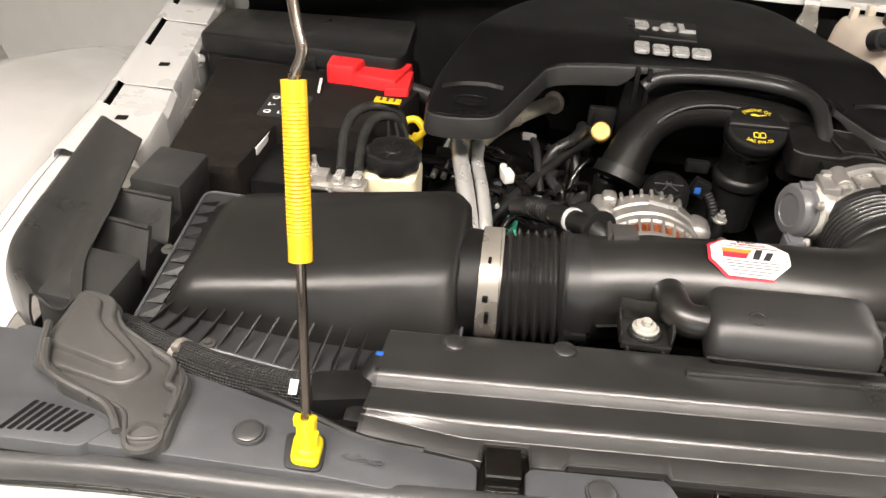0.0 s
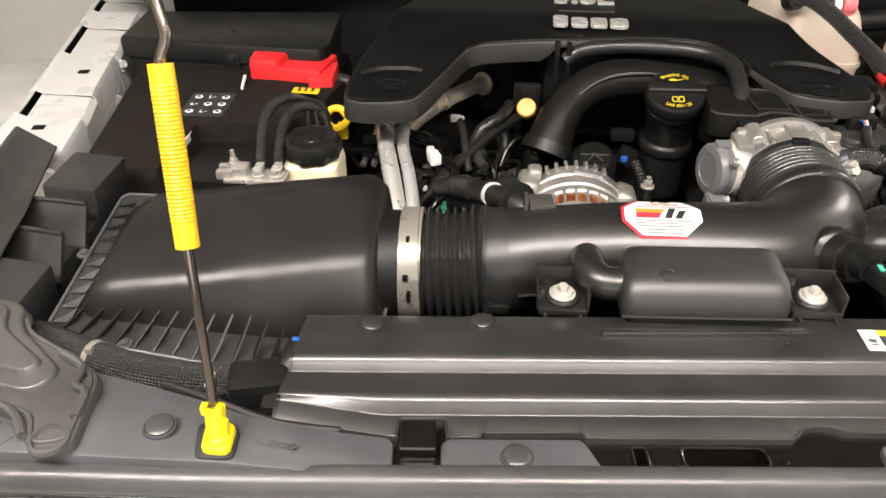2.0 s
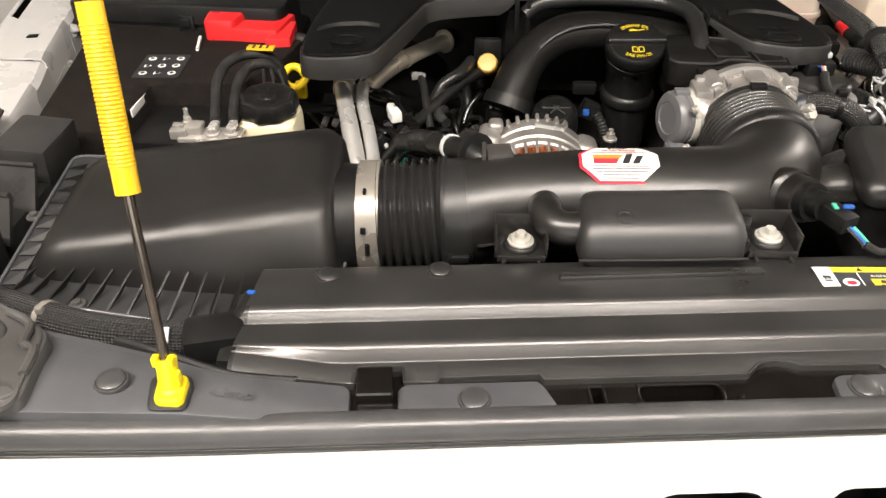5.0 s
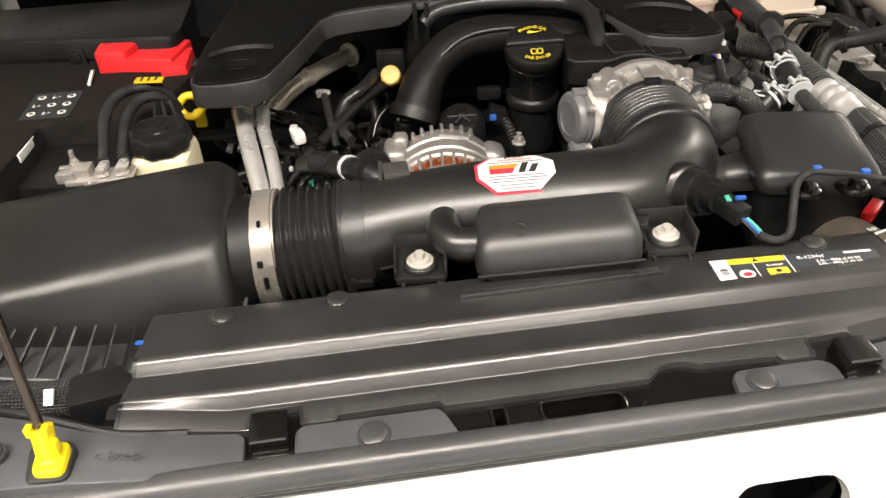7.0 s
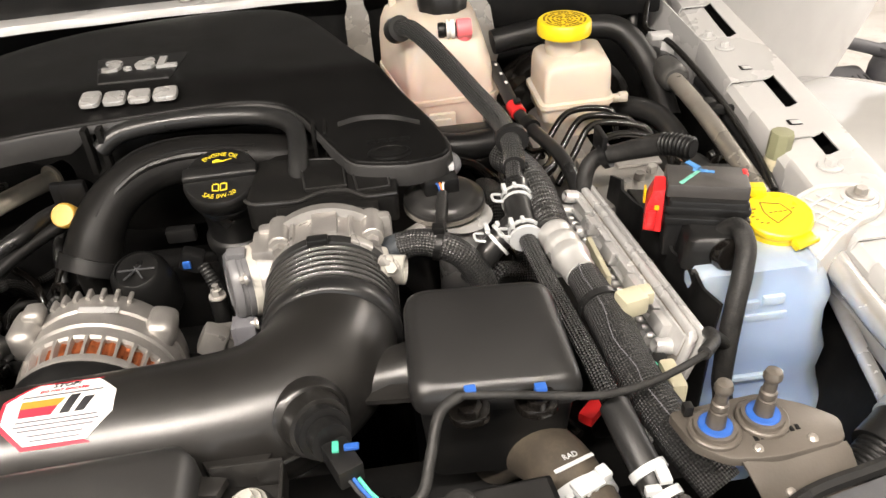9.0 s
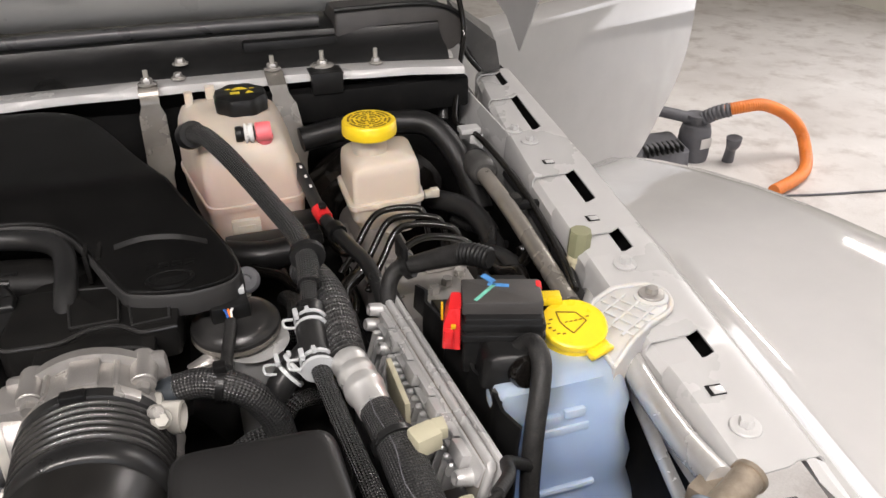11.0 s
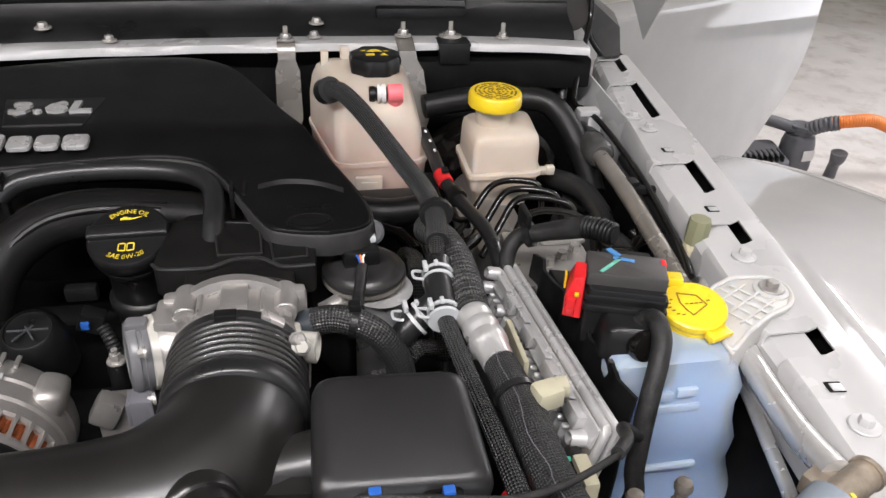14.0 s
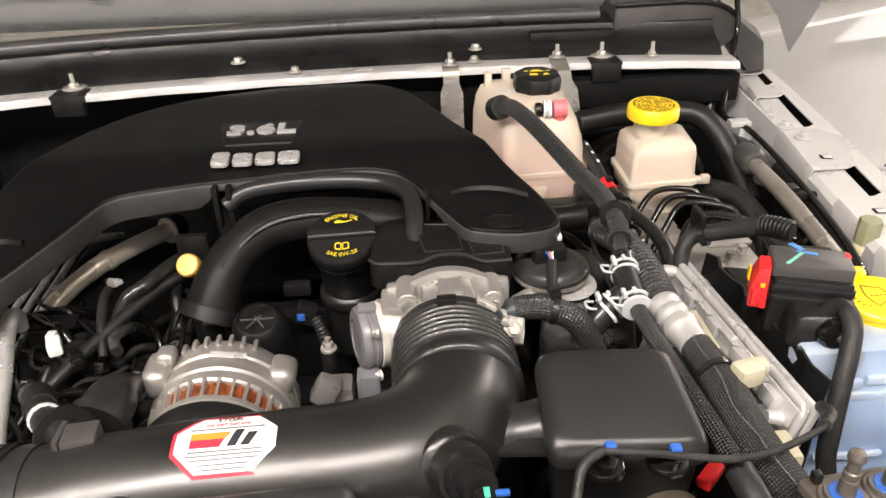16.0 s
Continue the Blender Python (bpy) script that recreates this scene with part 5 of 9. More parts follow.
res = thing("intake_resonator", (0.26, 0.47, 1.22), "black plastic resonator chamber bolted before the intake tube", "resonator")
part("chamber", loft([corners([(0.204, 0.442, 1.222), (0.331, 0.445, 1.224), (0.331, 0.500, 1.226), (0.206, 0.497, 1.224)], 0.014),
                       corners([(0.199, 0.436, 1.238), (0.335, 0.439, 1.242), (0.335, 0.503, 1.243), (0.201, 0.500, 1.24)], 0.014),
                       corners([(0.200, 0.438, 1.252), (0.334, 0.441, 1.256), (0.334, 0.503, 1.259), (0.202, 0.500, 1.257)], 0.014),
                       corners([(0.203, 0.444, 1.262), (0.331, 0.447, 1.266), (0.331, 0.501, 1.2685), (0.205, 0.497, 1.266)], 0.013),
                       corners([(0.210, 0.452, 1.2665), (0.325, 0.455, 1.270), (0.325, 0.496, 1.2715), (0.212, 0.492, 1.2695)], 0.010),
                       corners([(0.225, 0.462, 1.268), (0.312, 0.465, 1.271), (0.312, 0.488, 1.272), (0.225, 0.484, 1.2705)], 0.006)]), M_RESON, res, "", 60)
part("seam", joined(sweep([(0.2, 0.4355, 1.2395), (0.268, 0.4365, 1.2415), (0.334, 0.4385, 1.2435)], 0.0014, 6, 2)), M_TUBE, res)
part("emblem", lathe([(0.0075, 0), (0.0075, 0.0005), (0.006, 0.0006), (0.0055, 0.0002), (0.0003, 0.0002)], (0.236, 0.457, 1.2675), (0, -0.25, 1), 20), M_TUBE, res, "faint moulded round mark")
part("neck", sweep([(0.205, 0.47, 1.246), (0.190, 0.470, 1.246), (0.180, 0.478, 1.247), (0.1765, 0.492, 1.247), (0.178, 0.512, 1.24)], 0.0145, 18, 5), M_TUBE, res)
for bx, by, bz, s in ((0.155, 0.466, 1.236, -1), (0.3615, 0.474, 1.241, 1)):
    foot = part("foot", prism(rounded([(bx - 0.0195, by - 0.0165), (bx + 0.0195, by - 0.0165), (bx + 0.0205, by + 0.0165), (bx - 0.0215, by + 0.0185)], 0.004), bz - 0.012, bz - 0.006, 0.001), M_TUBE, res, "black mounting foot")
    for c, d in (((bx - 0.0205, by + 0.002, bz - 0.003), (0.0024, 0.032, 0.012)), ((bx + 0.0205, by + 0.002, bz + 0.001), (0.0024, 0.034, 0.020)), ((bx, by + 0.0185, bz + 0.002), (0.043, 0.0024, 0.024)), ((bx, by - 0.0175, bz - 0.0065), (0.040, 0.0026, 0.007)),
                 ((bx - 0.0145, by - 0.020, bz - 0.022), (0.003, 0.010, 0.030)), ((bx + 0.0145, by - 0.020, bz - 0.022), (0.003, 0.010, 0.030))):
        part("web", rbox(c, d, 0.001), M_TUBE, foot)
    part("arm", loft([[Vector((bx + s * 0.004, by + 0.017, z)), Vector((bx - s * 0.022, by + 0.019, z)), Vector((bx - s * 0.030, by + 0.034, z)), Vector((bx + s * 0.012, by + 0.034, z))] for z in (bz - 0.004, bz + 0.002)]), M_TUBE, foot)
    part("grommet", lathe([(0.0135, 0), (0.0145, 0.003), (0.0135, 0.006), (0.0120, 0.007)], (bx, by, bz - 0.008), n=24), M_RUBBER, res)
    part("lower_nut", lathe([(0.010, 0), (0.011, 0.004), (0.009, 0.008)], (bx, by - 0.006, bz - 0.024), n=12), M_BLACK, res)
    part("bolt", joined(lathe([(0.0112, 0), (0.0112, 0.0014), (0.0092, 0.0024), (0.0088, 0.0040), (0.0082, 0.0046)], (bx, by, bz - 0.001), n=22), hexbolt((bx, by, bz + 0.0034), 0.0048, 0.0050)), M_BOLTW, res, "pale plated bolt")
part("strap", prism([(0.333, 0.478), (0.345, 0.476), (0.350, 0.488), (0.333, 0.492)], 1.244, 1.25, 0.001), M_TUBE, res)

# eight-sided sticker on the tube
st = thing("intake_sticker", (0.245, 0.548, 1.266), "white eight-sided sticker with a red border on the intake tube", "sticker")


def on_tube(u, v, lift=0.0006):
    """A place on the skin of the main tube: u along, v round its top towards the back."""
    x = 0.245 + u
    c = Vector((x, 0.553, 1.2218 + 0.02 * (x - 0.245)))
    r = 0.0472 + lift
    a = 0.17 - v / 0.047
    return c + Vector((0, -math.sin(a) * r, math.cos(a) * r))


def on_skin(pts, lift):
    """A printed patch that follows the tube."""
    pts = [Vector(p) for p in pts]
    bm = bmesh.new()
    lo, hi = min(p.y for p in pts), max(p.y for p in pts)
    rows = []
    levels = sorted({round(lo + (hi - lo) * i / 8, 6) for i in range(9)} | {round(p.y, 6) for p in pts})
    for v in levels:
        v = min(max(v, lo + 1e-6), hi - 1e-6)
        cuts = []
        for a, b in zip(pts, pts[1:] + pts[:1]):
            if (a.y - v) * (b.y - v) <= 0 and abs(a.y - b.y) > 1e-7:
                cuts.append(a.x + (b.x - a.x) * (v - a.y) / (b.y - a.y))
        l, r = min(cuts), max(cuts)
        rows.append([bm.verts.new(on_tube(l + (r - l) * j / 6, v, lift)) for j in range(7)])
    for a, b in zip(rows, rows[1:]):
        for j in range(6):
            bm.faces.new((a[j], a[j + 1], b[j + 1], b[j]))
    bmesh.ops.recalc_face_normals(bm, faces=bm.faces)
    if sum(f.normal.z for f in bm.faces) < 0:
        bmesh.ops.reverse_faces(bm, faces=bm.faces)
    bmesh.ops.solidify(bm, geom=list(bm.faces), thickness=0.0003)
    return bm


def octagon(w, h, c):
    return [(-w, -h + c), (-w + c, -h), (w - c, -h), (w, -h + c), (w, h - c), (w - c, h), (-w + c, h), (-w, h - c)]


part("border", on_skin(octagon(0.0365, 0.0250, 0.016), 0.0008), M_REDINK, st, "red border")
part("field", on_skin(octagon(0.0338, 0.0225, 0.0148), 0.0013), M_PAPER, st, "white field")
part("orange_block", on_skin([(-0.024, 0.001), (-0.001, 0.001), (0.003, 0.0065), (-0.024, 0.0065)], 0.0018), M_ORANGE, st)
part("red_block", on_skin([(-0.024, -0.005), (-0.004, -0.005), (-0.001, 0.001), (-0.024, 0.001)], 0.0018), M_REDINK, st)
for pts in ([(0.001 + 0.009 * k, -0.005), (0.007 + 0.009 * k, -0.005), (0.012 + 0.009 * k, 0.008 - 0.003 * k), (0.006 + 0.009 * k, 0.008 - 0.003 * k)] for k in range(2)):
    part("black_mark", on_skin(pts, 0.0018), M_INK, st, "bold black shape")
for body, size, v, m in (("STOP!", 0.0066, 0.0190, M_INK), ("DO NOT DISCARD", 0.0036, 0.0137, M_REDINK)):
    q = on_tube(0, v, 0.0018)
    t = on_tube(0, v + 0.001, 0.0018) - q
    part("print", words(body, size, plane_pose(q, (1, 0, 0.02), t), 0.0002), m, st)
for v, w in ((0.0100, 0.05), (-0.0080, 0.05), (-0.0108, 0.052), (-0.0136, 0.046), (-0.0170, 0.034), (-0.0200, 0.030)):
    part("print", on_skin(bar(0, v, w, 0.0011), 0.0018), M_GREYPL, st)

# flat-lidded resonator box beside the throttle
fb = thing("resonator_box", (0.53, 0.60, 1.15), "black plastic flat-lidded box beside the intake tube", "box")
q0 = [(0.462, 0.527, 1.250), (0.578, 0.526, 1.244), (0.571, 0.608, 1.272), (0.466, 0.611, 1.274)]


def raise_quad(q, d, dz):
    c = sum((Vector(p) for p in q), Vector()) / 4
    return [Vector(p) + (c - Vector(p)).normalized() * d + Vector((0, 0, dz)) for p in q]


part("body", loft([corners(raise_quad(q0, 0.012, -0.085), 0.01), corners(raise_quad(q0, 0.005, -0.010), 0.012)]), M_BLACK, fb)
part("lid", loft([corners(raise_quad(q0, 0.0, -0.013), 0.014), corners(raise_quad(q0, -0.001, -0.006), 0.014), corners(raise_quad(q0, 0.001, 0.0), 0.014), corners(raise_quad(q0, 0.006, 0.0045), 0.014), corners(raise_quad(q0, 0.013, 0.006), 0.012)]), M_BOX, fb, "smooth black lid", 50)
for x, zc in ((0.4985, 1.2705), (0.5425, 1.2645)):
    part("ear", joined(prism(rounded([(x - 0.015, 0.530), (x + 0.015, 0.530), (x + 0.0125, 0.507), (x - 0.0125, 0.507)], 0.010), 1.242, 1.248, 0.002), lathe([(0.0075, 0), (0.0075, 0.014), (0.005, 0.015)], (x, 0.515, 1.240), n=16)), M_GLOSS, fb, "black fixing ear")
    part("clip", rbox((x, 0.5105, zc), (0.0075, 0.006, 0.007), 0.001), M_BLUE, fb, "bright blue loom clip")
loom = thing("sensor_loom", (0.55, 0.51, 1.26), "thin taped wiring loom crossing before the box", "wiring loom")
part("loom", sweep([(0.490, 0.508, 1.2715), (0.515, 0.507, 1.2685), (0.545, 0.507, 1.2625), (0.580, 0.507, 1.2560), (0.612, 0.514, 1.2525), (0.643, 0.528, 1.249), (0.668, 0.543, 1.245)], 0.0026, 10, 6), M_WRAP, loom)

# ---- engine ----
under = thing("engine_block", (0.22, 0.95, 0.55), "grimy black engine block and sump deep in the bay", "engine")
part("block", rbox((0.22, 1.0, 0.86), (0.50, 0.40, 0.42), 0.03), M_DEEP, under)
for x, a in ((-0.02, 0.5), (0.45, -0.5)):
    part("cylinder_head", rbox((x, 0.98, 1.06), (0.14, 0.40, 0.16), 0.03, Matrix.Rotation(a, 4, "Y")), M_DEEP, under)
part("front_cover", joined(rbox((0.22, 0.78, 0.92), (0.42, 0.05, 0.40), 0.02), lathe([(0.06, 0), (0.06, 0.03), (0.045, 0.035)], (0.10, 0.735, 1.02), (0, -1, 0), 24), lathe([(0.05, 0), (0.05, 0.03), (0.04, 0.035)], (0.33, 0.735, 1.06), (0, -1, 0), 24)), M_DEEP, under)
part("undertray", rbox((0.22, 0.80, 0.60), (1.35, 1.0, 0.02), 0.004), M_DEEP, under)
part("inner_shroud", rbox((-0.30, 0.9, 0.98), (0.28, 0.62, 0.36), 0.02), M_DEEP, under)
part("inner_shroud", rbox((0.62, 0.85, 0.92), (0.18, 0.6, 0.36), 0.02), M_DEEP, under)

# engine cover
cov = thing("engine_cover", (0.22, 1.0, 1.24), "black grained plastic engine cover shaped like an arch", "engine cover")
INNER = [(-0.040, 0.7455), (-0.018, 0.7505), (-0.003, 0.760), (0.006, 0.780), (0.016, 0.812), (0.028, 0.848), (0.046, 0.899), (0.058, 0.913), (0.076, 0.921), (0.124, 0.930), (0.167, 0.935), (0.22, 0.940), (0.273, 0.945), (0.325, 0.946), (0.354, 0.941), (0.375, 0.930), (0.394, 0.904), (0.415, 0.857), (0.434, 0.817), (0.446, 0.807), (0.466, 0.801), (0.487, 0.798)]
OUTER = [(-0.040, 0.7455), (-0.062, 0.745), (-0.078, 0.752), (-0.083, 0.775), (-0.084, 0.82), (-0.081, 0.87), (-0.070, 0.93), (-0.050, 0.99), (-0.015, 1.075), (0.030, 1.142), (0.095, 1.190), (0.17, 1.215), (0.25, 1.228), (0.335, 1.224), (0.382, 1.190), (0.412, 1.13), (0.445, 1.045), (0.482, 0.965), (0.514, 0.890), (0.5285, 0.832), (0.520, 0.806), (0.487, 0.798)]


def cover_z(x, y):
    """The cover lies level at its crown and falls to both arms."""
    return 1.303 - 0.025 * (1 - math.exp(-max(0, 0.98 - y) / 0.05))


EDGE_R = 0.0036


def edge_drop(d):
    d = min(d, EDGE_R)
    return EDGE_R - math.sqrt(max(0.0, EDGE_R ** 2 - (EDGE_R - d) ** 2))


i2, o2 = spline([(x, y, 0) for x, y in INNER], 4), spline([(x, y, 0) for x, y in OUTER], 4)
rows = []
for a, b in zip(i2, o2):
    w = (b - a).length
    near = [min(v, w / 2) for v in (0.0, 0.0004, 0.0012, 0.0024, EDGE_R)]
    steps = near + [EDGE_R + (w - 2 * EDGE_R) * k / 12 for k in range(1, 12)] if w > 3 * EDGE_R else near + [w / 2] * 11
    steps = steps + [w - v for v in reversed(near)]
    rows.append([Vector((p.x, p.y, cover_z(p.x, p.y) - edge_drop(min(v, w - v)))) for v, p in ((v, a.lerp(b, v / w) if w > 1e-6 else a) for v in steps)])
part("shell", sheet(rows, 0.0025), M_COVER, cov, "", 50)


def lip_fall(p):
    """Depth of the turned-down edge: deep round the left arm to a knee, thin behind, deep again at the right tip."""
    if p.x < 0.167:
        return 0.024 - 0.018 * min(1, max(0, (p.x - 0.150) / 0.016))
    return 0.006 + 0.013 * min(1, max(0, (0.862 - p.y) / 0.04)) if p.x > 0.39 else 0.006


def cover_edge(name, line, material, label, fall):
    rows = []
    for k, p in enumerate(line):
        t = (line[min(k + 1, len(line) - 1)] - line[max(k - 1, 0)]).normalized()
        n = Vector((t.y, -t.x, 0))
        top = cover_z(p.x, p.y) - EDGE_R
        f = fall(p)
        rows.append([Vector((p.x, p.y, top)) + n * u + Vector((0, 0, -v)) for u, v in ((0.0, 0.0), (0.0006, 0.0010), (0.0008, 0.0022), (0.0022, f - 0.0012), (0.0018, f), (-0.001, f + 0.0004))])
    part(name, sheet(rows, 0.0016), material, cov, label, 50)


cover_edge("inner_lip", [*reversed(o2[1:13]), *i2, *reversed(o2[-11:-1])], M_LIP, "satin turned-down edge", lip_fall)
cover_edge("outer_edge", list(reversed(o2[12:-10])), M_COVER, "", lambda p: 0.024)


def arc_strip(pts, w, lift):
    line = spline([(x, y, 0) for x, y in pts], 5)
    rows = []
    for p in line:
        rows.append([Vector((p.x, p.y + s, cover_z(p.x, p.y + s) + h)) for s, h in ((-w, 0.0002), (-w * 0.4, lift), (w * 0.4, lift), (w, 0.0002))])
    return sheet(rows, 0.001)


part("raised_arc", arc_strip([(-0.072, 0.818), (-0.05, 0.832), (-0.02, 0.836), (0.000, 0.830)], 0.005, 0.004), M_COVER, cov)
part("raised_arc", arc_strip([(0.425, 0.885), (0.45, 0.893), (0.48, 0.888), (0.506, 0.872)], 0.005, 0.004), M_COVER, cov)
for x, y in ((-0.034, 0.788), (0.472, 0.818)):
    part("oval_pad", turned(lathe([(0.021, -0.001), (0.0205, 0.0016), (0.0175, 0.0022), (0.0165, 0.0010), (0.010, 0.0006), (0.0003, 0.0006)], (0, 0, 0), n=26), pose(x, y, cover_z(x, y), -6.5, 0, 0) @ Matrix.Diagonal((1, 0.8, 1, 1))), M_COVER, cov)
    fy = y - 0.030 if x < 0 else y + 0.025
    for k in range(4):
        part("faint_mark", rbox((x - 0.016 + 0.011 * k, fy, cover_z(x, fy) + 0.0003), (0.008, 0.007, 0.0012), 0.0003), M_COVER, cov)
plate = plane_pose(Vector((0.205, 1.036, 1.3030)), (1, 0, 0), (0, 1, 0.0))
part("badge_recess", turned(prism(rounded([(-0.036, -0.036), (0.042, -0.034), (0.050, 0.045), (-0.054, 0.045)], 0.004), -0.0015, 0.0008, 0.0006), plate), M_BLACK, cov)
part("badge_bar", turned(rbox((0.003, -0.0345, 0.0010), (0.076, 0.0026, 0.0024), 0.0008), plate), M_LIP, cov)
part("badge_letters", words("3.6L", 0.030, plate @ pose(0.001, 0.011, 0.002) @ Matrix.Diagonal((1.55, 1.30, 1, 1)), 0.0022, 1.05, 0.0012), M_PIPE, cov, "silver displacement letters")
wm = plane_pose(Vector((0.211, 0.963, 1.3000)), (1, 0, 0), (0, 1, 0.15))
for x, w, h in ((-0.050, 0.020, 0.014), (-0.0262, 0.0222, 0.010), (-0.0008, 0.0222, 0.010), (0.0247, 0.0245, 0.010)):
    part("chrome_mark", turned(prism(rounded([(x, -0.013), (x + w, -0.013), (x + w, h), (x, h)], 0.006), 0.0, 0.005, 0.0014), wm), M_PIPE, cov, "raised silver maker's mark")

# oil filler
oil = thing("oil_filler", (0.308, 0.845, 1.12), "black oil filler neck with a twist cap", "oil filler")
OA = Vector((-0.02, -0.38, 1)).normalized()
OC = Vector((0.3095, 0.8405, 1.2630))
part("neck", lathe([(0.0295, -0.02), (0.0300, 0.040), (0.0335, 0.043), (0.0345, 0.047), (0.0345, 0.053), (0.0325, 0.056), (0.0300, 0.058), (0.0300, 0.082), (0.0315, 0.084), (0.0315, 0.092)], (0.3120, 0.862, 1.135), (0, -0.07, 1), 30), M_BLACK, oil)
part("collar", lathe([(0.0315, -0.034), (0.0320, -0.026), (0.0345, -0.0245), (0.0345, -0.0215), (0.0325, -0.020), (0.0325, -0.017)], OC, OA, 36), M_BLACK, oil, "black threaded collar")
cap = part("cap", joined(lathe([(0.0345, -0.0195), (0.0362, -0.0175), (0.0368, -0.006), (0.0360, -0.0025), (0.0340, -0.0004), (0.0003, 0.0)], OC, OA, 44)), M_BLACK, oil, "black twist cap with yellow print")
cp = plane_pose(OC + OA * 0.0002, (1, 0, 0.02), (0, 1, 0.38))
part("grip_ridge", turned(loft([corners([(-w, -h, z), (w, -h, z), (w, h, z), (-w, h, z)], 0.0022, 3) for w, h, z in ((0.0355, 0.0078, -0.002), (0.0352, 0.0074, 0.0030), (0.0340, 0.0060, 0.0046), (0.032, 0.0040, 0.0050))]), cp @ pose(0, 0.0025, 0)), M_BLACK, cap, "raised grip across the cap")


def on_arc(bm, radius, below=False):
    """Bends a line of print round a cap."""
    for v in bm.verts:
        a = v.co.x / radius
        r = radius - v.co.y if below else radius + v.co.y
        v.co.x, v.co.y = r * math.sin(a), r * math.cos(a) * (-1 if below else 1)
    return bm


flat_m = Matrix.Identity(4)
part("print", turned(on_arc(words("ENGINE OIL", 0.0068, flat_m, 0.0002), 0.0258), cp @ pose(0, 0, 0.0003)), M_YELINK, cap)
part("print", turned(on_arc(words("SAE 0W-20", 0.0068, flat_m, 0.0002), 0.0268, True), cp @ pose(0, 0, 0.0003)), M_YELINK, cap)
part("print", joined(flat(bar(-0.003, 0.0172, 0.009, 0.0026), cp, 0.0002), flat([(0.001, 0.0172), (0.011, 0.0195), (0.011, 0.0187), (0.002, 0.0160)], cp, 0.0002), flat(bar(-0.0035, 0.0190, 0.004, 0.0014), cp, 0.0002)), M_YELINK, cap)
for sx in (-1, 1):
    page = rounded([(0.0004 * sx, -0.0205), (0.0072 * sx, -0.0195), (0.0072 * sx, -0.0115), (0.0030 * sx, -0.0105), (0.0004 * sx, -0.0118)], 0.0012)
    part("print", flat(page, cp, 0.0002), M_YELINK, cap, "yellow book symbol")
    part("print", flat([(0.0014 * sx, -0.0192), (0.0060 * sx, -0.0184), (0.0060 * sx, -0.0128), (0.0014 * sx, -0.0128)], cp, 0.0007), M_BLACK, cap)

# inlet manifold
man = thing("inlet_manifold", (0.25, 0.90, 1.12), "black plastic inlet manifold with curved runners", "inlet manifold")
part("runner", sweep([(0.160, 0.846, 1.172), (0.167, 0.858, 1.192), (0.176, 0.872, 1.210), (0.194, 0.890, 1.228), (0.226, 0.904, 1.243), (0.27, 0.911, 1.2475), (0.33, 0.912, 1.243), (0.40, 0.915, 1.23)], [0.031, 0.0285, 0.0265, 0.0250, 0.0245, 0.0245, 0.025, 0.026], 24, 6, flat=0.9), M_MANI, man, "large curved runner")
for off, lift in ((0.012, 0.0205), (-0.010, 0.0225)):
    part("runner_line", sweep([(x + off * 0.6, y - off, z + lift) for x, y, z in ((0.172, 0.866, 1.204), (0.192, 0.890, 1.225), (0.226, 0.905, 1.2405), (0.27, 0.912, 1.2450), (0.33, 0.912, 1.2415))], 0.0016, 6, 5), M_BLACK, man)
part("runner_rib", sweep([(0.168, 0.838, 1.198), (0.184, 0.864, 1.226), (0.224, 0.884, 1.2545), (0.275, 0.892, 1.262), (0.33, 0.894, 1.256)], 0.0034, 8, 6), M_BLACK, man)
part("runner_collar", sweep([(0.157, 0.842, 1.168), (0.162, 0.850, 1.180)], 0.0335, 24, 1, flat=0.85), M_BLACK, man)
part("injector_body", lathe([(0.018, 0), (0.018, 0.035), (0.015, 0.04), (0.011, 0.042)], (0.150, 0.872, 1.115), n=20), M_MANI, man)
part("plenum", joined(rbox((0.30, 1.04, 1.20), (0.30, 0.18, 0.13), 0.03), rbox((0.41, 0.87, 1.225), (0.13, 0.10, 0.05), 0.012)), M_MANI, man)
part("panel", joined(prism(rounded([(0.384, 0.850), (0.428, 0.843), (0.430, 0.787), (0.391, 0.787)], 0.004), 1.250, 1.2660, 0.0015), prism(rounded([(0.433, 0.830), (0.470, 0.828), (0.470, 0.780), (0.438, 0.778)], 0.004), 1.250, 1.2645, 0.0015)), M_MANI, man, "raised manifold panel")
FLANGE = [(0.338, 0.783), (0.345, 0.775), (0.359, 0.773), (0.384, 0.772), (0.394, 0.777), (0.407, 0.784), (0.428, 0.783), (0.440, 0.773), (0.449, 0.767), (0.474, 0.768)]
part("flange", prism(rounded([*FLANGE, (0.478, 0.85), (0.345, 0.86)], 0.006), 1.236, 1.2632, 0.0015), M_MANI, man, "wavy manifold flange")
part("flange_edge", sweep([(x, y + 0.0012, 1.2638) for x, y in FLANGE], 0.0017, 8, 4), M_RIB, man, "raised flange edge")
part("flange_step", prism(rounded([(0.366, 0.750), (0.385, 0.756), (0.411, 0.761), (0.440, 0.757), (0.456, 0.750), (0.456, 0.790), (0.366, 0.790)], 0.004), 1.238, 1.2595, 0.0015), M_MANI, man)
for dy, z, r in ((0.0, 1.2600, 0.0014), (-0.0075, 1.2560, 0.0014), (-0.0130, 1.2500, 0.0012)):
    part("rim", sweep([(0.372, 0.750 + dy, z - 0.001), (0.385, 0.755 + dy, z), (0.411, 0.760 + dy, z), (0.438, 0.756 + dy, z), (0.452, 0.750 + dy, z - 0.001)], r, 8, 4), M_RIB, man)
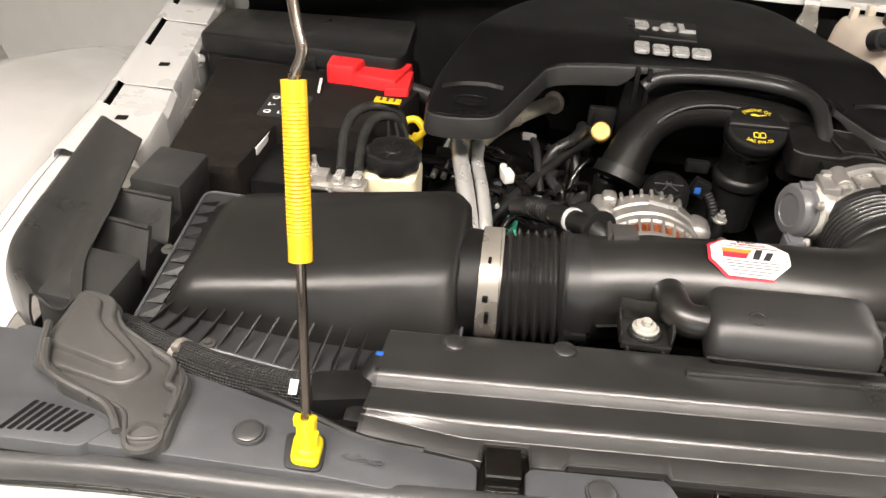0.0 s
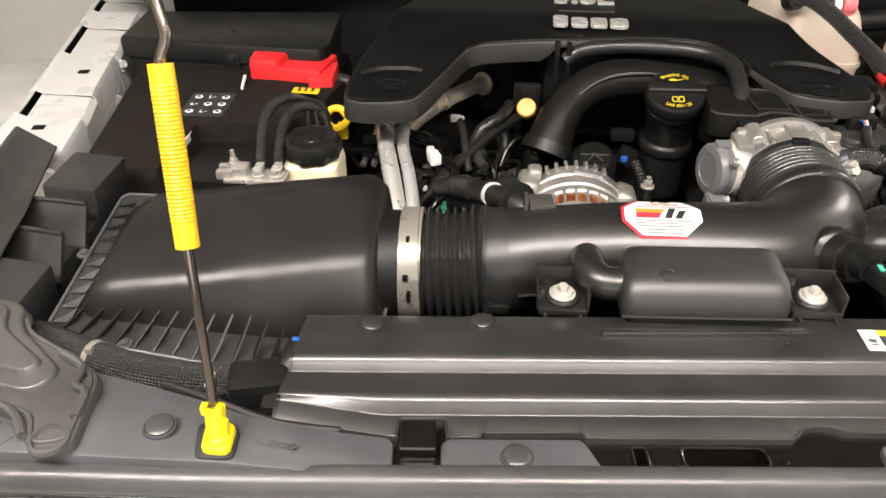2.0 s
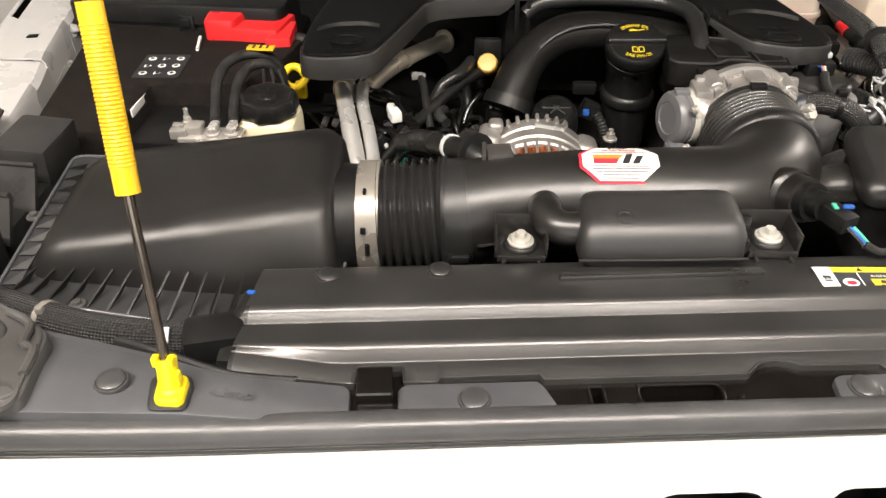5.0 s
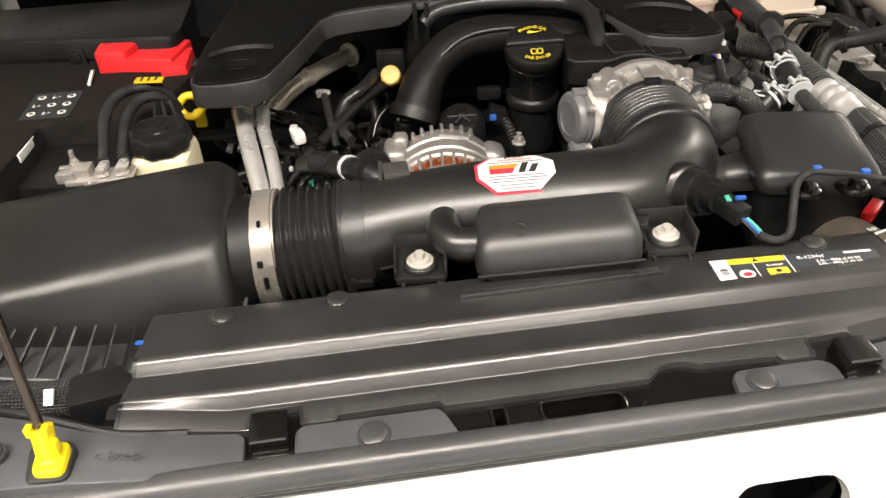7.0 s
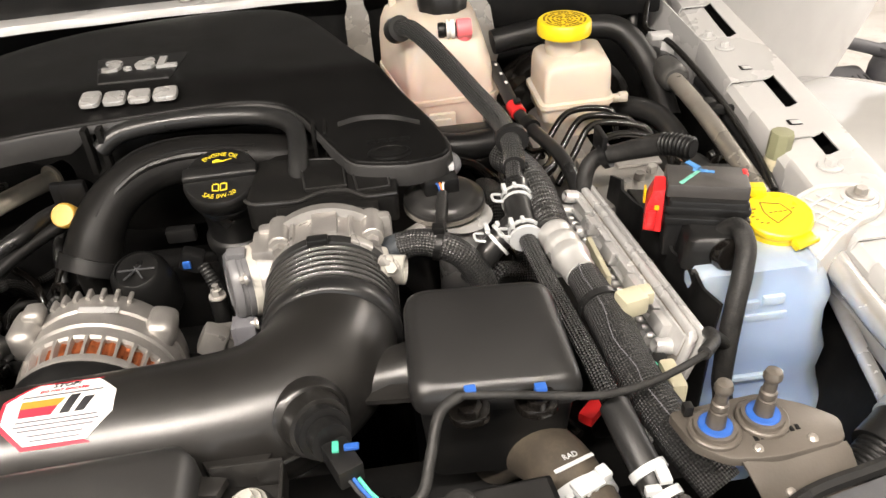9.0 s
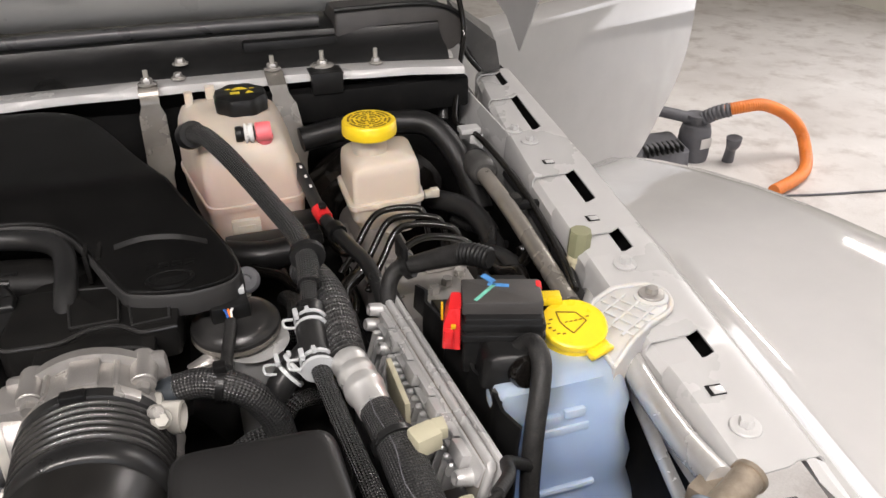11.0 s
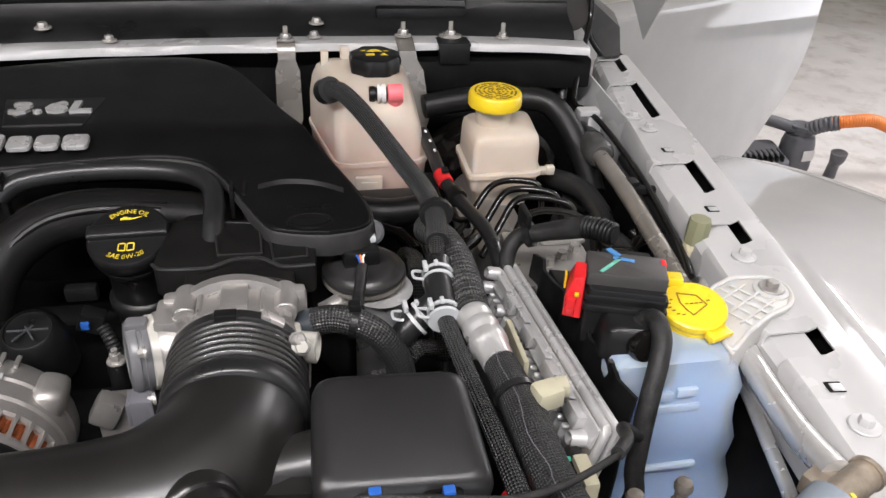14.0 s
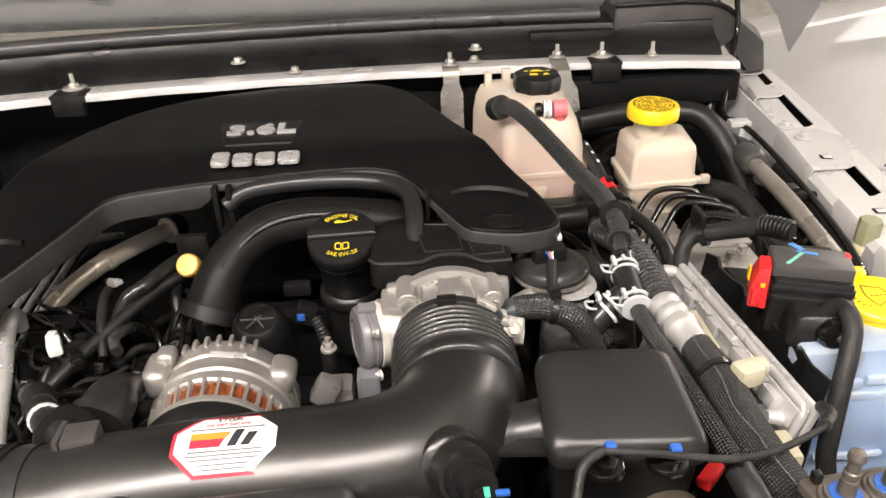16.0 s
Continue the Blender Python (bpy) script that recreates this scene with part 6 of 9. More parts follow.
for q, z in (([(0.385, 0.848), (0.426, 0.841), (0.429, 0.789), (0.392, 0.789)], 1.2662), ([(0.434, 0.828), (0.468, 0.826), (0.468, 0.782), (0.439, 0.780)], 1.2647)):
    part("panel_rim", sweep([(x, y, z) for x, y in (*q, q[0])], 0.0011, 6, 1), M_RIB, man, "raised panel rim")
part("breather_hose", sweep([(0.178, 0.925, 1.262), (0.20, 0.932, 1.275), (0.25, 0.937, 1.280), (0.31, 0.935, 1.281), (0.355, 0.922, 1.281), (0.378, 0.898, 1.281), (0.3845, 0.87, 1.276), (0.3845, 0.84, 1.266), (0.384, 0.815, 1.250)], 0.0098, 16, 6), M_RUBBER, man, "black breather hose")
part("post", joined(*[rbox((x, 0.925, 1.262), (0.006, 0.012, 0.05), 0.001) for x in (0.168, 0.183)]), M_MANI, man)
part("hose_rib", joined(*[rbox((x, 0.905 - (x - 0.39) * 0.5, 1.268), (0.004, 0.05, 0.03), 0.001) for x in (0.400, 0.412)]), M_MANI, man)
# black box added in place of the shade below the runner
part("runner_gap_shade", rbox((0.235, 0.875, 1.11), (0.14, 0.04, 0.09), 0.01), M_DEEP, man)
part("fuel_fitting", joined(lathe([(0.006, 0), (0.006, 0.012), (0.004, 0.016)], (0.149, 0.868, 1.155), (0, -0.3, 1), 12), rbox((0.138, 0.868, 1.160), (0.003, 0.003, 0.018), 0.0005), rbox((0.161, 0.868, 1.160), (0.003, 0.003, 0.018), 0.0005)), M_PAPER, man, "pale fuel fitting with clips")

# dipstick
dip = thing("dipstick", (0.05, 0.72, 1.12), "black dipstick tube with an aged yellow pull cap", "dipstick")
part("tube", sweep([(0.140, 0.908, 1.198), (0.100, 0.868, 1.192), (0.065, 0.821, 1.180), (0.017, 0.751, 1.158), (-0.025, 0.69, 1.12)], 0.0072, 14, 4), M_BLACK, dip)
part("bracket", joined(rbox((0.137, 0.925, 1.205), (0.028, 0.012, 0.05), 0.006), rbox((0.120, 0.925, 1.215), (0.012, 0.010, 0.03), 0.004)), M_BLACK, dip)
part("cap", lathe([(0.009, -0.016), (0.0125, -0.012), (0.0135, 0.0), (0.013, 0.004), (0.0115, 0.0055), (0.0003, 0.006)], (0.132, 0.895, 1.2065), (-0.1, -0.75, 0.65), 22), M_PALEYEL, dip, "aged yellow pull cap")

# throttle body
thr = thing("throttle_body", (0.40, 0.74, 1.17), "cast aluminium throttle body with a grey motor cover", "throttle body")
part("housing", joined(lathe([(0.050, 0), (0.0540, 0.0005), (0.0545, 0.003), (0.0530, 0.012), (0.0530, 0.030), (0.0600, 0.0315), (0.0600, 0.040)], (JX, 0.6935, JZ), (0, 1, 0), 44), rbox((JX, 0.731, JZ - 0.002), (0.112, 0.012, 0.096), 0.010)), M_ALU, thr)
part("casting_pad", joined(rbox((JX + 0.001, 0.712, JZ + 0.0535), (0.021, 0.034, 0.006), 0.002), *[rbox((JX + 0.053 * math.sin(a), 0.711, JZ + 0.053 * math.cos(a)), (0.004, 0.032, 0.006), 0.0015, Matrix.Rotation(a, 4, "Y")) for a in (-0.5, 0.42)]), M_ALU, thr, "raised casting pad")
for x, z in ((0.3725, 1.2625), (0.4480, 1.2605), (0.366, 1.182), (0.455, 1.184)):
    part("bolt_boss", joined(sweep([(x, 0.7045, z), (x, 0.706, z), (x, 0.737, z)], [0.0078, 0.0096, 0.0106], 18, 1), lathe([(0.0088, 0), (0.0088, 0.0016), (0.0062, 0.002)], (x, 0.705, z), (0, -1, 0), 18), hexbolt((x, 0.703, z), 0.0060, 0.0065, 0.0, (0, -1, 0))), M_ALU, thr)
MD = Vector((-1, -0.30, 0.06)).normalized()
MC = Vector((0.3545, 0.713, 1.2285))
part("gear_case", joined(lathe([(0.0315, -0.006), (0.0315, 0.006), (0.0300, 0.008)], MC, MD, 36), rbox((0.360, 0.716, 1.247), (0.022, 0.034, 0.034), 0.004), rbox((0.364, 0.722, 1.200), (0.020, 0.034, 0.050), 0.005)), M_ALU, thr)
part("cover_plate", lathe([(0.0290, 0.007), (0.0302, 0.008), (0.0302, 0.0135), (0.0290, 0.0145)], MC, MD, 36), M_CREAMW, thr, "pale zinc cover plate")
part("motor_cover", joined(lathe([(0.0290, 0.0140), (0.0296, 0.0150), (0.0296, 0.0190), (0.0280, 0.0195), (0.0280, 0.0225), (0.0292, 0.0230), (0.0288, 0.0270), (0.0262, 0.0300), (0.0180, 0.0312), (0.0170, 0.0300), (0.0003, 0.0300)], MC, MD, 40), rbox(MC + MD * 0.019 + Vector((0, 0, 0.030)), (0.016, 0.012, 0.006), 0.002)), M_GREYLT, thr, "grey plastic motor cover")
part("motor_plug", joined(rbox((0.3355, 0.688, 1.1925), (0.018, 0.028, 0.034), 0.003), rbox((0.341, 0.684, 1.166), (0.016, 0.022, 0.026), 0.003), rbox((0.326, 0.684, 1.196), (0.004, 0.018, 0.022), 0.001)), M_GREYPL, thr, "dark grey motor plug")
part("casting_hole", lathe([(0.0042, 0), (0.0042, 0.0008)], (0.3660, 0.6985, 1.2505), (0, -1, 0.25), 14), M_DEEP, thr)
for z in (1.252, 1.206):
    part("cover_screw", hexbolt(MC + MD * 0.013 + Vector((0.004, -0.029, z - 1.2285)), 0.0035, 0.004, 0.005, MD), M_STEEL, thr)
part("port", joined(lathe([(0.0125, 0), (0.0125, 0.016), (0.0105, 0.017), (0.0095, 0.012)], (0.456, 0.692, 1.2375), (1, -0.25, 0.0), 18), rbox((0.452, 0.697, 1.236), (0.016, 0.022, 0.030), 0.004), hexbolt((0.4595, 0.672, 1.2535), 0.0055, 0.006, 0.0075, (0.1, -0.8, 0.5))), M_CREAMW, thr, "pale sensor port")

# alternator
alt = thing("alternator", (0.203, 0.70, 1.07), "cast aluminium alternator with copper windings showing", "alternator")
AC = Vector((0.190, 0.0, 1.130))
AXS = (0, 1, 0)
part("rear_shell", lathe([(0.050, 0.0), (0.0655, 0.000), (0.0680, 0.002), (0.0685, 0.010), (0.0665, 0.012), (0.0665, 0.014), (0.0690, 0.016), (0.0690, 0.030), (0.0672, 0.032), (0.0672, 0.034), (0.0695, 0.036), (0.0695, 0.052), (0.0660, 0.060), (0.05, 0.062)], AC + Vector((0, 0.7025, 0)), AXS, 48), M_ALU, alt)
part("winding", lathe([(0.050, 0), (0.0585, 0.000), (0.0620, 0.006), (0.0640, 0.021), (0.05, 0.021)], AC + Vector((0, 0.6850, 0)), AXS, 288, scallop=(48, 0.035)), M_COPPER, alt, "copper windings")
part("front_ring", lathe([(0.050, 0), (0.0600, 0.0), (0.0640, 0.002), (0.0650, 0.006), (0.0640, 0.0085), (0.05, 0.0085)], AC + Vector((0, 0.6770, 0)), AXS, 48), M_ALU, alt)


def bar_ring(a, r0, r1, y, w):
    d, e = Vector((math.cos(a), 0, math.sin(a))), Vector((-math.sin(a), 0, math.cos(a)))
    return [AC + d * r + e * w * s + Vector((0, y, 0)) for r, s in ((r0, 1), (r1, 0.8), (r1, -0.8), (r0, -1))]


for k in range(32):
    a = 2 * math.pi * (k + 0.3) / 32
    part("vent_bar", loft([bar_ring(a, 0.057, 0.0645, 0.682, 0.0019), bar_ring(a, 0.060, 0.0668, 0.694, 0.0013), bar_ring(a, 0.062, 0.0682, 0.7045, 0.0022)]), M_ALU, alt)
for k in range(7):
    a = radians(62 + k * 9.5)
    d = Vector((math.cos(a), 0, math.sin(a)))
    part("cooling_fin", rbox(AC + d * 0.0685 + Vector((0, 0.757, 0)), (0.0042, 0.014, 0.009), 0.0016, Matrix.Rotation(math.pi / 2 - a, 4, "Y")), M_ALU, alt)
part("mounting_lug", joined(rbox((0.134, 0.738, 1.178), (0.026, 0.044, 0.032), 0.012, None, 3), rbox((0.141, 0.748, 1.192), (0.018, 0.022, 0.016), 0.008, None, 3)), M_ALU, alt, "cast mounting lug")
part("mounting_lug", rbox((0.246, 0.742, 1.164), (0.028, 0.038, 0.034), 0.013, Matrix.Rotation(0.35, 4, "Y"), 3), M_ALU, alt, "cast mounting lug")
part("white_mark", rbox(AC + Vector((0.012, 0.735, 0.0690)), (0.034, 0.008, 0.001), 0.0003, Matrix.Rotation(0.16, 4, "Y")), M_ZINC, alt, "small white printed strip")
part("pulley_cover", lathe([(0.050, 0.0), (0.0660, 0.0), (0.0675, -0.004), (0.0665, -0.014), (0.060, -0.034), (0.045, -0.050), (0.02, -0.058), (0.0003, -0.060)], AC + Vector((0, 0.6745, 0.0)), AXS, 40), M_BLACK, alt, "black rounded pulley guard")

# small parts round the alternator
fil = thing("oil_filter_housing", (0.262, 0.775, 1.10), "black oil filter housing cap with a spoked top", "filter housing")
part("dome", lathe([(0.030, -0.02), (0.0300, 0.014), (0.0275, 0.030), (0.0225, 0.038), (0.0205, 0.0395), (0.0200, 0.0370), (0.010, 0.0375), (0.0003, 0.0380)], (0.217, 0.820, 1.152), (0, -0.35, 1), 28), M_BLACK, fil)
part("spoke", joined(*[turned(rbox((0.009, 0, 0), (0.017, 0.0016, 0.0018), 0.0003), pose(0.217, 0.8067, 1.1884, 19, 0, 60 * k)) for k in range(6)]), M_PANEL, fil, "grey moulded spokes")
brk = thing("engine_bracket", (0.30, 0.76, 1.05), "rough cast aluminium engine bracket", "bracket")
part("casting", joined(rbox((0.293, 0.765, 1.10), (0.04, 0.03, 0.07), 0.008), rbox((0.285, 0.752, 1.135), (0.025, 0.02, 0.03), 0.006, Matrix.Rotation(0.5, 4, "Y")), rbox((0.315, 0.745, 1.085), (0.03, 0.03, 0.03), 0.006)), M_ALU, brk)
stud = thing("stud_bolt", (0.29, 0.80, 1.14), "plated stud bolt with a flanged nut", "bolt")
part("stud", joined(hexbolt((0.287, 0.800, 1.150), 0.006, 0.007, 0.009), sweep([(0.287, 0.80, 1.11), (0.287, 0.80, 1.164)], 0.0032, 10, 1)), M_STEEL, stud)
part("sleeve", sweep([(0.287, 0.80, 1.09), (0.287, 0.80, 1.149)], 0.009, 14, 1), M_BLACK, stud)
conn = thing("injector_plug", (0.275, 0.835, 1.17), "black and blue sensor plug beside the oil filler", "plug")
part("body", joined(rbox((0.262, 0.838, 1.172), (0.022, 0.016, 0.022), 0.003, Matrix.Rotation(0.4, 4, "Y")), rbox((0.255, 0.852, 1.195), (0.03, 0.012, 0.016), 0.004)), M_BLACK, conn)
part("lock", rbox((0.258, 0.829, 1.172), (0.008, 0.004, 0.008), 0.001), M_BLUE, conn, "blue lock tab")
part("ribbed_sleeve", sweep([(0.272, 0.832, 1.168), (0.280, 0.822, 1.155), (0.285, 0.815, 1.135), (0.284, 0.81, 1.11)], 0.006, 10, 5, ribs=(0.004, 0.0016)), M_RUBBER, conn)

# ---- battery side ----
bat = thing("battery", (-0.26, 0.82, 1.02), "car battery under a black felt cover", "battery")
part("felt_cover", joined(prism(rounded([(-0.372, 0.668), (-0.284, 0.675), (-0.279, 0.792), (-0.245, 0.800), (-0.170, 0.800), (-0.135, 0.88), (-0.12, 0.945), (-0.245, 0.955), (-0.27, 1.01), (-0.43, 1.0)], 0.006), 1.10, 1.2155, 0.004)), M_FELT, bat, "black felt cover")
part("case", rbox((-0.22, 0.745, 1.12), (0.12, 0.10, 0.14), 0.006), M_BLACK, bat)
part("white_edge", rbox((-0.2815, 0.757, 1.208), (0.003, 0.055, 0.010), 0.001), M_PAPER, bat, "white plastic edge")
part("white_edge", rbox((-0.256, 0.915, 1.219), (0.004, 0.045, 0.004), 0.001, Matrix.Rotation(0.2, 4, "Z")), M_PAPER, bat, "white plastic edge")
bl = plane_pose(Vector((-0.283, 0.846, 1.2158)), (1, 0.05, 0), (0.0, 1, 0))
part("symbol_label", flat(rounded(bar(0, 0, 0.058, 0.072), 0.006), bl, 0, 0.0006), M_INK, bat, "black label with white warning symbols")
for i in range(3):
    for j in range(3):
        x, y = -0.018 + i * 0.018, -0.022 + j * 0.022
        pts = [(x - 0.0042, y - 0.0042), (x + 0.0048, y), (x - 0.0042, y + 0.0042)] if (i, j) in ((1, 0), (1, 2), (0, 1)) else [(x + 0.0052 * math.cos(a), y + 0.0052 * math.sin(a)) for a in [k * 0.52 for k in range(12)]]
        part("symbol", flat(pts, bl, 0.0007), M_PAPER, bat)
        part("symbol_core", flat([(x + 0.0026 * math.cos(a), y + 0.0026 * math.sin(a)) for a in [k * 0.9 for k in range(7)]], bl, 0.0012), M_INK, bat)
neg = thing("battery_terminal", (-0.21, 0.73, 1.18), "bright plated battery clamp with two taped cables", "battery terminal")
part("clamp", joined(rbox((-0.215, 0.728, 1.193), (0.075, 0.032, 0.006), 0.002), rbox((-0.236, 0.732, 1.199), (0.022, 0.022, 0.014), 0.003), rbox((-0.252, 0.722, 1.198), (0.02, 0.012, 0.012), 0.002), rbox((-0.255, 0.738, 1.198), (0.018, 0.008, 0.010), 0.002)), M_STEEL, neg)
part("bolt", joined(hexbolt((-0.2455, 0.740, 1.204), 0.005, 0.006, 0.007), sweep([(-0.2455, 0.74, 1.20), (-0.2455, 0.74, 1.222)], 0.003, 8, 1)), M_STEEL, neg)
part("nut", hexbolt((-0.212, 0.724, 1.197), 0.006, 0.006, 0.009), M_STEEL, neg)
part("nut", hexbolt((-0.190, 0.726, 1.197), 0.006, 0.006, 0.009), M_STEEL, neg)
part("lug", joined(rbox((-0.212, 0.733, 1.202), (0.011, 0.022, 0.008), 0.003), rbox((-0.190, 0.735, 1.202), (0.011, 0.022, 0.008), 0.003)), M_PIPE, neg, "crimped cable lug")
part("cable", sweep([(-0.212, 0.742, 1.206), (-0.216, 0.765, 1.215), (-0.222, 0.80, 1.228), (-0.219, 0.838, 1.237), (-0.203, 0.862, 1.239), (-0.184, 0.872, 1.236), (-0.166, 0.880, 1.224), (-0.158, 0.884, 1.195)], 0.0066, 12, 6), M_WRAP, neg, "black taped cable")
part("cable", sweep([(-0.190, 0.744, 1.206), (-0.194, 0.77, 1.216), (-0.197, 0.805, 1.226), (-0.192, 0.84, 1.231), (-0.178, 0.857, 1.230), (-0.163, 0.864, 1.220), (-0.154, 0.868, 1.19)], 0.0066, 12, 6), M_WRAP, neg, "black taped cable")
part("tag", rbox((-0.180, 0.870, 1.2465), (0.036, 0.014, 0.003), 0.001, Matrix.Rotation(-0.05, 4, "Z")), M_YELLOW, neg, "yellow cable tag")
for k in range(3):
    part("tag_print", rbox((-0.189 + 0.009 * k, 0.870, 1.2484), (0.003, 0.011, 0.0008), 0.0002), M_INK, neg)
part("wire", sweep([(-0.224, 0.71, 1.196), (-0.205, 0.69, 1.197), (-0.195, 0.68, 1.19)], 0.0018, 6, 4), M_STEEL, neg)
for k in range(3):
    part("wire", sweep([(-0.175 + 0.01 * k, 0.85, 1.225), (-0.165 + 0.012 * k, 0.80 + 0.005 * k, 1.21), (-0.18 + 0.01 * k, 0.78, 1.16)], 0.0022, 6, 4), M_WRAP, neg)
neg.location = (-0.155, 0.6465, 1.2185)
neg.scale = (0.86, 0.86, 0.86)
redc = thing("positive_terminal_cover", (-0.2, 0.93, 1.21), "bright red plastic battery terminal cover", "terminal cover")
part("cover", joined(prism(rounded([(-0.262, 0.905), (-0.215, 0.905), (-0.205, 0.95), (-0.212, 0.99), (-0.255, 0.995), (-0.266, 0.96)], 0.008), 1.208, 1.243, 0.005),
                     prism(rounded([(-0.225, 0.905), (-0.150, 0.895), (-0.136, 0.97), (-0.215, 0.978)], 0.006), 1.208, 1.234, 0.004),
                     prism(rounded([(-0.165, 0.880), (-0.128, 0.885), (-0.132, 0.955), (-0.165, 0.95)], 0.004), 1.19, 1.229, 0.003)), M_RED, redc)
part("knob", lathe([(0.013, 0), (0.012, 0.003), (0.009, 0.004), (0.0085, 0.002), (0.0003, 0.002)], (-0.236, 0.955, 1.2425), n=20), M_RED, redc)
part("cable", sweep([(-0.135, 0.935, 1.21), (-0.10, 0.93, 1.205), (-0.06, 0.92, 1.19), (-0.03, 0.91, 1.16)], 0.011, 12, 4), M_WRAP, redc)
redc.location, redc.scale = (-0.197, 0.958, 1.206), (0.90, 0.92, 1.15)
fuse = thing("fuse_box", (-0.30, 1.05, 1.15), "black plastic fuse box with a low lid", "fuse box")
part("case", prism(rounded([(-0.452, 0.985), (-0.15, 0.968), (-0.16, 1.125), (-0.46, 1.10)], 0.012), 1.14, 1.222, 0.003), M_BLACK, fuse)
part("lid", prism(rounded([(-0.456, 0.980), (-0.156, 0.962), (-0.148, 0.985), (-0.158, 1.13), (-0.464, 1.105)], 0.012), 1.224, 1.251, 0.006), M_BLACK, fuse)
part("latch", joined(rbox((-0.288, 0.970, 1.225), (0.022, 0.008, 0.026), 0.002), rbox((-0.288, 0.965, 1.228), (0.012, 0.004, 0.012), 0.001)), M_BLACK, fuse)

ps = thing("fluid_bottle", (-0.107, 0.69, 1.11), "cream plastic fluid bottle with a black screw cap", "fluid bottle")
BX, BY = -0.1070, 0.6900
part("bottle", loft([corners([(BX - 0.0305 * f, BY - 0.0305 * f, z), (BX + 0.0305 * f, BY - 0.0305 * f, z), (BX + 0.0305 * f, BY + 0.0305 * f, z), (BX - 0.0305 * f, BY + 0.0305 * f, z)], 0.011 * f) for z, f in ((1.11, 1.0), (1.224, 1.0), (1.2305, 0.96), (1.2335, 0.84))]), M_CREAM, ps)
part("neck", lathe([(0.022, 0), (0.022, 0.008)], (BX, BY, 1.231), n=24), M_CREAM, ps)
part("cap", lathe([(0.0285, 0), (0.0318, 0.0012), (0.0325, 0.005), (0.0320, 0.0135), (0.0300, 0.0180), (0.0265, 0.0192), (0.0245, 0.0180), (0.0110, 0.0180), (0.0090, 0.0195), (0.0003, 0.0195)], (BX, BY, 1.2370), (0, -0.06, 1), 72, scallop=(9, 0.075)), M_BLACK, ps, "black scalloped screw cap")

ring = thing("tow_loop", (-0.112, 0.836, 1.19), "yellow plastic pull loop", "pull loop")
LC, LU, LV = Vector((-0.1075, 0.816, 1.2185)), Vector((1, 0, 0)), Vector((0, 0.45, 0.89))
part("loop", sweep([LC + LU * 0.0125 * math.cos(a) * (1.25 if abs(math.cos(a)) > 0.9 else 1.0) + LV * 0.0125 * math.sin(a) for a in (2 * math.pi * k / 12 for k in range(13))], 0.0048, 10, 3), M_CAPYEL, ring)
part("stem", rbox((-0.102, 0.824, 1.198), (0.014, 0.010, 0.022), 0.003), M_CAPYEL, ring)

pipes = thing("coolant_pipes", (-0.06, 0.72, 1.10), "two bright aluminium pipes dropping beside the air filter box", "pipe")
part("pipe", sweep([(-0.027, 0.822, 1.186), (-0.024, 0.818, 1.203), (-0.0215, 0.804, 1.2105), (-0.0205, 0.785, 1.2015), (-0.007, 0.735, 1.187), (0.003, 0.688, 1.172), (0.006, 0.655, 1.145)], 0.0078, 18, 6), M_PIPE, pipes)
part("pipe", sweep([(-0.036, 0.826, 1.186), (-0.041, 0.822, 1.205), (-0.045, 0.810, 1.2150), (-0.0455, 0.797, 1.2140), (-0.041, 0.780, 1.206), (-0.029, 0.735, 1.193), (-0.014, 0.682, 1.169), (-0.008, 0.650, 1.140)], [0.0085, 0.0085, 0.0090, 0.0098, 0.0105, 0.0105, 0.0100, 0.0095], 18, 6), M_PIPE, pipes)
part("collar", sweep([(-0.0452, 0.809, 1.2150), (-0.0445, 0.796, 1.2130)], 0.0124, 18, 1), M_BRONZE, pipes)
part("plate", joined(rbox((-0.03, 0.845, 1.175), (0.10, 0.02, 0.004), 0.001, Matrix.Rotation(0.2, 4, "X")), rbox((-0.012, 0.83, 1.150), (0.03, 0.006, 0.05), 0.003), rbox((-0.09, 0.84, 1.165), (0.05, 0.02, 0.006), 0.002)), M_DEEP, pipes, "dark bracket plate")
egr = thing("exhaust_pipe", (0.03, 0.92, 1.15), "bronze-tinted steel pipe running under the engine cover", "pipe")
part("pipe", sweep([(0.078, 1.050, 1.178), (0.072, 1.040, 1.179), (0.048, 1.005, 1.182), (0.016, 0.964, 1.181), (-0.008, 0.938, 1.173), (-0.026, 0.912, 1.164), (-0.040, 0.886, 1.150)], [0.0112, 0.0112, 0.0112, 0.0115, 0.0112, 0.0110, 0.0108], 20, 5), M_BRONZE, egr)
part("ring", sweep([(0.080, 1.054, 1.177), (0.070, 1.037, 1.179)], 0.0165, 18, 1), M_DEEP, egr, "dark joint ring")
part("ring", sweep([(0.0705, 1.0380, 1.179), (0.0690, 1.0355, 1.1793)], 0.0172, 18, 1), M_BRONZE, egr)
part("ring", sweep([(0.018, 0.967, 1.181), (0.0145, 0.962, 1.1805)], 0.0132, 16, 1), M_BRONZE, egr)
for x in (-0.018, -0.032, -0.046):
    part("thin_line", sweep([(x + 0.020, 1.06, 1.165), (x - 0.004, 1.0, 1.186), (x - 0.014, 0.95, 1.176), (x - 0.026, 0.89, 1.160), (x - 0.036, 0.84, 1.14)], 0.0042, 10, 5), M_PIPE, egr)

# plugs, hoses and looms in front of the engine
def hose(label, pts, r, material, category="hose", ribs=None, res=6, name="hose"):
    ob = thing(name, pts[0], label, category)
    part("tube", sweep(pts, r, 12, res, ribs=ribs), material, ob)
    return ob


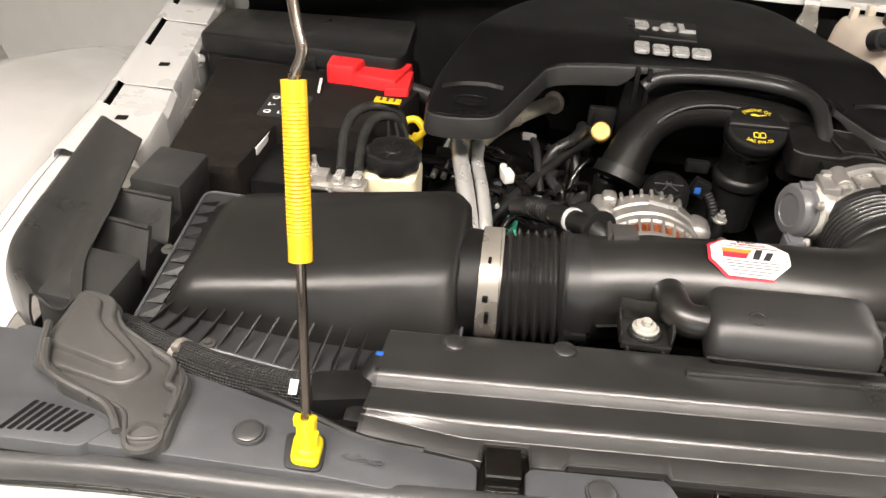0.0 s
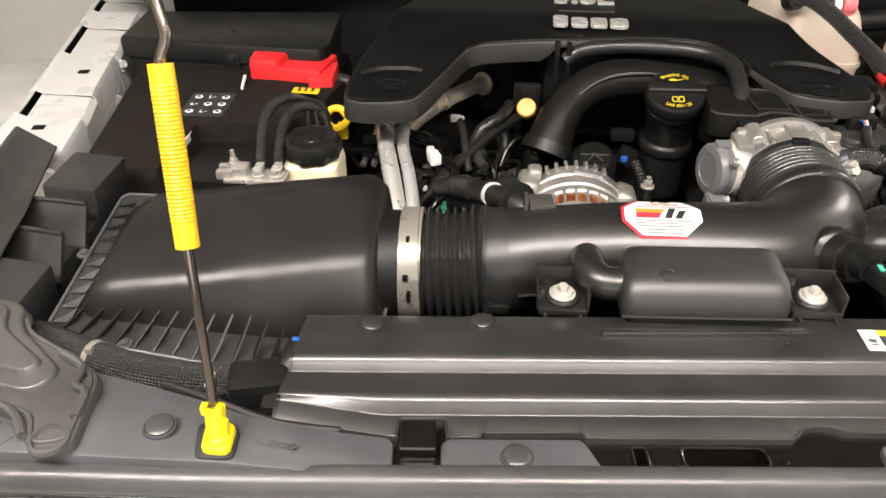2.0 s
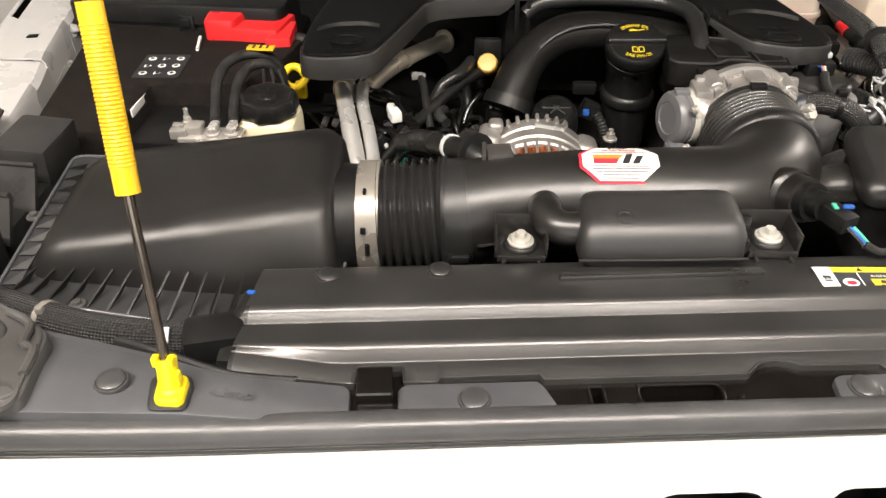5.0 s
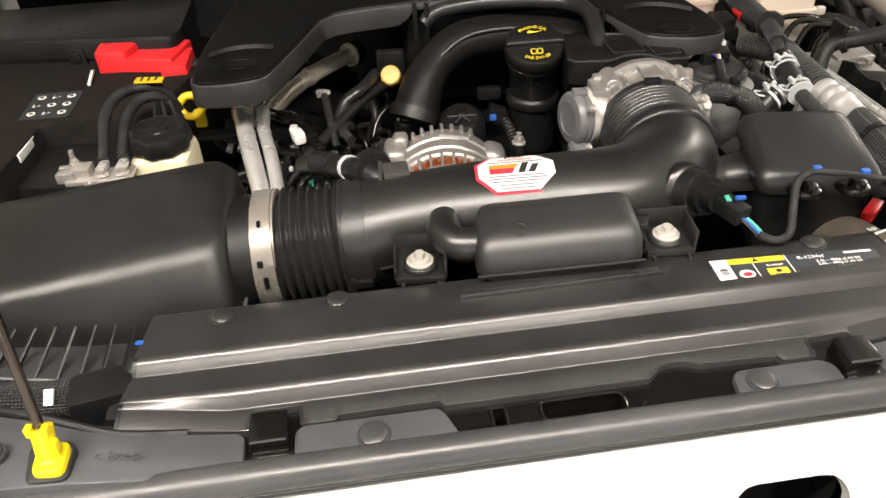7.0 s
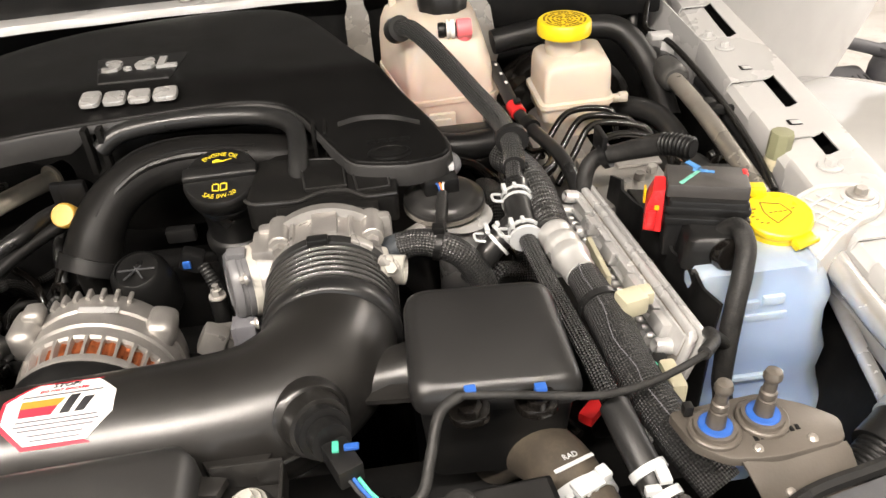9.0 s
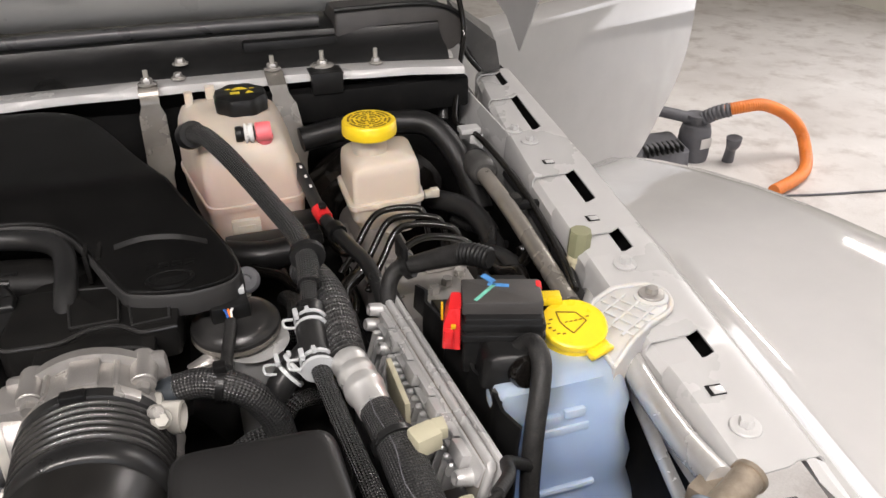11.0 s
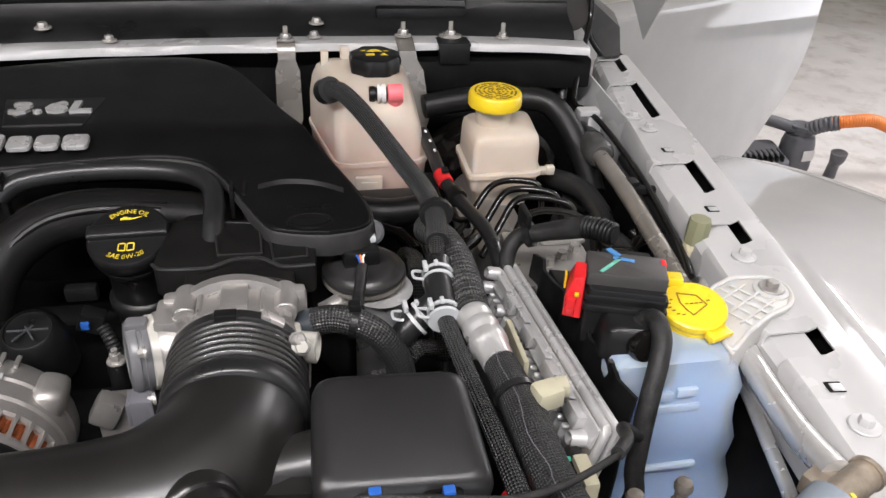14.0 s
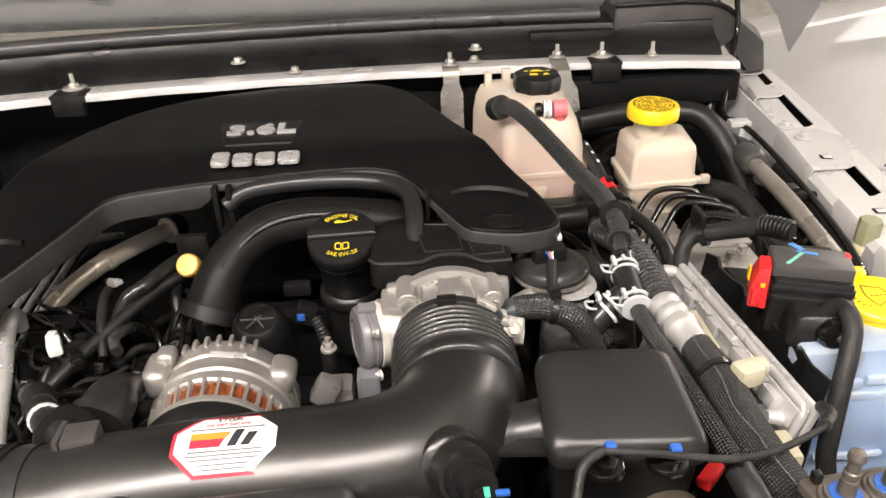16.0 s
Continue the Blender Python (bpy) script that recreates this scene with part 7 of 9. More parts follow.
vac = hose("black quick-connect hose above the intake tube", [(0.035, 0.70, 1.195), (0.055, 0.675, 1.212), (0.078, 0.635, 1.230), (0.098, 0.605, 1.243), (0.112, 0.588, 1.247)], 0.0115, M_BLACK)
part("ribs", sweep([(0.052, 0.68, 1.209), (0.075, 0.64, 1.228)], 0.0125, 12, 4, ribs=(0.006, 0.002)), M_BLACK, vac)
part("white_ring", sweep([(0.091, 0.615, 1.2395), (0.0935, 0.6116, 1.2408)], 0.0128, 16, 1), M_CLAMP, vac, "white plastic ring")
part("elbow", joined(sweep([(0.108, 0.595, 1.246), (0.124, 0.582, 1.243), (0.130, 0.576, 1.228)], 0.0135, 14, 4), lathe([(0.022, 0), (0.022, 0.004), (0.018, 0.006)], (0.118, 0.588, 1.245), (-0.5, 0.6, -0.2), 18)), M_BLACK, vac)
part("clip", joined(rbox((0.138, 0.5700, 1.2525), (0.024, 0.022, 0.022), 0.002, Matrix.Rotation(0.12, 4, "Z")), rbox((0.124, 0.5705, 1.258), (0.004, 0.024, 0.012), 0.001), rbox((0.124, 0.560, 1.246), (0.05, 0.004, 0.004), 0.001)), M_FUSELID, vac, "dark brown square clip")
grn = thing("wiring_plug", (0.0, 0.78, 1.15), "black plug with green and white wires", "plug")
part("plug", joined(rbox((0.030, 0.80, 1.160), (0.02, 0.03, 0.024), 0.004), rbox((0.045, 0.81, 1.15), (0.03, 0.02, 0.02), 0.004)), M_BLACK, grn)
part("green_lock", rbox((0.032, 0.722, 1.155), (0.014, 0.012, 0.022), 0.003), M_TEAL, grn, "dark green lock")
part("white_boot", joined(rbox((0.018, 0.79, 1.183), (0.014, 0.020, 0.014), 0.003, Matrix.Rotation(0.4, 4, "Z")), rbox((0.012, 0.802, 1.186), (0.010, 0.012, 0.010), 0.003)), M_PAPER, grn, "white plastic boot")
wv = random.Random(4)
for k in range(44):
    x, y, z = wv.uniform(-0.02, 0.115), wv.uniform(0.70, 0.93), wv.uniform(1.10, 1.175)
    a = wv.choice((0.9, 2.2, 4.0, 5.4)) + wv.uniform(-0.5, 0.5)
    pts = [(x, y, z - 0.03)]
    for j in range(4):
        a += wv.uniform(-0.7, 0.7)
        x, y, z = min(0.125, x + 0.026 * math.cos(a)), y + 0.026 * math.sin(a), min(1.178, z + wv.uniform(-0.018, 0.02))
        pts.append((x, y, z))
    hose("black engine wiring loom", pts, wv.choice((0.0022, 0.003, 0.0045, 0.006)), wv.choice((M_WRAP, M_RUBBER, M_BRAID, M_GLOSS, M_GLOSS)), "wiring loom", name="engine_loom")
for k in range(22):
    x, y, z, m = wv.uniform(-0.01, 0.12), wv.uniform(0.69, 0.90), wv.uniform(1.12, 1.172), wv.choice((M_BLACK, M_BLACK, M_GLOSS, M_GLOSS, M_GREYPL, M_BLACK, M_GLOSS))
    if k < 4:
        x, y, z, m = ((0.003, 0.748, 1.166, M_ZINC), (0.037, 0.915, 1.178, M_ZINC), (0.030, 0.718, 1.150, M_TEAL), (0.060, 0.785, 1.155, M_GLOSS))[k]
    ob = thing("loom_connector", (x, y, z), "small moulded plug on the engine loom", "plug", "engine loom plugs")
    r = Matrix.Rotation(wv.uniform(0, 3.1), 4, "Z") @ Matrix.Rotation(wv.uniform(-0.5, 0.5), 4, "X")
    f = 0.55 if k < 4 else wv.uniform(0.6, 1.0)
    part("shell", turned(joined(rbox((0, 0, 0), (0.016 * f, 0.030 * f, 0.016 * f), 0.0025), rbox((0, -0.018 * f, 0), (0.011 * f, 0.012 * f, 0.011 * f), 0.002), rbox((0, 0.002, 0.009 * f), (0.006 * f, 0.016 * f, 0.004 * f), 0.001)), Matrix.Translation((x, y, z)) @ r), m, ob)
    part("clip", turned(rbox((0, 0.012 * f, 0.004 * f), (0.019 * f, 0.003 * f, 0.018 * f), 0.001), Matrix.Translation((x, y, z)) @ r), M_BLACK, ob)
cone = thing("cable_boot", (0.11, 0.68, 1.18), "black moulded cable boot beside the alternator", "boot")
part("boot", sweep([(0.118, 0.735, 1.165), (0.113, 0.712, 1.188), (0.110, 0.685, 1.196), (0.105, 0.66, 1.192)], [0.010, 0.013, 0.022, 0.024], 20, 4), M_RUBBER, cone)
part("rim", sweep([(0.1065, 0.667, 1.1935), (0.1045, 0.658, 1.1915)], 0.0265, 22, 1), M_RUBBER, cone)
hose("black rubber hose looped beside the dipstick", [(0.11, 0.94, 1.19), (0.108, 0.90, 1.203), (0.096, 0.865, 1.205), (0.075, 0.85, 1.195), (0.062, 0.84, 1.17)], 0.008, M_RUBBER)
hose("thin black breather hose with a silver clip", [(0.045, 0.88, 1.19), (0.050, 0.85, 1.195), (0.055, 0.82, 1.185), (0.062, 0.79, 1.165)], 0.005, M_RUBBER)

# front corner: sleeved hose and plug
sl = hose("braided black hose running behind the front cover panel", [(-0.315, 0.408, 1.200), (-0.283, 0.405, 1.208), (-0.247, 0.392, 1.209), (-0.200, 0.3775, 1.208), (-0.166, 0.370, 1.208), (-0.130, 0.368, 1.207), (-0.095, 0.370, 1.205)], 0.0138, M_CLOTH)
part("tape", rbox((-0.1155, 0.3590, 1.2180), (0.007, 0.012, 0.0022), 0.0006, Matrix.Rotation(0.75, 4, "X")), M_CLAMP, sl, "pale tape tab")
part("tie", joined(sweep([(-0.222, 0.3845, 1.2086), (-0.217, 0.383, 1.2085)], 0.0145, 14, 1), rbox((-0.218, 0.378, 1.2225), (0.006, 0.006, 0.006), 0.001)), M_STRAP, sl)
plug = thing("headlamp_plug", (-0.075, 0.37, 1.19), "black moulded plug beside the radiator cover", "plug")
part("body", joined(rbox((-0.078, 0.366, 1.210), (0.05, 0.034, 0.026), 0.007, Matrix.Rotation(0.25, 4, "Z")), sweep([(-0.065, 0.375, 1.205), (-0.056, 0.385, 1.215), (-0.052, 0.398, 1.22)], 0.014, 12, 4), rbox((-0.058, 0.352, 1.20), (0.03, 0.03, 0.03), 0.006)), M_BLACK, plug)
part("mark", rbox((-0.0555, 0.3925, 1.2335), (0.006, 0.004, 0.0015), 0.0004), M_BLUE, plug, "blue paint mark")
# brackets and bolts along the battery-side rail
for x, y, z in ((-0.468, 0.99, 1.205), (-0.472, 1.06, 1.21), (-0.452, 0.93, 1.175)):
    ob = thing("rail_fixing", (x, y, z), "plated bolt and clip on the inner wing", "bolt", "inner wing bolts")
    part("bolt", hexbolt((x, y, z), 0.007, 0.008, 0.011, (0.9, -0.2, 0.4)), M_INNER, ob)
lb = thing("wing_bracket", (-0.43, 0.90, 1.13), "plated bracket and pipe unions on the inner wing", "bracket")
part("bracket", joined(rbox((-0.435, 0.895, 1.165), (0.05, 0.05, 0.01), 0.002), rbox((-0.42, 0.90, 1.178), (0.02, 0.025, 0.018), 0.004), hexbolt((-0.405, 0.89, 1.172), 0.006, 0.012, 0.008, (1, 0, 0.2)), hexbolt((-0.445, 0.925, 1.172), 0.007, 0.01, 0.009)), M_STEEL, lb)
part("union", joined(sweep([(-0.43, 0.86, 1.15), (-0.425, 0.83, 1.155), (-0.42, 0.80, 1.14)], 0.009, 10, 4), rbox((-0.425, 0.835, 1.16), (0.03, 0.03, 0.02), 0.005)), M_BLACK, lb, "black pipe union")
hose("black hose along the battery-side wing", [(-0.42, 0.80, 1.13), (-0.405, 0.75, 1.14), (-0.395, 0.70, 1.13)], 0.011, M_RUBBER)

# ---- brake and washer side ----
tank = thing("coolant_tank", (0.55, 1.13, 1.15), "milky plastic coolant tank with pink coolant inside", "coolant tank")
CT = [(0.510, 1.052), (0.622, 1.060), (0.632, 1.20), (0.480, 1.215)]


def tank_ring(z, s, r=0.02, dy=0.0):
    c = Vector((0.56, 1.135))
    waist = max(0.0, z - 1.215) / 0.09 * 0.24
    return corners([Vector((c.x + (x - c.x) * s * (1 - waist * (x > c.x)), c.y + (y - c.y) * s + dy, z)) for x, y in CT], r)


part("shell", loft([tank_ring(1.165, 0.9), tank_ring(1.195, 0.98), tank_ring(1.215, 1.0), tank_ring(1.216, 1.03), tank_ring(1.222, 1.03), tank_ring(1.223, 1.0), tank_ring(1.262, 0.99), tank_ring(1.285, 0.94, 0.02, 0.006), tank_ring(1.298, 0.86, 0.02, 0.012), tank_ring(1.305, 0.70, 0.018, 0.018), tank_ring(1.307, 0.45, 0.01, 0.02)]), M_MILK, tank, "", 60)
part("coolant", loft([tank_ring(1.168, 0.87), tank_ring(1.195, 0.95), tank_ring(1.206, 0.965)]), M_PINK, tank, "pink coolant")
part("cap", lathe([(0.029, 0), (0.0325, 0.002), (0.0335, 0.016), (0.031, 0.0215), (0.0285, 0.0225), (0.0003, 0.0225)], (0.566, 1.150, 1.306), (0, -0.05, 1), 48, scallop=(8, 0.08)), M_BLACK, tank, "black screw cap with yellow print")
tp = plane_pose(Vector((0.566, 1.149, 1.3292)), (1, 0, 0), (0, 1, 0.05))
part("print", joined(flat(bar(-0.006, -0.006, 0.011, 0.007), tp), flat([(0.006, -0.009), (0.016, -0.009), (0.011, -0.001)], tp), flat([(-0.010, 0.004), (0.010, 0.004), (0.004, 0.012), (-0.004, 0.012)], tp), flat(bar(-0.014, 0.008, 0.006, 0.002), tp), flat(bar(0.015, 0.006, 0.006, 0.002), tp)), M_YELINK, tank)
part("red_cap", joined(lathe([(0.0095, 0), (0.0115, 0.001), (0.0115, 0.015), (0.0105, 0.018), (0.0003, 0.0185)], (0.574, 1.077, 1.302), (1, -0.06, 0.02), 22), lathe([(0.010, 0), (0.011, 0.012)], (0.583, 1.082, 1.284), (0, -0.2, 1), 18)), M_CORAL, tank, "coral pink plastic nipple cap")
part("nozzle", lathe([(0.0085, 0), (0.0095, 0.002), (0.0095, 0.007), (0.008, 0.008), (0.008, 0.022)], (0.5515, 1.079, 1.301), (1, -0.06, 0.02), 16), M_BLACK, tank, "black nozzle")
part("collar", lathe([(0.0085, 0), (0.0115, 0.0005), (0.0115, 0.003), (0.009, 0.0032), (0.009, 0.0055), (0.0115, 0.006), (0.0115, 0.010), (0.0085, 0.0105)], (0.5615, 1.0782, 1.3015), (1, -0.06, 0.02), 16), M_PAPER, tank, "white collar")
part("lug", joined(rbox((0.505, 1.195, 1.308), (0.010, 0.014, 0.022), 0.002), rbox((0.532, 1.205, 1.310), (0.012, 0.014, 0.022), 0.002)), M_MILK, tank)
part("foot_clip", joined(rbox((0.548, 1.048, 1.196), (0.034, 0.008, 0.022), 0.003), rbox((0.548, 1.044, 1.196), (0.020, 0.004, 0.010), 0.001)), M_MILK, tank)
for bx, by in ((0.456, 1.253), (0.620, 1.270)):
    st = thing("tank_strap", (bx, by, 1.2), "bright steel strap holding the coolant tank", "strap", "coolant tank straps")
    side = 0.014 if bx > 0.5 else 0.0
    fwd = -0.026 if bx > 0.5 else 0.0
    rows = [[(bx + s * w + side * min(1, max(0, (1.305 - z) / 0.06)), by + dy + fwd * (z < 1.31), z) for s in (-1, -0.5, 0.5, 1)] for w, dy, z in ((0.011, 0.012, 1.3135), (0.0125, -0.004, 1.313), (0.012, -0.012, 1.305), (0.0115, -0.014, 1.292), (0.0165, -0.016, 1.278), (0.0175, -0.03, 1.215), (0.013, -0.032, 1.20), (0.011, -0.036, 1.13))]
    part("strap", sheet(rows, 0.002), M_STRAP, st)
    part("nut", hexbolt((bx, by + 0.006, 1.3140), 0.0075, 0.007, 0.0125), M_STEEL, st)
    part("stud", sweep([(bx, by + 0.006, 1.31), (bx, by + 0.006, 1.333)], 0.0032, 8, 1), M_BOLTW, st, "pale stud end")
for x, big in ((0.69, True), (-0.085, True), (0.765, False), (0.495, False), (0.226, False)):
    y = cowl_y(x) + (0.006 if big else 0.004)
    ob = thing("scuttle_bolt", (x, y, 1.309), "plated bolt on the scuttle flange", "bolt", "scuttle flange bolts")
    part("bolt", hexbolt((x, y, 1.311), 0.0075 if big else 0.006, 0.006, 0.017 if big else 0.010), M_STEEL, ob)
    if big or x > 0.7:
        part("stud", sweep([(x, y, 1.312), (x, y, 1.332)], 0.0032, 8, 1), M_BOLTW, ob, "pale stud end")
    if big:
        part("bracket", joined(rbox((x, y - 0.032, 1.296), (0.044, 0.014, 0.03), 0.003), rbox((x, y - 0.02, 1.3085), (0.046, 0.036, 0.004), 0.001)), M_BLACK, ob, "black bracket below the flange")
for x in (0.50, 0.14):
    part("bolt", hexbolt((x, cowl_y(x) + 0.035, 1.3215), 0.0065, 0.006, 0.011), M_STEEL, car)

# coolant hose in a woven sleeve, with white spring clamps
ch = thing("coolant_hose", (0.57, 0.8, 1.2), "black coolant hose in a woven sleeve running forward", "hose")
part("sleeve", sweep([(0.506, 1.066, 1.312), (0.517, 1.045, 1.317), (0.535, 1.01, 1.309), (0.556, 0.965, 1.293), (0.572, 0.925, 1.281), (0.586, 0.875, 1.275), (0.590, 0.83, 1.270), (0.586, 0.795, 1.264)], 0.0104, 18, 6), M_BRAID, ch)
part("end", sweep([(0.500, 1.078, 1.306), (0.506, 1.064, 1.313)], 0.0155, 16, 1), M_RUBBER, ch)
part("tie", sweep([(0.592, 0.838, 1.271), (0.5915, 0.832, 1.2705)], 0.0165, 14, 1), M_RUBBER, ch)
part("sleeve_front", sweep([(0.586, 0.80, 1.264), (0.579, 0.75, 1.253), (0.577, 0.71, 1.246), (0.581, 0.665, 1.240), (0.586, 0.61, 1.238), (0.592, 0.55, 1.235), (0.598, 0.50, 1.226), (0.606, 0.465, 1.212), (0.612, 0.43, 1.20)], 0.0076, 16, 6), M_BRAID, ch)
part("smooth_end", sweep([(0.5955, 0.520, 1.2302), (0.598, 0.50, 1.226), (0.606, 0.465, 1.212), (0.612, 0.43, 1.20)], 0.0104, 16, 6), M_RUBBER, ch, "smooth rubber end")
part("coupler", joined(sweep([(0.582, 0.770, 1.257), (0.578, 0.745, 1.252), (0.576, 0.70, 1.246)], 0.0125, 14, 3), sweep([(0.577, 0.728, 1.248), (0.560, 0.722, 1.236), (0.545, 0.716, 1.222), (0.53, 0.71, 1.20)], 0.0115, 12, 4)), M_RUBBER, ch, "black tee coupler")
for p, d in (((0.5795, 0.752, 1.2525), (0.1, 1, 0.2)), ((0.5765, 0.705, 1.2465), (0.05, 1, 0.15)), ((0.558, 0.7205, 1.234), (1, 0.3, 0.7))):
    cl = thing("spring_clamp", p, "white plastic spring clamp on the coolant hose", "hose clamp", "coolant hose clamps")
    x, y, z = frame_of(d)
    p = Vector(p)
    part("band", joined(lathe([(0.0130, -0.0055), (0.0142, -0.0055), (0.0142, -0.0025), (0.0130, -0.0025)], p, d, 20), lathe([(0.0130, 0.0025), (0.0142, 0.0025), (0.0142, 0.0055), (0.0130, 0.0055)], p, d, 20)), M_CLAMP, cl)
    up = Vector((-0.5, 0, 0.85)).normalized()
    part("ear", joined(rbox(p + up * 0.0155 + Vector((-0.004, 0, 0)), (0.004, 0.012, 0.005), 0.001), rbox(p + up * 0.0155 + Vector((0.006, 0.003, 0)), (0.0035, 0.006, 0.006), 0.001), sweep([p + Vector((-0.014, 0.006, 0.004)), p + Vector((-0.022, 0.004, 0.006)), p + Vector((-0.022, -0.006, 0.006)), p + Vector((-0.014, -0.006, 0.004))], 0.0013, 6, 3)), M_CLAMP, cl)

# air conditioning line: ribbed jacket, bright fitting, wrapped hose
acl = thing("air_conditioning_hose", (0.61, 0.65, 1.2), "air conditioning hose with a bright fitting and wrapped jacket", "hose")
part("ribbed_jacket", sweep([(0.592, 0.885, 1.225), (0.600, 0.845, 1.236), (0.604, 0.80, 1.243), (0.603, 0.755, 1.247), (0.600, 0.702, 1.2478)], 0.0150, 18, 6, ribs=(0.0042, 0.0016)), M_BRAIDG, acl)
part("fitting", lathe([(0.0115, -0.002), (0.0132, 0.0), (0.0146, 0.002), (0.0149, 0.006), (0.0146, 0.010), (0.0132, 0.0125), (0.0132, 0.0145), (0.0152, 0.0170), (0.0155, 0.021), (0.0152, 0.025), (0.0134, 0.0275), (0.0134, 0.0295), (0.0157, 0.032), (0.0160, 0.038), (0.0154, 0.042), (0.0138, 0.0445), (0.0134, 0.060), (0.010, 0.061)], (0.6000, 0.7030, 1.2478), (0.14, -1, -0.06), 30), M_PIPE, acl, "bright aluminium fitting")
part("wrapped_hose", sweep([(0.608, 0.650, 1.2445), (0.612, 0.628, 1.2405), (0.6175, 0.592, 1.233), (0.622, 0.550, 1.224), (0.634, 0.505, 1.214), (0.652, 0.47, 1.198)], [0.0130, 0.0138, 0.0160, 0.0158, 0.0155, 0.0150], 18, 7, cell=0.0022), M_CLOTH, acl, "black cloth-wrapped hose")
part("stitching", sweep([(0.6045, 0.645, 1.2570), (0.605, 0.63, 1.2532), (0.611, 0.60, 1.2492), (0.610, 0.57, 1.2432), (0.618, 0.545, 1.2385), (0.616, 0.525, 1.2425), (0.628, 0.50, 1.232)], 0.0004, 5, 3), M_GREYPL, acl, "pale thread")
part("tie", sweep([(0.6140, 0.617, 1.238), (0.6146, 0.612, 1.2372)], 0.0172, 16, 1), M_RUBBER, acl)

line = thing("heater_hose", (0.65, 0.9, 1.15), "thin black hose with a red clip connector", "hose")
part("tube", sweep([(0.620, 1.09, 1.245), (0.625, 1.045, 1.236), (0.632, 1.0, 1.222), (0.645, 0.955, 1.214), (0.659, 0.90, 1.212), (0.663, 0.855, 1.203), (0.662, 0.82, 1.18)], 0.0078, 12, 6), M_RUBBER, line)
part("connector", sweep([(0.6295, 1.010, 1.2255), (0.6335, 0.993, 1.221)], 0.0095, 12, 1), M_RED, line, "red clip connector")
part("collar", joined(sweep([(0.639, 0.975, 1.217), (0.642, 0.963, 1.2155)], 0.0115, 12, 1), rbox((0.632, 0.998, 1.236), (0.008, 0.010, 0.004), 0.001)), M_BLACK, line)
part("white_print", joined(*[rbox((0.6215 + 0.002 * k, 1.075 - 0.022 * k, 1.2525 - 0.003 * k), (0.003, 0.007, 0.001), 0.0003) for k in range(3)]), M_PAPER, line)
shelf = thing("hose_bracket", (0.60, 1.02, 1.15), "black plastic bracket under the coolant tank", "bracket")
part("arm", joined(rbox((0.575, 1.005, 1.195), (0.11, 0.03, 0.02), 0.006), rbox((0.612, 1.02, 1.205), (0.03, 0.04, 0.018), 0.004), sweep([(0.52, 1.0, 1.19), (0.56, 0.985, 1.19), (0.60, 0.99, 1.19)], 0.017, 12, 4)), M_BLACK, shelf)

# purge valve
pv = thing("purge_valve", (0.525, 0.80, 1.13), "bright metal purge valve with a black plug on top", "valve")
PV = Vector((0.519, 0.803, 0))
PA = (0, -0.05, 1)
part("canister", lathe([(0.0235, -0.09), (0.0235, 0.018), (0.0260, 0.024), (0.0300, 0.0265)], PV + Vector((0.014, -0.014, 1.1945)), PA, 36), M_MODULE, pv)
part("flange", lathe([(0.0300, 0), (0.0378, 0.0040), (0.0392, 0.0055), (0.0392, 0.0095), (0.0385, 0.0105)], PV + Vector((0, 0, 1.2210)), PA, 40), M_STRAP, pv, "crimped metal flange")
part("top", lathe([(0.0388, 0), (0.0390, 0.0020), (0.0380, 0.0036), (0.0340, 0.0050), (0.0320, 0.0075), (0.0280, 0.0100), (0.0160, 0.0118), (0.0003, 0.0122)], PV + Vector((0, -0.0005, 1.2312)), PA, 40), M_RIB, pv, "black stepped lid")
part("lug", joined(rbox(PV + Vector((-0.024, -0.030, 1.212)), (0.016, 0.014, 0.016), 0.004), lathe([(0.0075, 0), (0.0075, 0.012), (0.005, 0.014)], PV + Vector((-0.026, -0.034, 1.212)), (-0.2, -0.9, 0.3), 14)), M_ALU, pv)
part("plug", joined(rbox((0.516, 0.806, 1.2485), (0.034, 0.026, 0.018), 0.004, Matrix.Rotation(0.1, 4, "Z")), rbox((0.519, 0.822, 1.255), (0.026, 0.016, 0.014), 0.003)), M_BLACK, pv, "black wiring plug")
part("plug_clip", rbox((0.520, 0.812, 1.2615), (0.022, 0.010, 0.006), 0.0015), M_CLAMP, pv, "pale plug clip")
for k, m in enumerate((M_BLUE, M_ORANGE, M_PAPER)):
    part("wire", sweep([(0.511 + k * 0.004, 0.795, 1.2540), (0.513 + k * 0.002, 0.788, 1.2555), (0.515 + k * 0.001, 0.780, 1.2495)], 0.0012, 5, 4), m, pv)
part("strap", sweep([(0.516, 0.782, 1.250), (0.513, 0.766, 1.246), (0.509, 0.745, 1.244), (0.507, 0.722, 1.247)], 0.0052, 10, 5), M_WRAP, pv, "taped wires")
part("port", sweep([(0.50, 0.78, 1.218), (0.488, 0.772, 1.216), (0.478, 0.770, 1.212)], 0.0085, 12, 3), M_ALU, pv)
nut = thing("grey_roller", (0.537, 0.90, 1.20), "round grey plastic fastener beside the engine cover", "fastener")
part("disc", lathe([(0.012, 0), (0.0135, 0.002), (0.0135, 0.008), (0.011, 0.010), (0.005, 0.0095), (0.0045, 0.007), (0.0003, 0.007)], (0.536, 0.900, 1.214), (-0.1, -0.75, 0.65), 22), M_GREYPL, nut)
part("stem", sweep([(0.537, 0.905, 1.21), (0.53, 0.88, 1.20)], 0.005, 8, 1), M_STEEL, nut)
sh2 = thing("breather_hose", (0.50, 0.72, 1.2), "short woven breather hose from the throttle body", "hose")
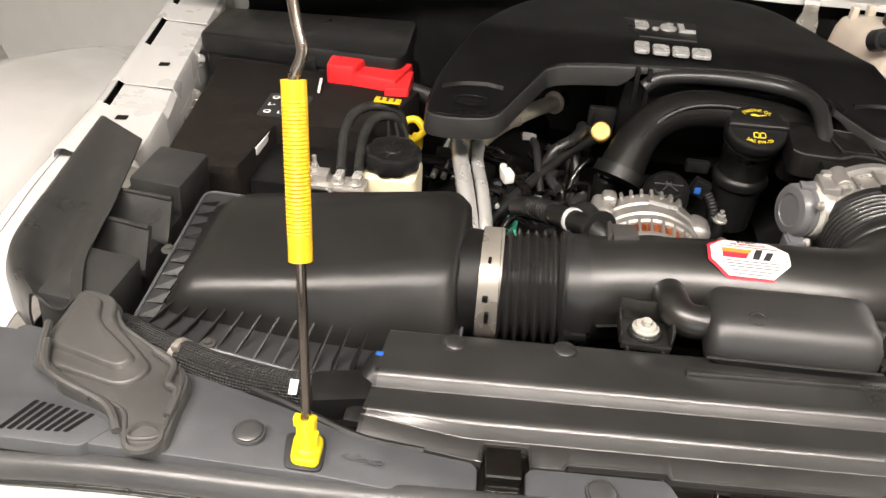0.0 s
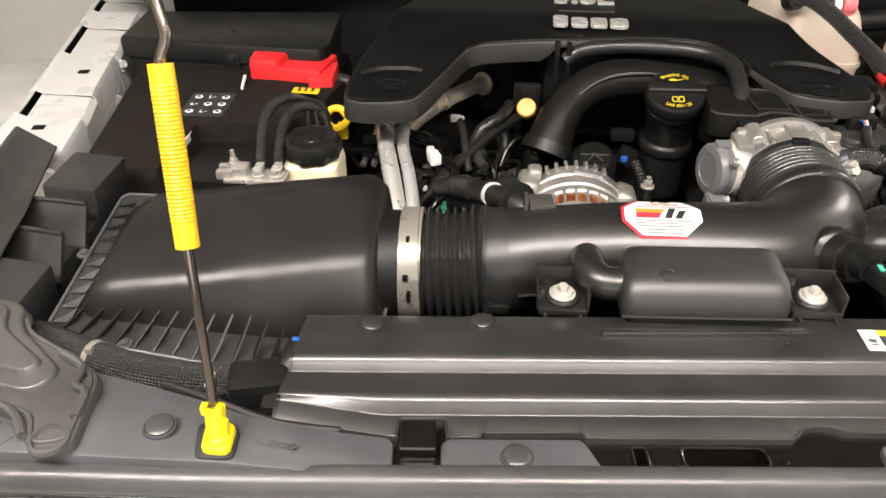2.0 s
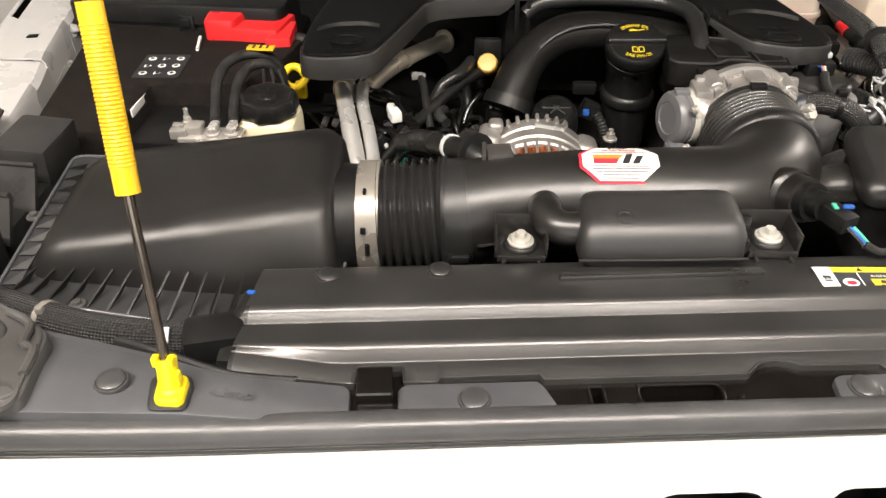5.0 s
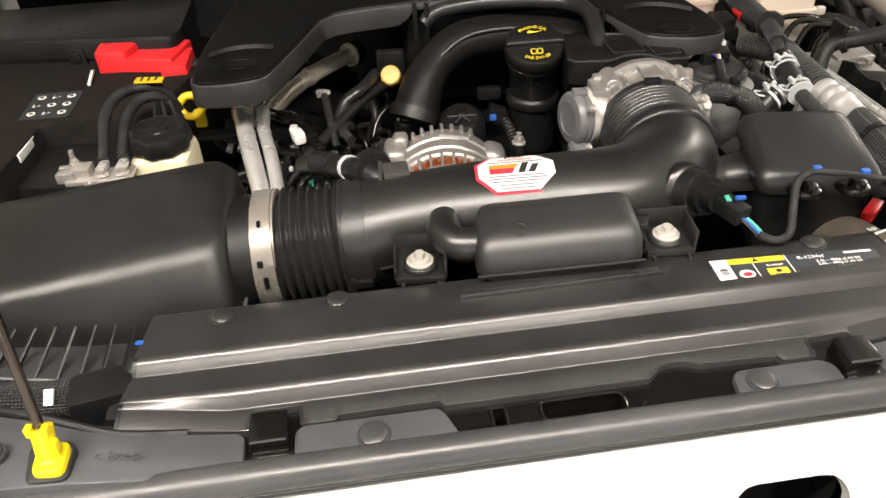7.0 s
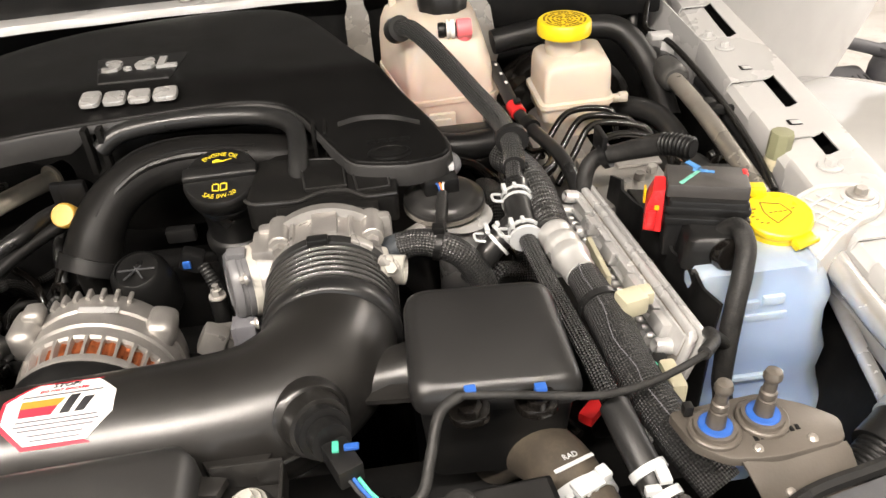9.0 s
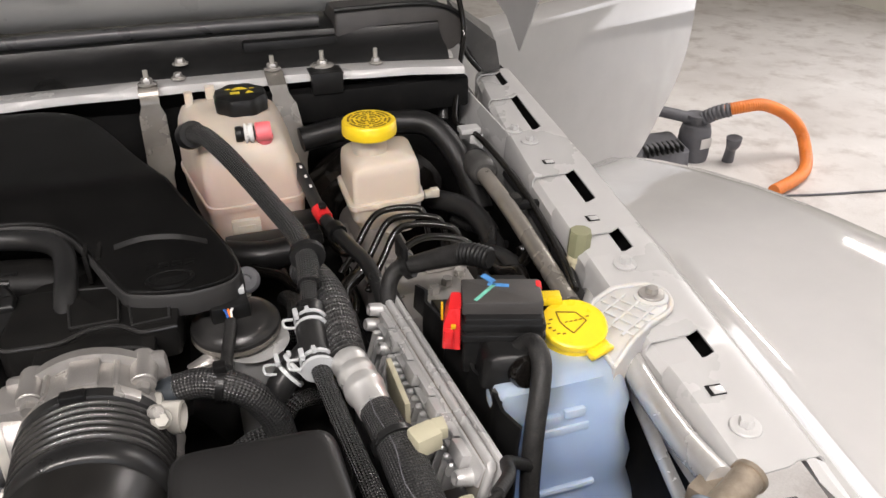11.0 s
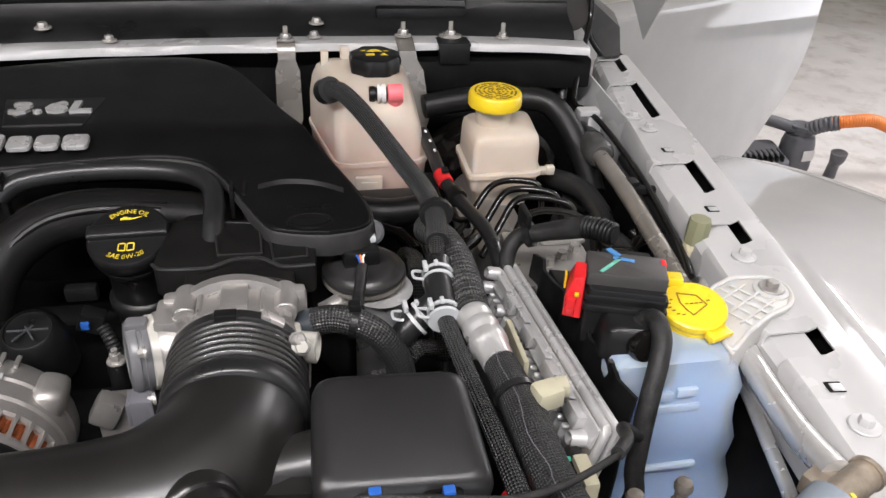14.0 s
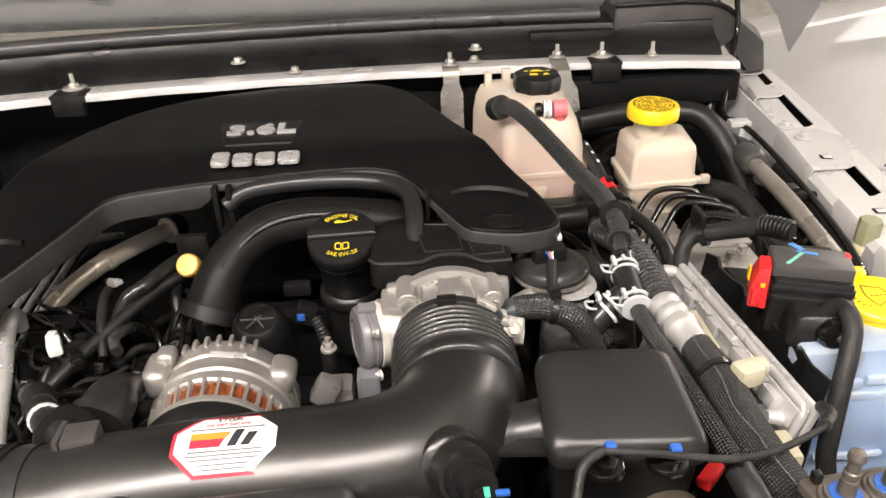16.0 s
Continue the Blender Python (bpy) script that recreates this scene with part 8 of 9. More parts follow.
part("sleeve", sweep([(0.470, 0.712, 1.245), (0.486, 0.709, 1.249), (0.503, 0.703, 1.248), (0.520, 0.699, 1.239), (0.533, 0.697, 1.220), (0.540, 0.695, 1.20), (0.543, 0.69, 1.17)], 0.0118, 16, 6), M_BRAIDG, sh2)
part("end", sweep([(0.460, 0.714, 1.240), (0.472, 0.7115, 1.2455)], 0.0124, 14, 1), M_GREYINK, sh2, "dark blue hose end")
part("tie", joined(sweep([(0.500, 0.704, 1.2482), (0.505, 0.7025, 1.2472)], 0.0133, 14, 1), rbox((0.503, 0.706, 1.262), (0.010, 0.01, 0.008), 0.002)), M_BLACK, sh2)
for pts, r in (([(0.536, 0.70, 1.19), (0.552, 0.712, 1.205), (0.562, 0.722, 1.20), (0.58, 0.745, 1.18)], 0.008), ([(0.573, 0.905, 1.18), (0.578, 0.87, 1.195), (0.576, 0.84, 1.19), (0.575, 0.82, 1.16)], 0.010), ([(0.592, 0.86, 1.19), (0.594, 0.82, 1.20), (0.594, 0.79, 1.19), (0.59, 0.75, 1.16)], 0.010), ([(0.50, 0.69, 1.18), (0.525, 0.695, 1.19), (0.55, 0.69, 1.18)], 0.011)):
    hose("black woven hose among the coolant hoses", pts, r, M_BRAID)

# control module on its edge
mod = thing("control_module", (0.665, 0.70, 1.10), "finned aluminium engine control module standing on edge", "control module")
A, B = Vector((0.659, 0.822, 1.216)), Vector((0.676, 0.585, 1.221))
along = (B - A).normalized()
down = Vector((-0.27, 0.0, -0.96)).normalized()
out = along.cross(down).normalized()
if out.x > 0:
    out = -out
L = (B - A).length
MP = Matrix((along, down, -out)).transposed().to_4x4()
MP.translation = A
# body coloured darker than the fins, as painted shade in the gaps between them
part("body", turned(rbox((L / 2, 0.055, 0.004), (L, 0.11, 0.009), 0.003), MP), M_STRAP, mod)
part("rear_plate", turned(rbox((L / 2, 0.055, 0.0112), (L + 0.008, 0.118, 0.005), 0.002), MP), M_MODULE, mod)
N_FIN = 19
for k in range(N_FIN):
    u = 0.020 + k * (L - 0.052) / (N_FIN - 1)
    fin = loft([[Vector(p) for p in ((u - w, v0, z), (u + w, v0, z), (u + w, v1, z), (u - w, v1, z))] for w, v0, v1, z in ((0.0026, 0.024, 0.108, 0.0), (0.0018, 0.025, 0.108, -0.0095), (0.0009, 0.028, 0.107, -0.0120))])
    part("fin", turned(fin, MP), M_MODULE, mod)
    part("fin_tip", turned(lathe([(0.0030, 0), (0.0030, 0.0105), (0.0016, 0.0125)], (u, 0.0265, 0.001), (0, 0, -1), 10), MP), M_MODULE, mod)
for k in range(8):
    u0, u1 = 0.016 + k * (L - 0.034) / 8, 0.016 + (k + 1) * (L - 0.034) / 8
    um = (u0 + u1) / 2
    if k % 2:
        part("ledge_pad", turned(rbox((um, 0.013, -0.0055), (u1 - u0 - 0.004, 0.013, 0.010), 0.002), MP), M_MODULE, mod)
    else:
        for v in (0.0065, 0.0195):
            part("pocket_rib", turned(rbox((um, v, -0.0045), (u1 - u0 + 0.002, 0.0022, 0.008), 0.0009), MP), M_MODULE, mod)
part("ledge", turned(rbox((L / 2, 0.013, -0.0005), (L - 0.006, 0.020, 0.004), 0.0015), MP), M_MODULE, mod)
part("rim", turned(sweep([(0.0, 0.10, 0.003), (0.0, 0.012, 0.003), (0.004, 0.003, 0.003), (0.016, 0.0, 0.003), (L - 0.02, 0.0, 0.003), (L - 0.006, 0.004, 0.003), (L, 0.016, 0.003), (L, 0.11, 0.003)], 0.0038, 10, 4), MP), M_MODULE, mod, "rounded cast rim")
for u, v in ((0.004, 0.010), (0.006, 0.026), (0.048, 0.026), (L - 0.014, 0.022), (L - 0.010, 0.05), (L - 0.010, 0.085)):
    part("boss", turned(lathe([(0.0070, 0), (0.0066, 0.013), (0.0052, 0.0155), (0.0036, 0.0150), (0.0003, 0.0120)], (u, v, 0.0), (0, 0, -1), 16), MP), M_MODULE, mod)
tan = thing("tan_connector", (0.63, 0.6, 1.22), "tan plastic plug before the control module", "plug")
part("plug", joined(rbox((0.633, 0.601, 1.2475), (0.021, 0.018, 0.017), 0.004, Matrix.Rotation(0.25, 4, "Z")), rbox((0.645, 0.605, 1.250), (0.010, 0.013, 0.011), 0.002)), M_TAN, tan)
strip = thing("tan_strip", (0.634, 0.68, 1.17), "pale yellow foam strip behind the hose", "strip")
part("strip", rbox((0.637, 0.69, 1.195), (0.005, 0.06, 0.065), 0.002), M_TAN, strip)
part("strip_end", rbox((0.655, 0.562, 1.195), (0.012, 0.03, 0.03), 0.003), M_TAN, strip)
plugb = thing("module_plug", (0.64, 0.65, 1.12), "black module plug with a green mark", "plug")
part("shell", joined(rbox((0.618, 0.64, 1.165), (0.03, 0.14, 0.06), 0.006), rbox((0.645, 0.575, 1.19), (0.03, 0.03, 0.03), 0.004)), M_BLACK, plugb)
part("mark", rbox((0.640, 0.575, 1.207), (0.016, 0.004, 0.0015), 0.0004), M_TEAL, plugb, "green paint mark")
tray = thing("battery_tray_wall", (0.70, 0.72, 1.05), "black plastic tray wall behind the control module", "tray")
rows = []
for k in range(13):
    t = k / 12
    x, y = 0.690 + 0.016 * t + 0.004 * math.sin(k * 2.2), 0.828 - 0.215 * t
    rows.append([(x - 0.002, y, 1.05), (x, y, 1.20), (x + 0.002, y, 1.226 - 0.004 * (k % 3 == 0))])
part("wall", sheet(rows, 0.003), M_BLACK, tray)
part("shelf", joined(prism([(0.70, 0.80), (0.77, 0.78), (0.77, 0.655), (0.708, 0.645)], 1.19, 1.2215, 0.002)), M_BLACK, tray)
for k in range(5):
    part("tooth", rbox((0.711, 0.76 - 0.026 * k, 1.2235), (0.010, 0.007, 0.004), 0.001, Matrix.Rotation(0.6, 4, "Z")), M_DUSTY, tray)

# brake fluid reservoir and hydraulic unit
br = thing("brake_reservoir", (0.72, 1.09, 1.13), "milky brake fluid reservoir with a yellow screw cap", "brake reservoir")
BQ = [(0.678, 1.048), (0.766, 1.052), (0.775, 1.142), (0.680, 1.140)]


def bring(z, s, r=0.012):
    c = Vector((0.727, 1.095))
    return corners([Vector((c.x + (x - c.x) * s, c.y + (y - c.y) * s, z)) for x, y in BQ], r)


part("shell", loft([bring(1.150, 0.80), bring(1.172, 0.90), bring(1.178, 1.0), bring(1.1955, 1.03), bring(1.1965, 1.11), bring(1.2025, 1.11), bring(1.2038, 1.0, 0.008), bring(1.236, 0.985, 0.008), bring(1.246, 0.955, 0.010), bring(1.2515, 0.86), bring(1.2565, 0.50)]), M_MILK, br, "", 35)
part("fluid", loft([bring(1.174, 0.86), bring(1.18, 0.95), bring(1.219, 0.945)]), M_AMBER, br, "amber brake fluid")
part("neck", lathe([(0.021, 0), (0.0225, 0.004), (0.0225, 0.028)], (0.711, 1.092, 1.2545), (0, 0, 1), 24), M_MILK, br)
part("cap", lathe([(0.0315, 0), (0.0335, 0.0015), (0.0340, 0.006), (0.0335, 0.0165), (0.0318, 0.0185), (0.028, 0.019), (0.027, 0.0182), (0.0003, 0.0182)], (0.711, 1.089, 1.2790), (0, -0.03, 1), 60, scallop=(30, 0.02)), M_CAPYEL, br, "yellow screw cap with ring print")
bp = plane_pose(Vector((0.711, 1.0885, 1.2977)), (1, 0, 0), (0, 1, 0.03))
for r, n, skip in ((0.0255, 40, 7), (0.0205, 34, 5), (0.015, 26, 6), (0.0095, 18, 4), (0.005, 12, 3)):
    bms = []
    for k in range(n):
        if k % skip == 0:
            continue
        a = 2 * math.pi * k / n
        w = 2 * math.pi * r / n * 0.8
        bms.append(flat([(x * math.cos(a) - y * math.sin(a) + r * math.cos(a), x * math.sin(a) + y * math.cos(a) + r * math.sin(a)) for x, y in bar(0, 0, 0.0024, w)], bp))
    part("ring_print", joined(*bms), M_RELIEF, br, "moulded ring of small print")
part("spout", joined(sweep([(0.780, 1.085, 1.186), (0.797, 1.083, 1.187)], 0.006, 10, 1), rbox((0.793, 1.083, 1.188), (0.012, 0.010, 0.012), 0.002)), M_MILK, br)
hyd = thing("brake_unit", (0.73, 0.98, 1.05), "cast brake hydraulic unit with four black brake lines", "brake unit")
part("cylinder", joined(rbox((0.705, 1.035, 1.125), (0.075, 0.16, 0.05), 0.012), sweep([(0.70, 0.98, 1.135), (0.70, 1.14, 1.135)], 0.027, 18, 1), rbox((0.665, 1.03, 1.15), (0.02, 0.05, 0.03), 0.006)), M_ALU, hyd)
part("valve_block", joined(rbox((0.725, 0.865, 1.165), (0.085, 0.11, 0.06), 0.004), rbox((0.745, 0.90, 1.198), (0.05, 0.035, 0.004), 0.001)), M_ALU, hyd)
part("block_case", rbox((0.755, 0.80, 1.15), (0.07, 0.07, 0.09), 0.006), M_BLACK, hyd)
for k in range(4):
    x, y = 0.70 + 0.018 * k, 0.835 + 0.012 * k
    part("union", joined(hexbolt((x, y, 1.194), 0.0065, 0.009, 0.0)), M_STEEL, hyd)
for pts in ([(0.645, 0.985, 1.150), (0.668, 1.000, 1.172), (0.692, 1.018, 1.197), (0.712, 1.026, 1.203), (0.742, 1.024, 1.203), (0.757, 1.016, 1.198), (0.760, 1.0, 1.17)],
            [(0.655, 0.95, 1.155), (0.680, 0.968, 1.182), (0.702, 0.985, 1.206), (0.722, 0.991, 1.210), (0.752, 0.986, 1.208), (0.768, 0.978, 1.202), (0.772, 0.965, 1.175)],
            [(0.662, 0.915, 1.165), (0.688, 0.938, 1.193), (0.706, 0.953, 1.213), (0.726, 0.958, 1.216), (0.758, 0.952, 1.213), (0.776, 0.943, 1.205), (0.780, 0.93, 1.17)],
            [(0.688, 0.888, 1.195), (0.700, 0.905, 1.212), (0.716, 0.915, 1.219), (0.74, 0.917, 1.22), (0.770, 0.910, 1.214), (0.784, 0.90, 1.20), (0.788, 0.89, 1.17)]):
    part("brake_line", sweep(pts, 0.0042, 10, 6), M_GLOSS, hyd, "black coated brake line")
cond = thing("open_conduit", (0.70, 0.79, 1.22), "black taped conduit with an open ribbed end", "conduit")
part("conduit", sweep([(0.664, 0.812, 1.19), (0.664, 0.825, 1.222), (0.675, 0.832, 1.240), (0.695, 0.822, 1.250), (0.716, 0.808, 1.261), (0.730, 0.795, 1.270)], [0.0075, 0.0082, 0.0085, 0.009, 0.0102, 0.0108], 16, 6), M_WRAP, cond)
part("ribbed_end", sweep([(0.728, 0.797, 1.269), (0.738, 0.784, 1.273), (0.747, 0.772, 1.274)], 0.0105, 18, 5, ribs=(0.004, 0.0016)), M_BLACK, cond)
part("bore", lathe([(0.0085, 0), (0.0085, 0.0006)], (0.7475, 0.7713, 1.2740), (0.75, -0.95, 0.08), 18), M_DEEP, cond)
part("tie", joined(sweep([(0.683, 0.829, 1.244), (0.688, 0.826, 1.247)], 0.013, 14, 1), rbox((0.682, 0.838, 1.257), (0.006, 0.03, 0.022), 0.002)), M_BLACK, cond)

# auxiliary battery terminal with its fuse block
aux = thing("fuse_terminal", (0.735, 0.69, 1.22), "black fuse terminal block with red lock and paint marks", "fuse block")
FU, FV = Vector((0.952, -0.307, 0)), Vector((0.307, 0.952, 0))
FM = plane_pose(Vector((0.698, 0.705, 1.216)), FU, FV)


def block(x0, x1, y0, y1, z0, z1, r=0.003, inset=0.0, edge=0.002):
    return turned(prism(rounded([(x0, y0), (x1, y0), (x1, y1), (x0, y1)], r), z0, z1, edge, inset=inset), FM)


part("base", block(0.000, 0.066, -0.010, 0.040, 0.0, 0.034), M_BLACK, aux)
for z in (0.034, 0.0425):
    part("tier", block(-0.002, 0.068, -0.013 + (z - 0.034) * 0.4, 0.041, z, z + 0.0062, 0.004, edge=0.0018), M_BLACK, aux, "stepped rib round the block")
part("body", block(0.001, 0.066, -0.009, 0.039, 0.030, 0.054), M_BLACK, aux)
part("lid", block(-0.001, 0.0655, -0.002, 0.034, 0.0535, 0.0655, 0.002, edge=0.0012), M_FUSELID, aux, "dull dark lid")
part("rear_cover", turned(loft([[Vector(p) for p in ((0.010, 0.030, z), (0.060, 0.030, z), (0.054, 0.052 - (z - 0.045) * 0.3, z), (0.014, 0.052 - (z - 0.045) * 0.3, z))] for z in (0.040, 0.0605)]), FM), M_BLACK, aux, "sloping rear cover")
part("boot", turned(loft([corners([(0.016 - d, -0.036 - d, z), (0.058 + d, -0.038 - d, z), (0.062 + d, -0.006, z), (0.012 - d, -0.006, z)], 0.006) for d, z in ((0.002, 0.006), (0.0, 0.022), (-0.002, 0.031), (-0.006, 0.0345))]), FM), M_BLACK, aux, "black moulded boot")
part("lock", turned(joined(loft([corners([(-0.0175, -0.006, 0.022), (-0.002, -0.008, 0.022), (-0.001, 0.020, 0.028), (-0.0150, 0.024, 0.028)], 0.002, 2), corners([(-0.0165, -0.004, 0.044), (-0.002, -0.005, 0.046), (-0.001, 0.020, 0.048), (-0.0140, 0.025, 0.047)], 0.002, 2), corners([(-0.0120, -0.001, 0.058), (-0.002, -0.002, 0.060), (-0.001, 0.018, 0.062), (-0.0095, 0.022, 0.060)], 0.002, 2)]), rbox((-0.012, -0.008, 0.034), (0.008, 0.005, 0.018), 0.0015)), FM), M_RED, aux, "red plastic lock")
part("lock", turned(rbox((0.064, 0.026, 0.061), (0.005, 0.010, 0.010), 0.0015), FM), M_RED, aux, "red plastic lock")
part("yellow_tab", turned(joined(rbox((-0.0172, 0.014, 0.046), (0.002, 0.008, 0.014), 0.0006), rbox((-0.008, -0.008, 0.046), (0.004, 0.002, 0.004), 0.0005)), FM), M_YELLOW, aux)
part("paint_mark", turned(joined(rbox((0.022, 0.034, 0.0658), (0.006, 0.014, 0.0008), 0.0003, Matrix.Rotation(0.7, 4, "Z")), rbox((0.030, 0.024, 0.0658), (0.018, 0.0042, 0.0008), 0.0003, Matrix.Rotation(-0.15, 4, "Z"))), FM), M_PAINTB, aux, "blue paint mark")
part("paint_mark", turned(rbox((0.0185, 0.013, 0.0658), (0.0034, 0.030, 0.0008), 0.0003, Matrix.Rotation(-0.62, 4, "Z")), FM), M_PAINTG, aux, "green paint mark")
part("cable_collar", lathe([(0.0095, 0), (0.0130, 0.001), (0.0138, 0.004), (0.0138, 0.011), (0.0120, 0.014), (0.0090, 0.0145)], FM @ Vector((0.046, -0.028, 0.019)), (0.1, -0.88, 0.25), 26), M_GLOSS, aux)
cab = thing("battery_cable", (0.70, 0.6, 1.1), "thick black taped cable dropping from the fuse terminal", "cable")
part("cable", sweep([(0.732, 0.680, 1.236), (0.743, 0.668, 1.256), (0.744, 0.65, 1.252), (0.737, 0.634, 1.237), (0.728, 0.62, 1.215), (0.721, 0.608, 1.184), (0.719, 0.602, 1.152), (0.722, 0.6, 1.118), (0.70, 0.60, 1.06)], 0.0082, 16, 6), M_WRAP, cab)
part("branch", sweep([(0.664, 0.541, 1.246), (0.680, 0.560, 1.238), (0.690, 0.585, 1.222), (0.721, 0.608, 1.184)], 0.0050, 10, 5), M_WRAP, cab)

# washer bottle
wb = thing("washer_bottle", (0.78, 0.69, 0.95), "milky washer bottle with blue fluid and a yellow cap", "washer bottle")


def wring(z, dx=0.0, s=1.0, dy=0.0):
    q = [(0.703, 0.640 + dy), (0.816 + dx, 0.640 + dy), (0.850 + dx, 0.735), (0.715, 0.745)]
    c = Vector((0.775, 0.69))
    return corners([Vector((c.x + (x - c.x) * s, c.y + (y - c.y) * s, z)) for x, y in q], 0.014, 4)


WAVE = [(0.96, 0.035), (1.02, 0.042), (1.055, 0.040), (1.075, 0.030), (1.10, 0.022), (1.13, 0.020), (1.155, 0.010), (1.175, 0.008), (1.19, 0.012), (1.205, 0.006), (1.216, 0.0)]
part("shell", loft([wring(z, dx, 1.0, -0.012 * math.sin((z - 0.96) * 40) * 0.4) for z, dx in WAVE] + [wring(1.226, -0.004, 0.93), wring(1.2295, -0.01, 0.75)]), M_MILKW, wb, "", 60)
part("fluid", loft([wring(z, dx - 0.004, 0.955, -0.012 * math.sin((z - 0.96) * 40) * 0.4 + 0.002) for z, dx in WAVE if z < 1.2]), M_WASH, wb, "blue washer fluid")
for x0, x1, z, h in ((0.735, 0.760, 1.1955, 0.009), (0.763, 0.782, 1.1985, 0.009), (0.730, 0.787, 1.1815, 0.008), (0.735, 0.80, 1.110, 0.006)):
    part("raised_bar", rbox(((x0 + x1) / 2, 0.6385, z), (x1 - x0, 0.005, h), 0.0018), M_MILKW, wb, "pale moulded bar")
CA = Vector((-0.07, -0.18, 1)).normalized()
CC = Vector((0.7955, 0.6935, 1.2465))
part("neck", lathe([(0.024, 0), (0.024, 0.020)], (0.7985, 0.700, 1.216), CA, 26), M_MILKW, wb)
wc = part("cap", lathe([(0.0275, -0.0185), (0.0282, -0.0180), (0.0282, -0.0085), (0.0278, -0.0080), (0.0286, -0.0072), (0.0290, -0.0040), (0.0285, -0.0012), (0.0270, 0.0), (0.0003, 0.0)], CC, CA, 44), M_CAPYEL, wb, "yellow flip cap with a washer symbol")
part("hinge_tab", rbox(CC + Vector((-0.009, 0.0315, 0.0065)), (0.020, 0.014, 0.008), 0.002, Matrix.Rotation(-0.25, 4, "Z")), M_CAPYEL, wc)
part("lift_tab", joined(rbox(CC + Vector((0.010, -0.0300, -0.0105)), (0.024, 0.010, 0.0045), 0.0015, Matrix.Rotation(0.35, 4, "Z")), rbox(CC + Vector((0.001, -0.0300, -0.0120)), (0.003, 0.010, 0.008), 0.001), rbox(CC + Vector((0.019, -0.0235, -0.0120)), (0.003, 0.010, 0.008), 0.001)), M_CAPYEL, wc)
wp = plane_pose(CC + CA * 0.0003, (1, 0, 0.07), (0, 1, 0.18))
sym = [(-0.010, 0.0160), (0.006, 0.0100), (0.0105, -0.0020), (-0.006, -0.0115), (-0.0095, -0.004), (-0.0115, 0.004)]
for a, b in zip(sym, sym[1:] + sym[:1]):
    a, b = Vector(a), Vector(b)
    n = Vector((-(b - a).y, (b - a).x)).normalized() * 0.0006
    part("symbol_line", flat([a - n, b - n, b + n, a + n], wp), M_RELIEF, wc)
part("symbol_line", joined(*[flat(bar(-0.0065 + 0.0042 * k, 0.0020 - 0.0003 * k, 0.003, 0.0012), wp) for k in range(4)]), M_RELIEF, wc)
for x, y in ((-0.0180, 0.0090), (-0.0215, 0.0050), (-0.0225, 0.0005), (-0.0205, -0.0035), (-0.0185, -0.0080), (-0.0140, -0.0095), (0.0135, 0.0025)):
    part("symbol_dot", flat(bar(x, y, 0.0030, 0.0014), wp), M_RELIEF, wc)
arm = thing("bottle_bracket", (0.87, 0.72, 1.2), "milky ribbed plastic arm fixing the washer bottle", "bracket")
ARM = [(0.811, 0.648), (0.842, 0.674), (0.871, 0.692), (0.899, 0.703), (0.911, 0.718), (0.914, 0.736), (0.903, 0.751), (0.869, 0.754), (0.841, 0.740), (0.815, 0.712)]
part("arm", prism(rounded(ARM, 0.008), 1.2215, 1.2275, 0.001), M_MILKA, arm)
wall = [Vector((x, y, 1.2285)) for x, y in rounded(ARM, 0.008)]
part("edge_wall", sweep([*wall, wall[0]], 0.0024, 8, 1), M_MILKA, arm, "raised edge")
part("front_web", loft([[Vector((0.810, 0.645, z)), Vector((0.842, 0.671, z)), Vector((0.871, 0.689, z)), Vector((0.873, 0.693, z)), Vector((0.842, 0.678, z)), Vector((0.810, 0.654, z))] for z in (1.196, 1.2285)]), M_MILKA, arm)
ax, ay = Vector((0.866, 0.500)).normalized(), Vector((-0.5, 0.866)).normalized()
for k in range(4):
    c = Vector((0.836, 0.702)) + ax * (0.0135 * k)
    part("rib", rbox((c.x, c.y, 1.2292), (0.0028, 0.060 - 0.005 * k, 0.002), 0.0008, Matrix.Rotation(0.52, 4, "Z")), M_MILKA, arm)
for k in range(3):
    c = Vector((0.856, 0.712)) + ay * (0.0155 * (k - 1))
    part("rib", rbox((c.x, c.y, 1.2292), (0.058, 0.0028, 0.002), 0.0008, Matrix.Rotation(0.52, 4, "Z")), M_MILKA, arm)
part("boss", lathe([(0.0165, 0), (0.0165, 0.004), (0.0145, 0.005), (0.0003, 0.005)], (0.896, 0.730, 1.2255), n=26), M_MILKA, arm)
part("bolt", hexbolt((0.896, 0.730, 1.2305), 0.0062, 0.006, 0.0125), M_ALU, arm, "plated flange bolt")

# air conditioning pipes, charge valve and service port
pp = thing("air_conditioning_pipe", (0.85, 0.62, 1.1), "bright aluminium air conditioning pipe behind the washer bottle", "pipe")
part("pipe", sweep([(0.868, 0.775, 1.18), (0.860, 0.73, 1.190), (0.855, 0.70, 1.196), (0.845, 0.65, 1.199), (0.838, 0.60, 1.202), (0.834, 0.565, 1.206), (0.832, 0.53, 1.212)], 0.0118, 16, 6), M_PIPE, pp)
part("pipe", sweep([(0.872, 0.74, 1.145), (0.868, 0.71, 1.155), (0.855, 0.66, 1.158), (0.840, 0.60, 1.158), (0.828, 0.55, 1.158)], 0.0062, 12, 6), M_PIPE, pp)
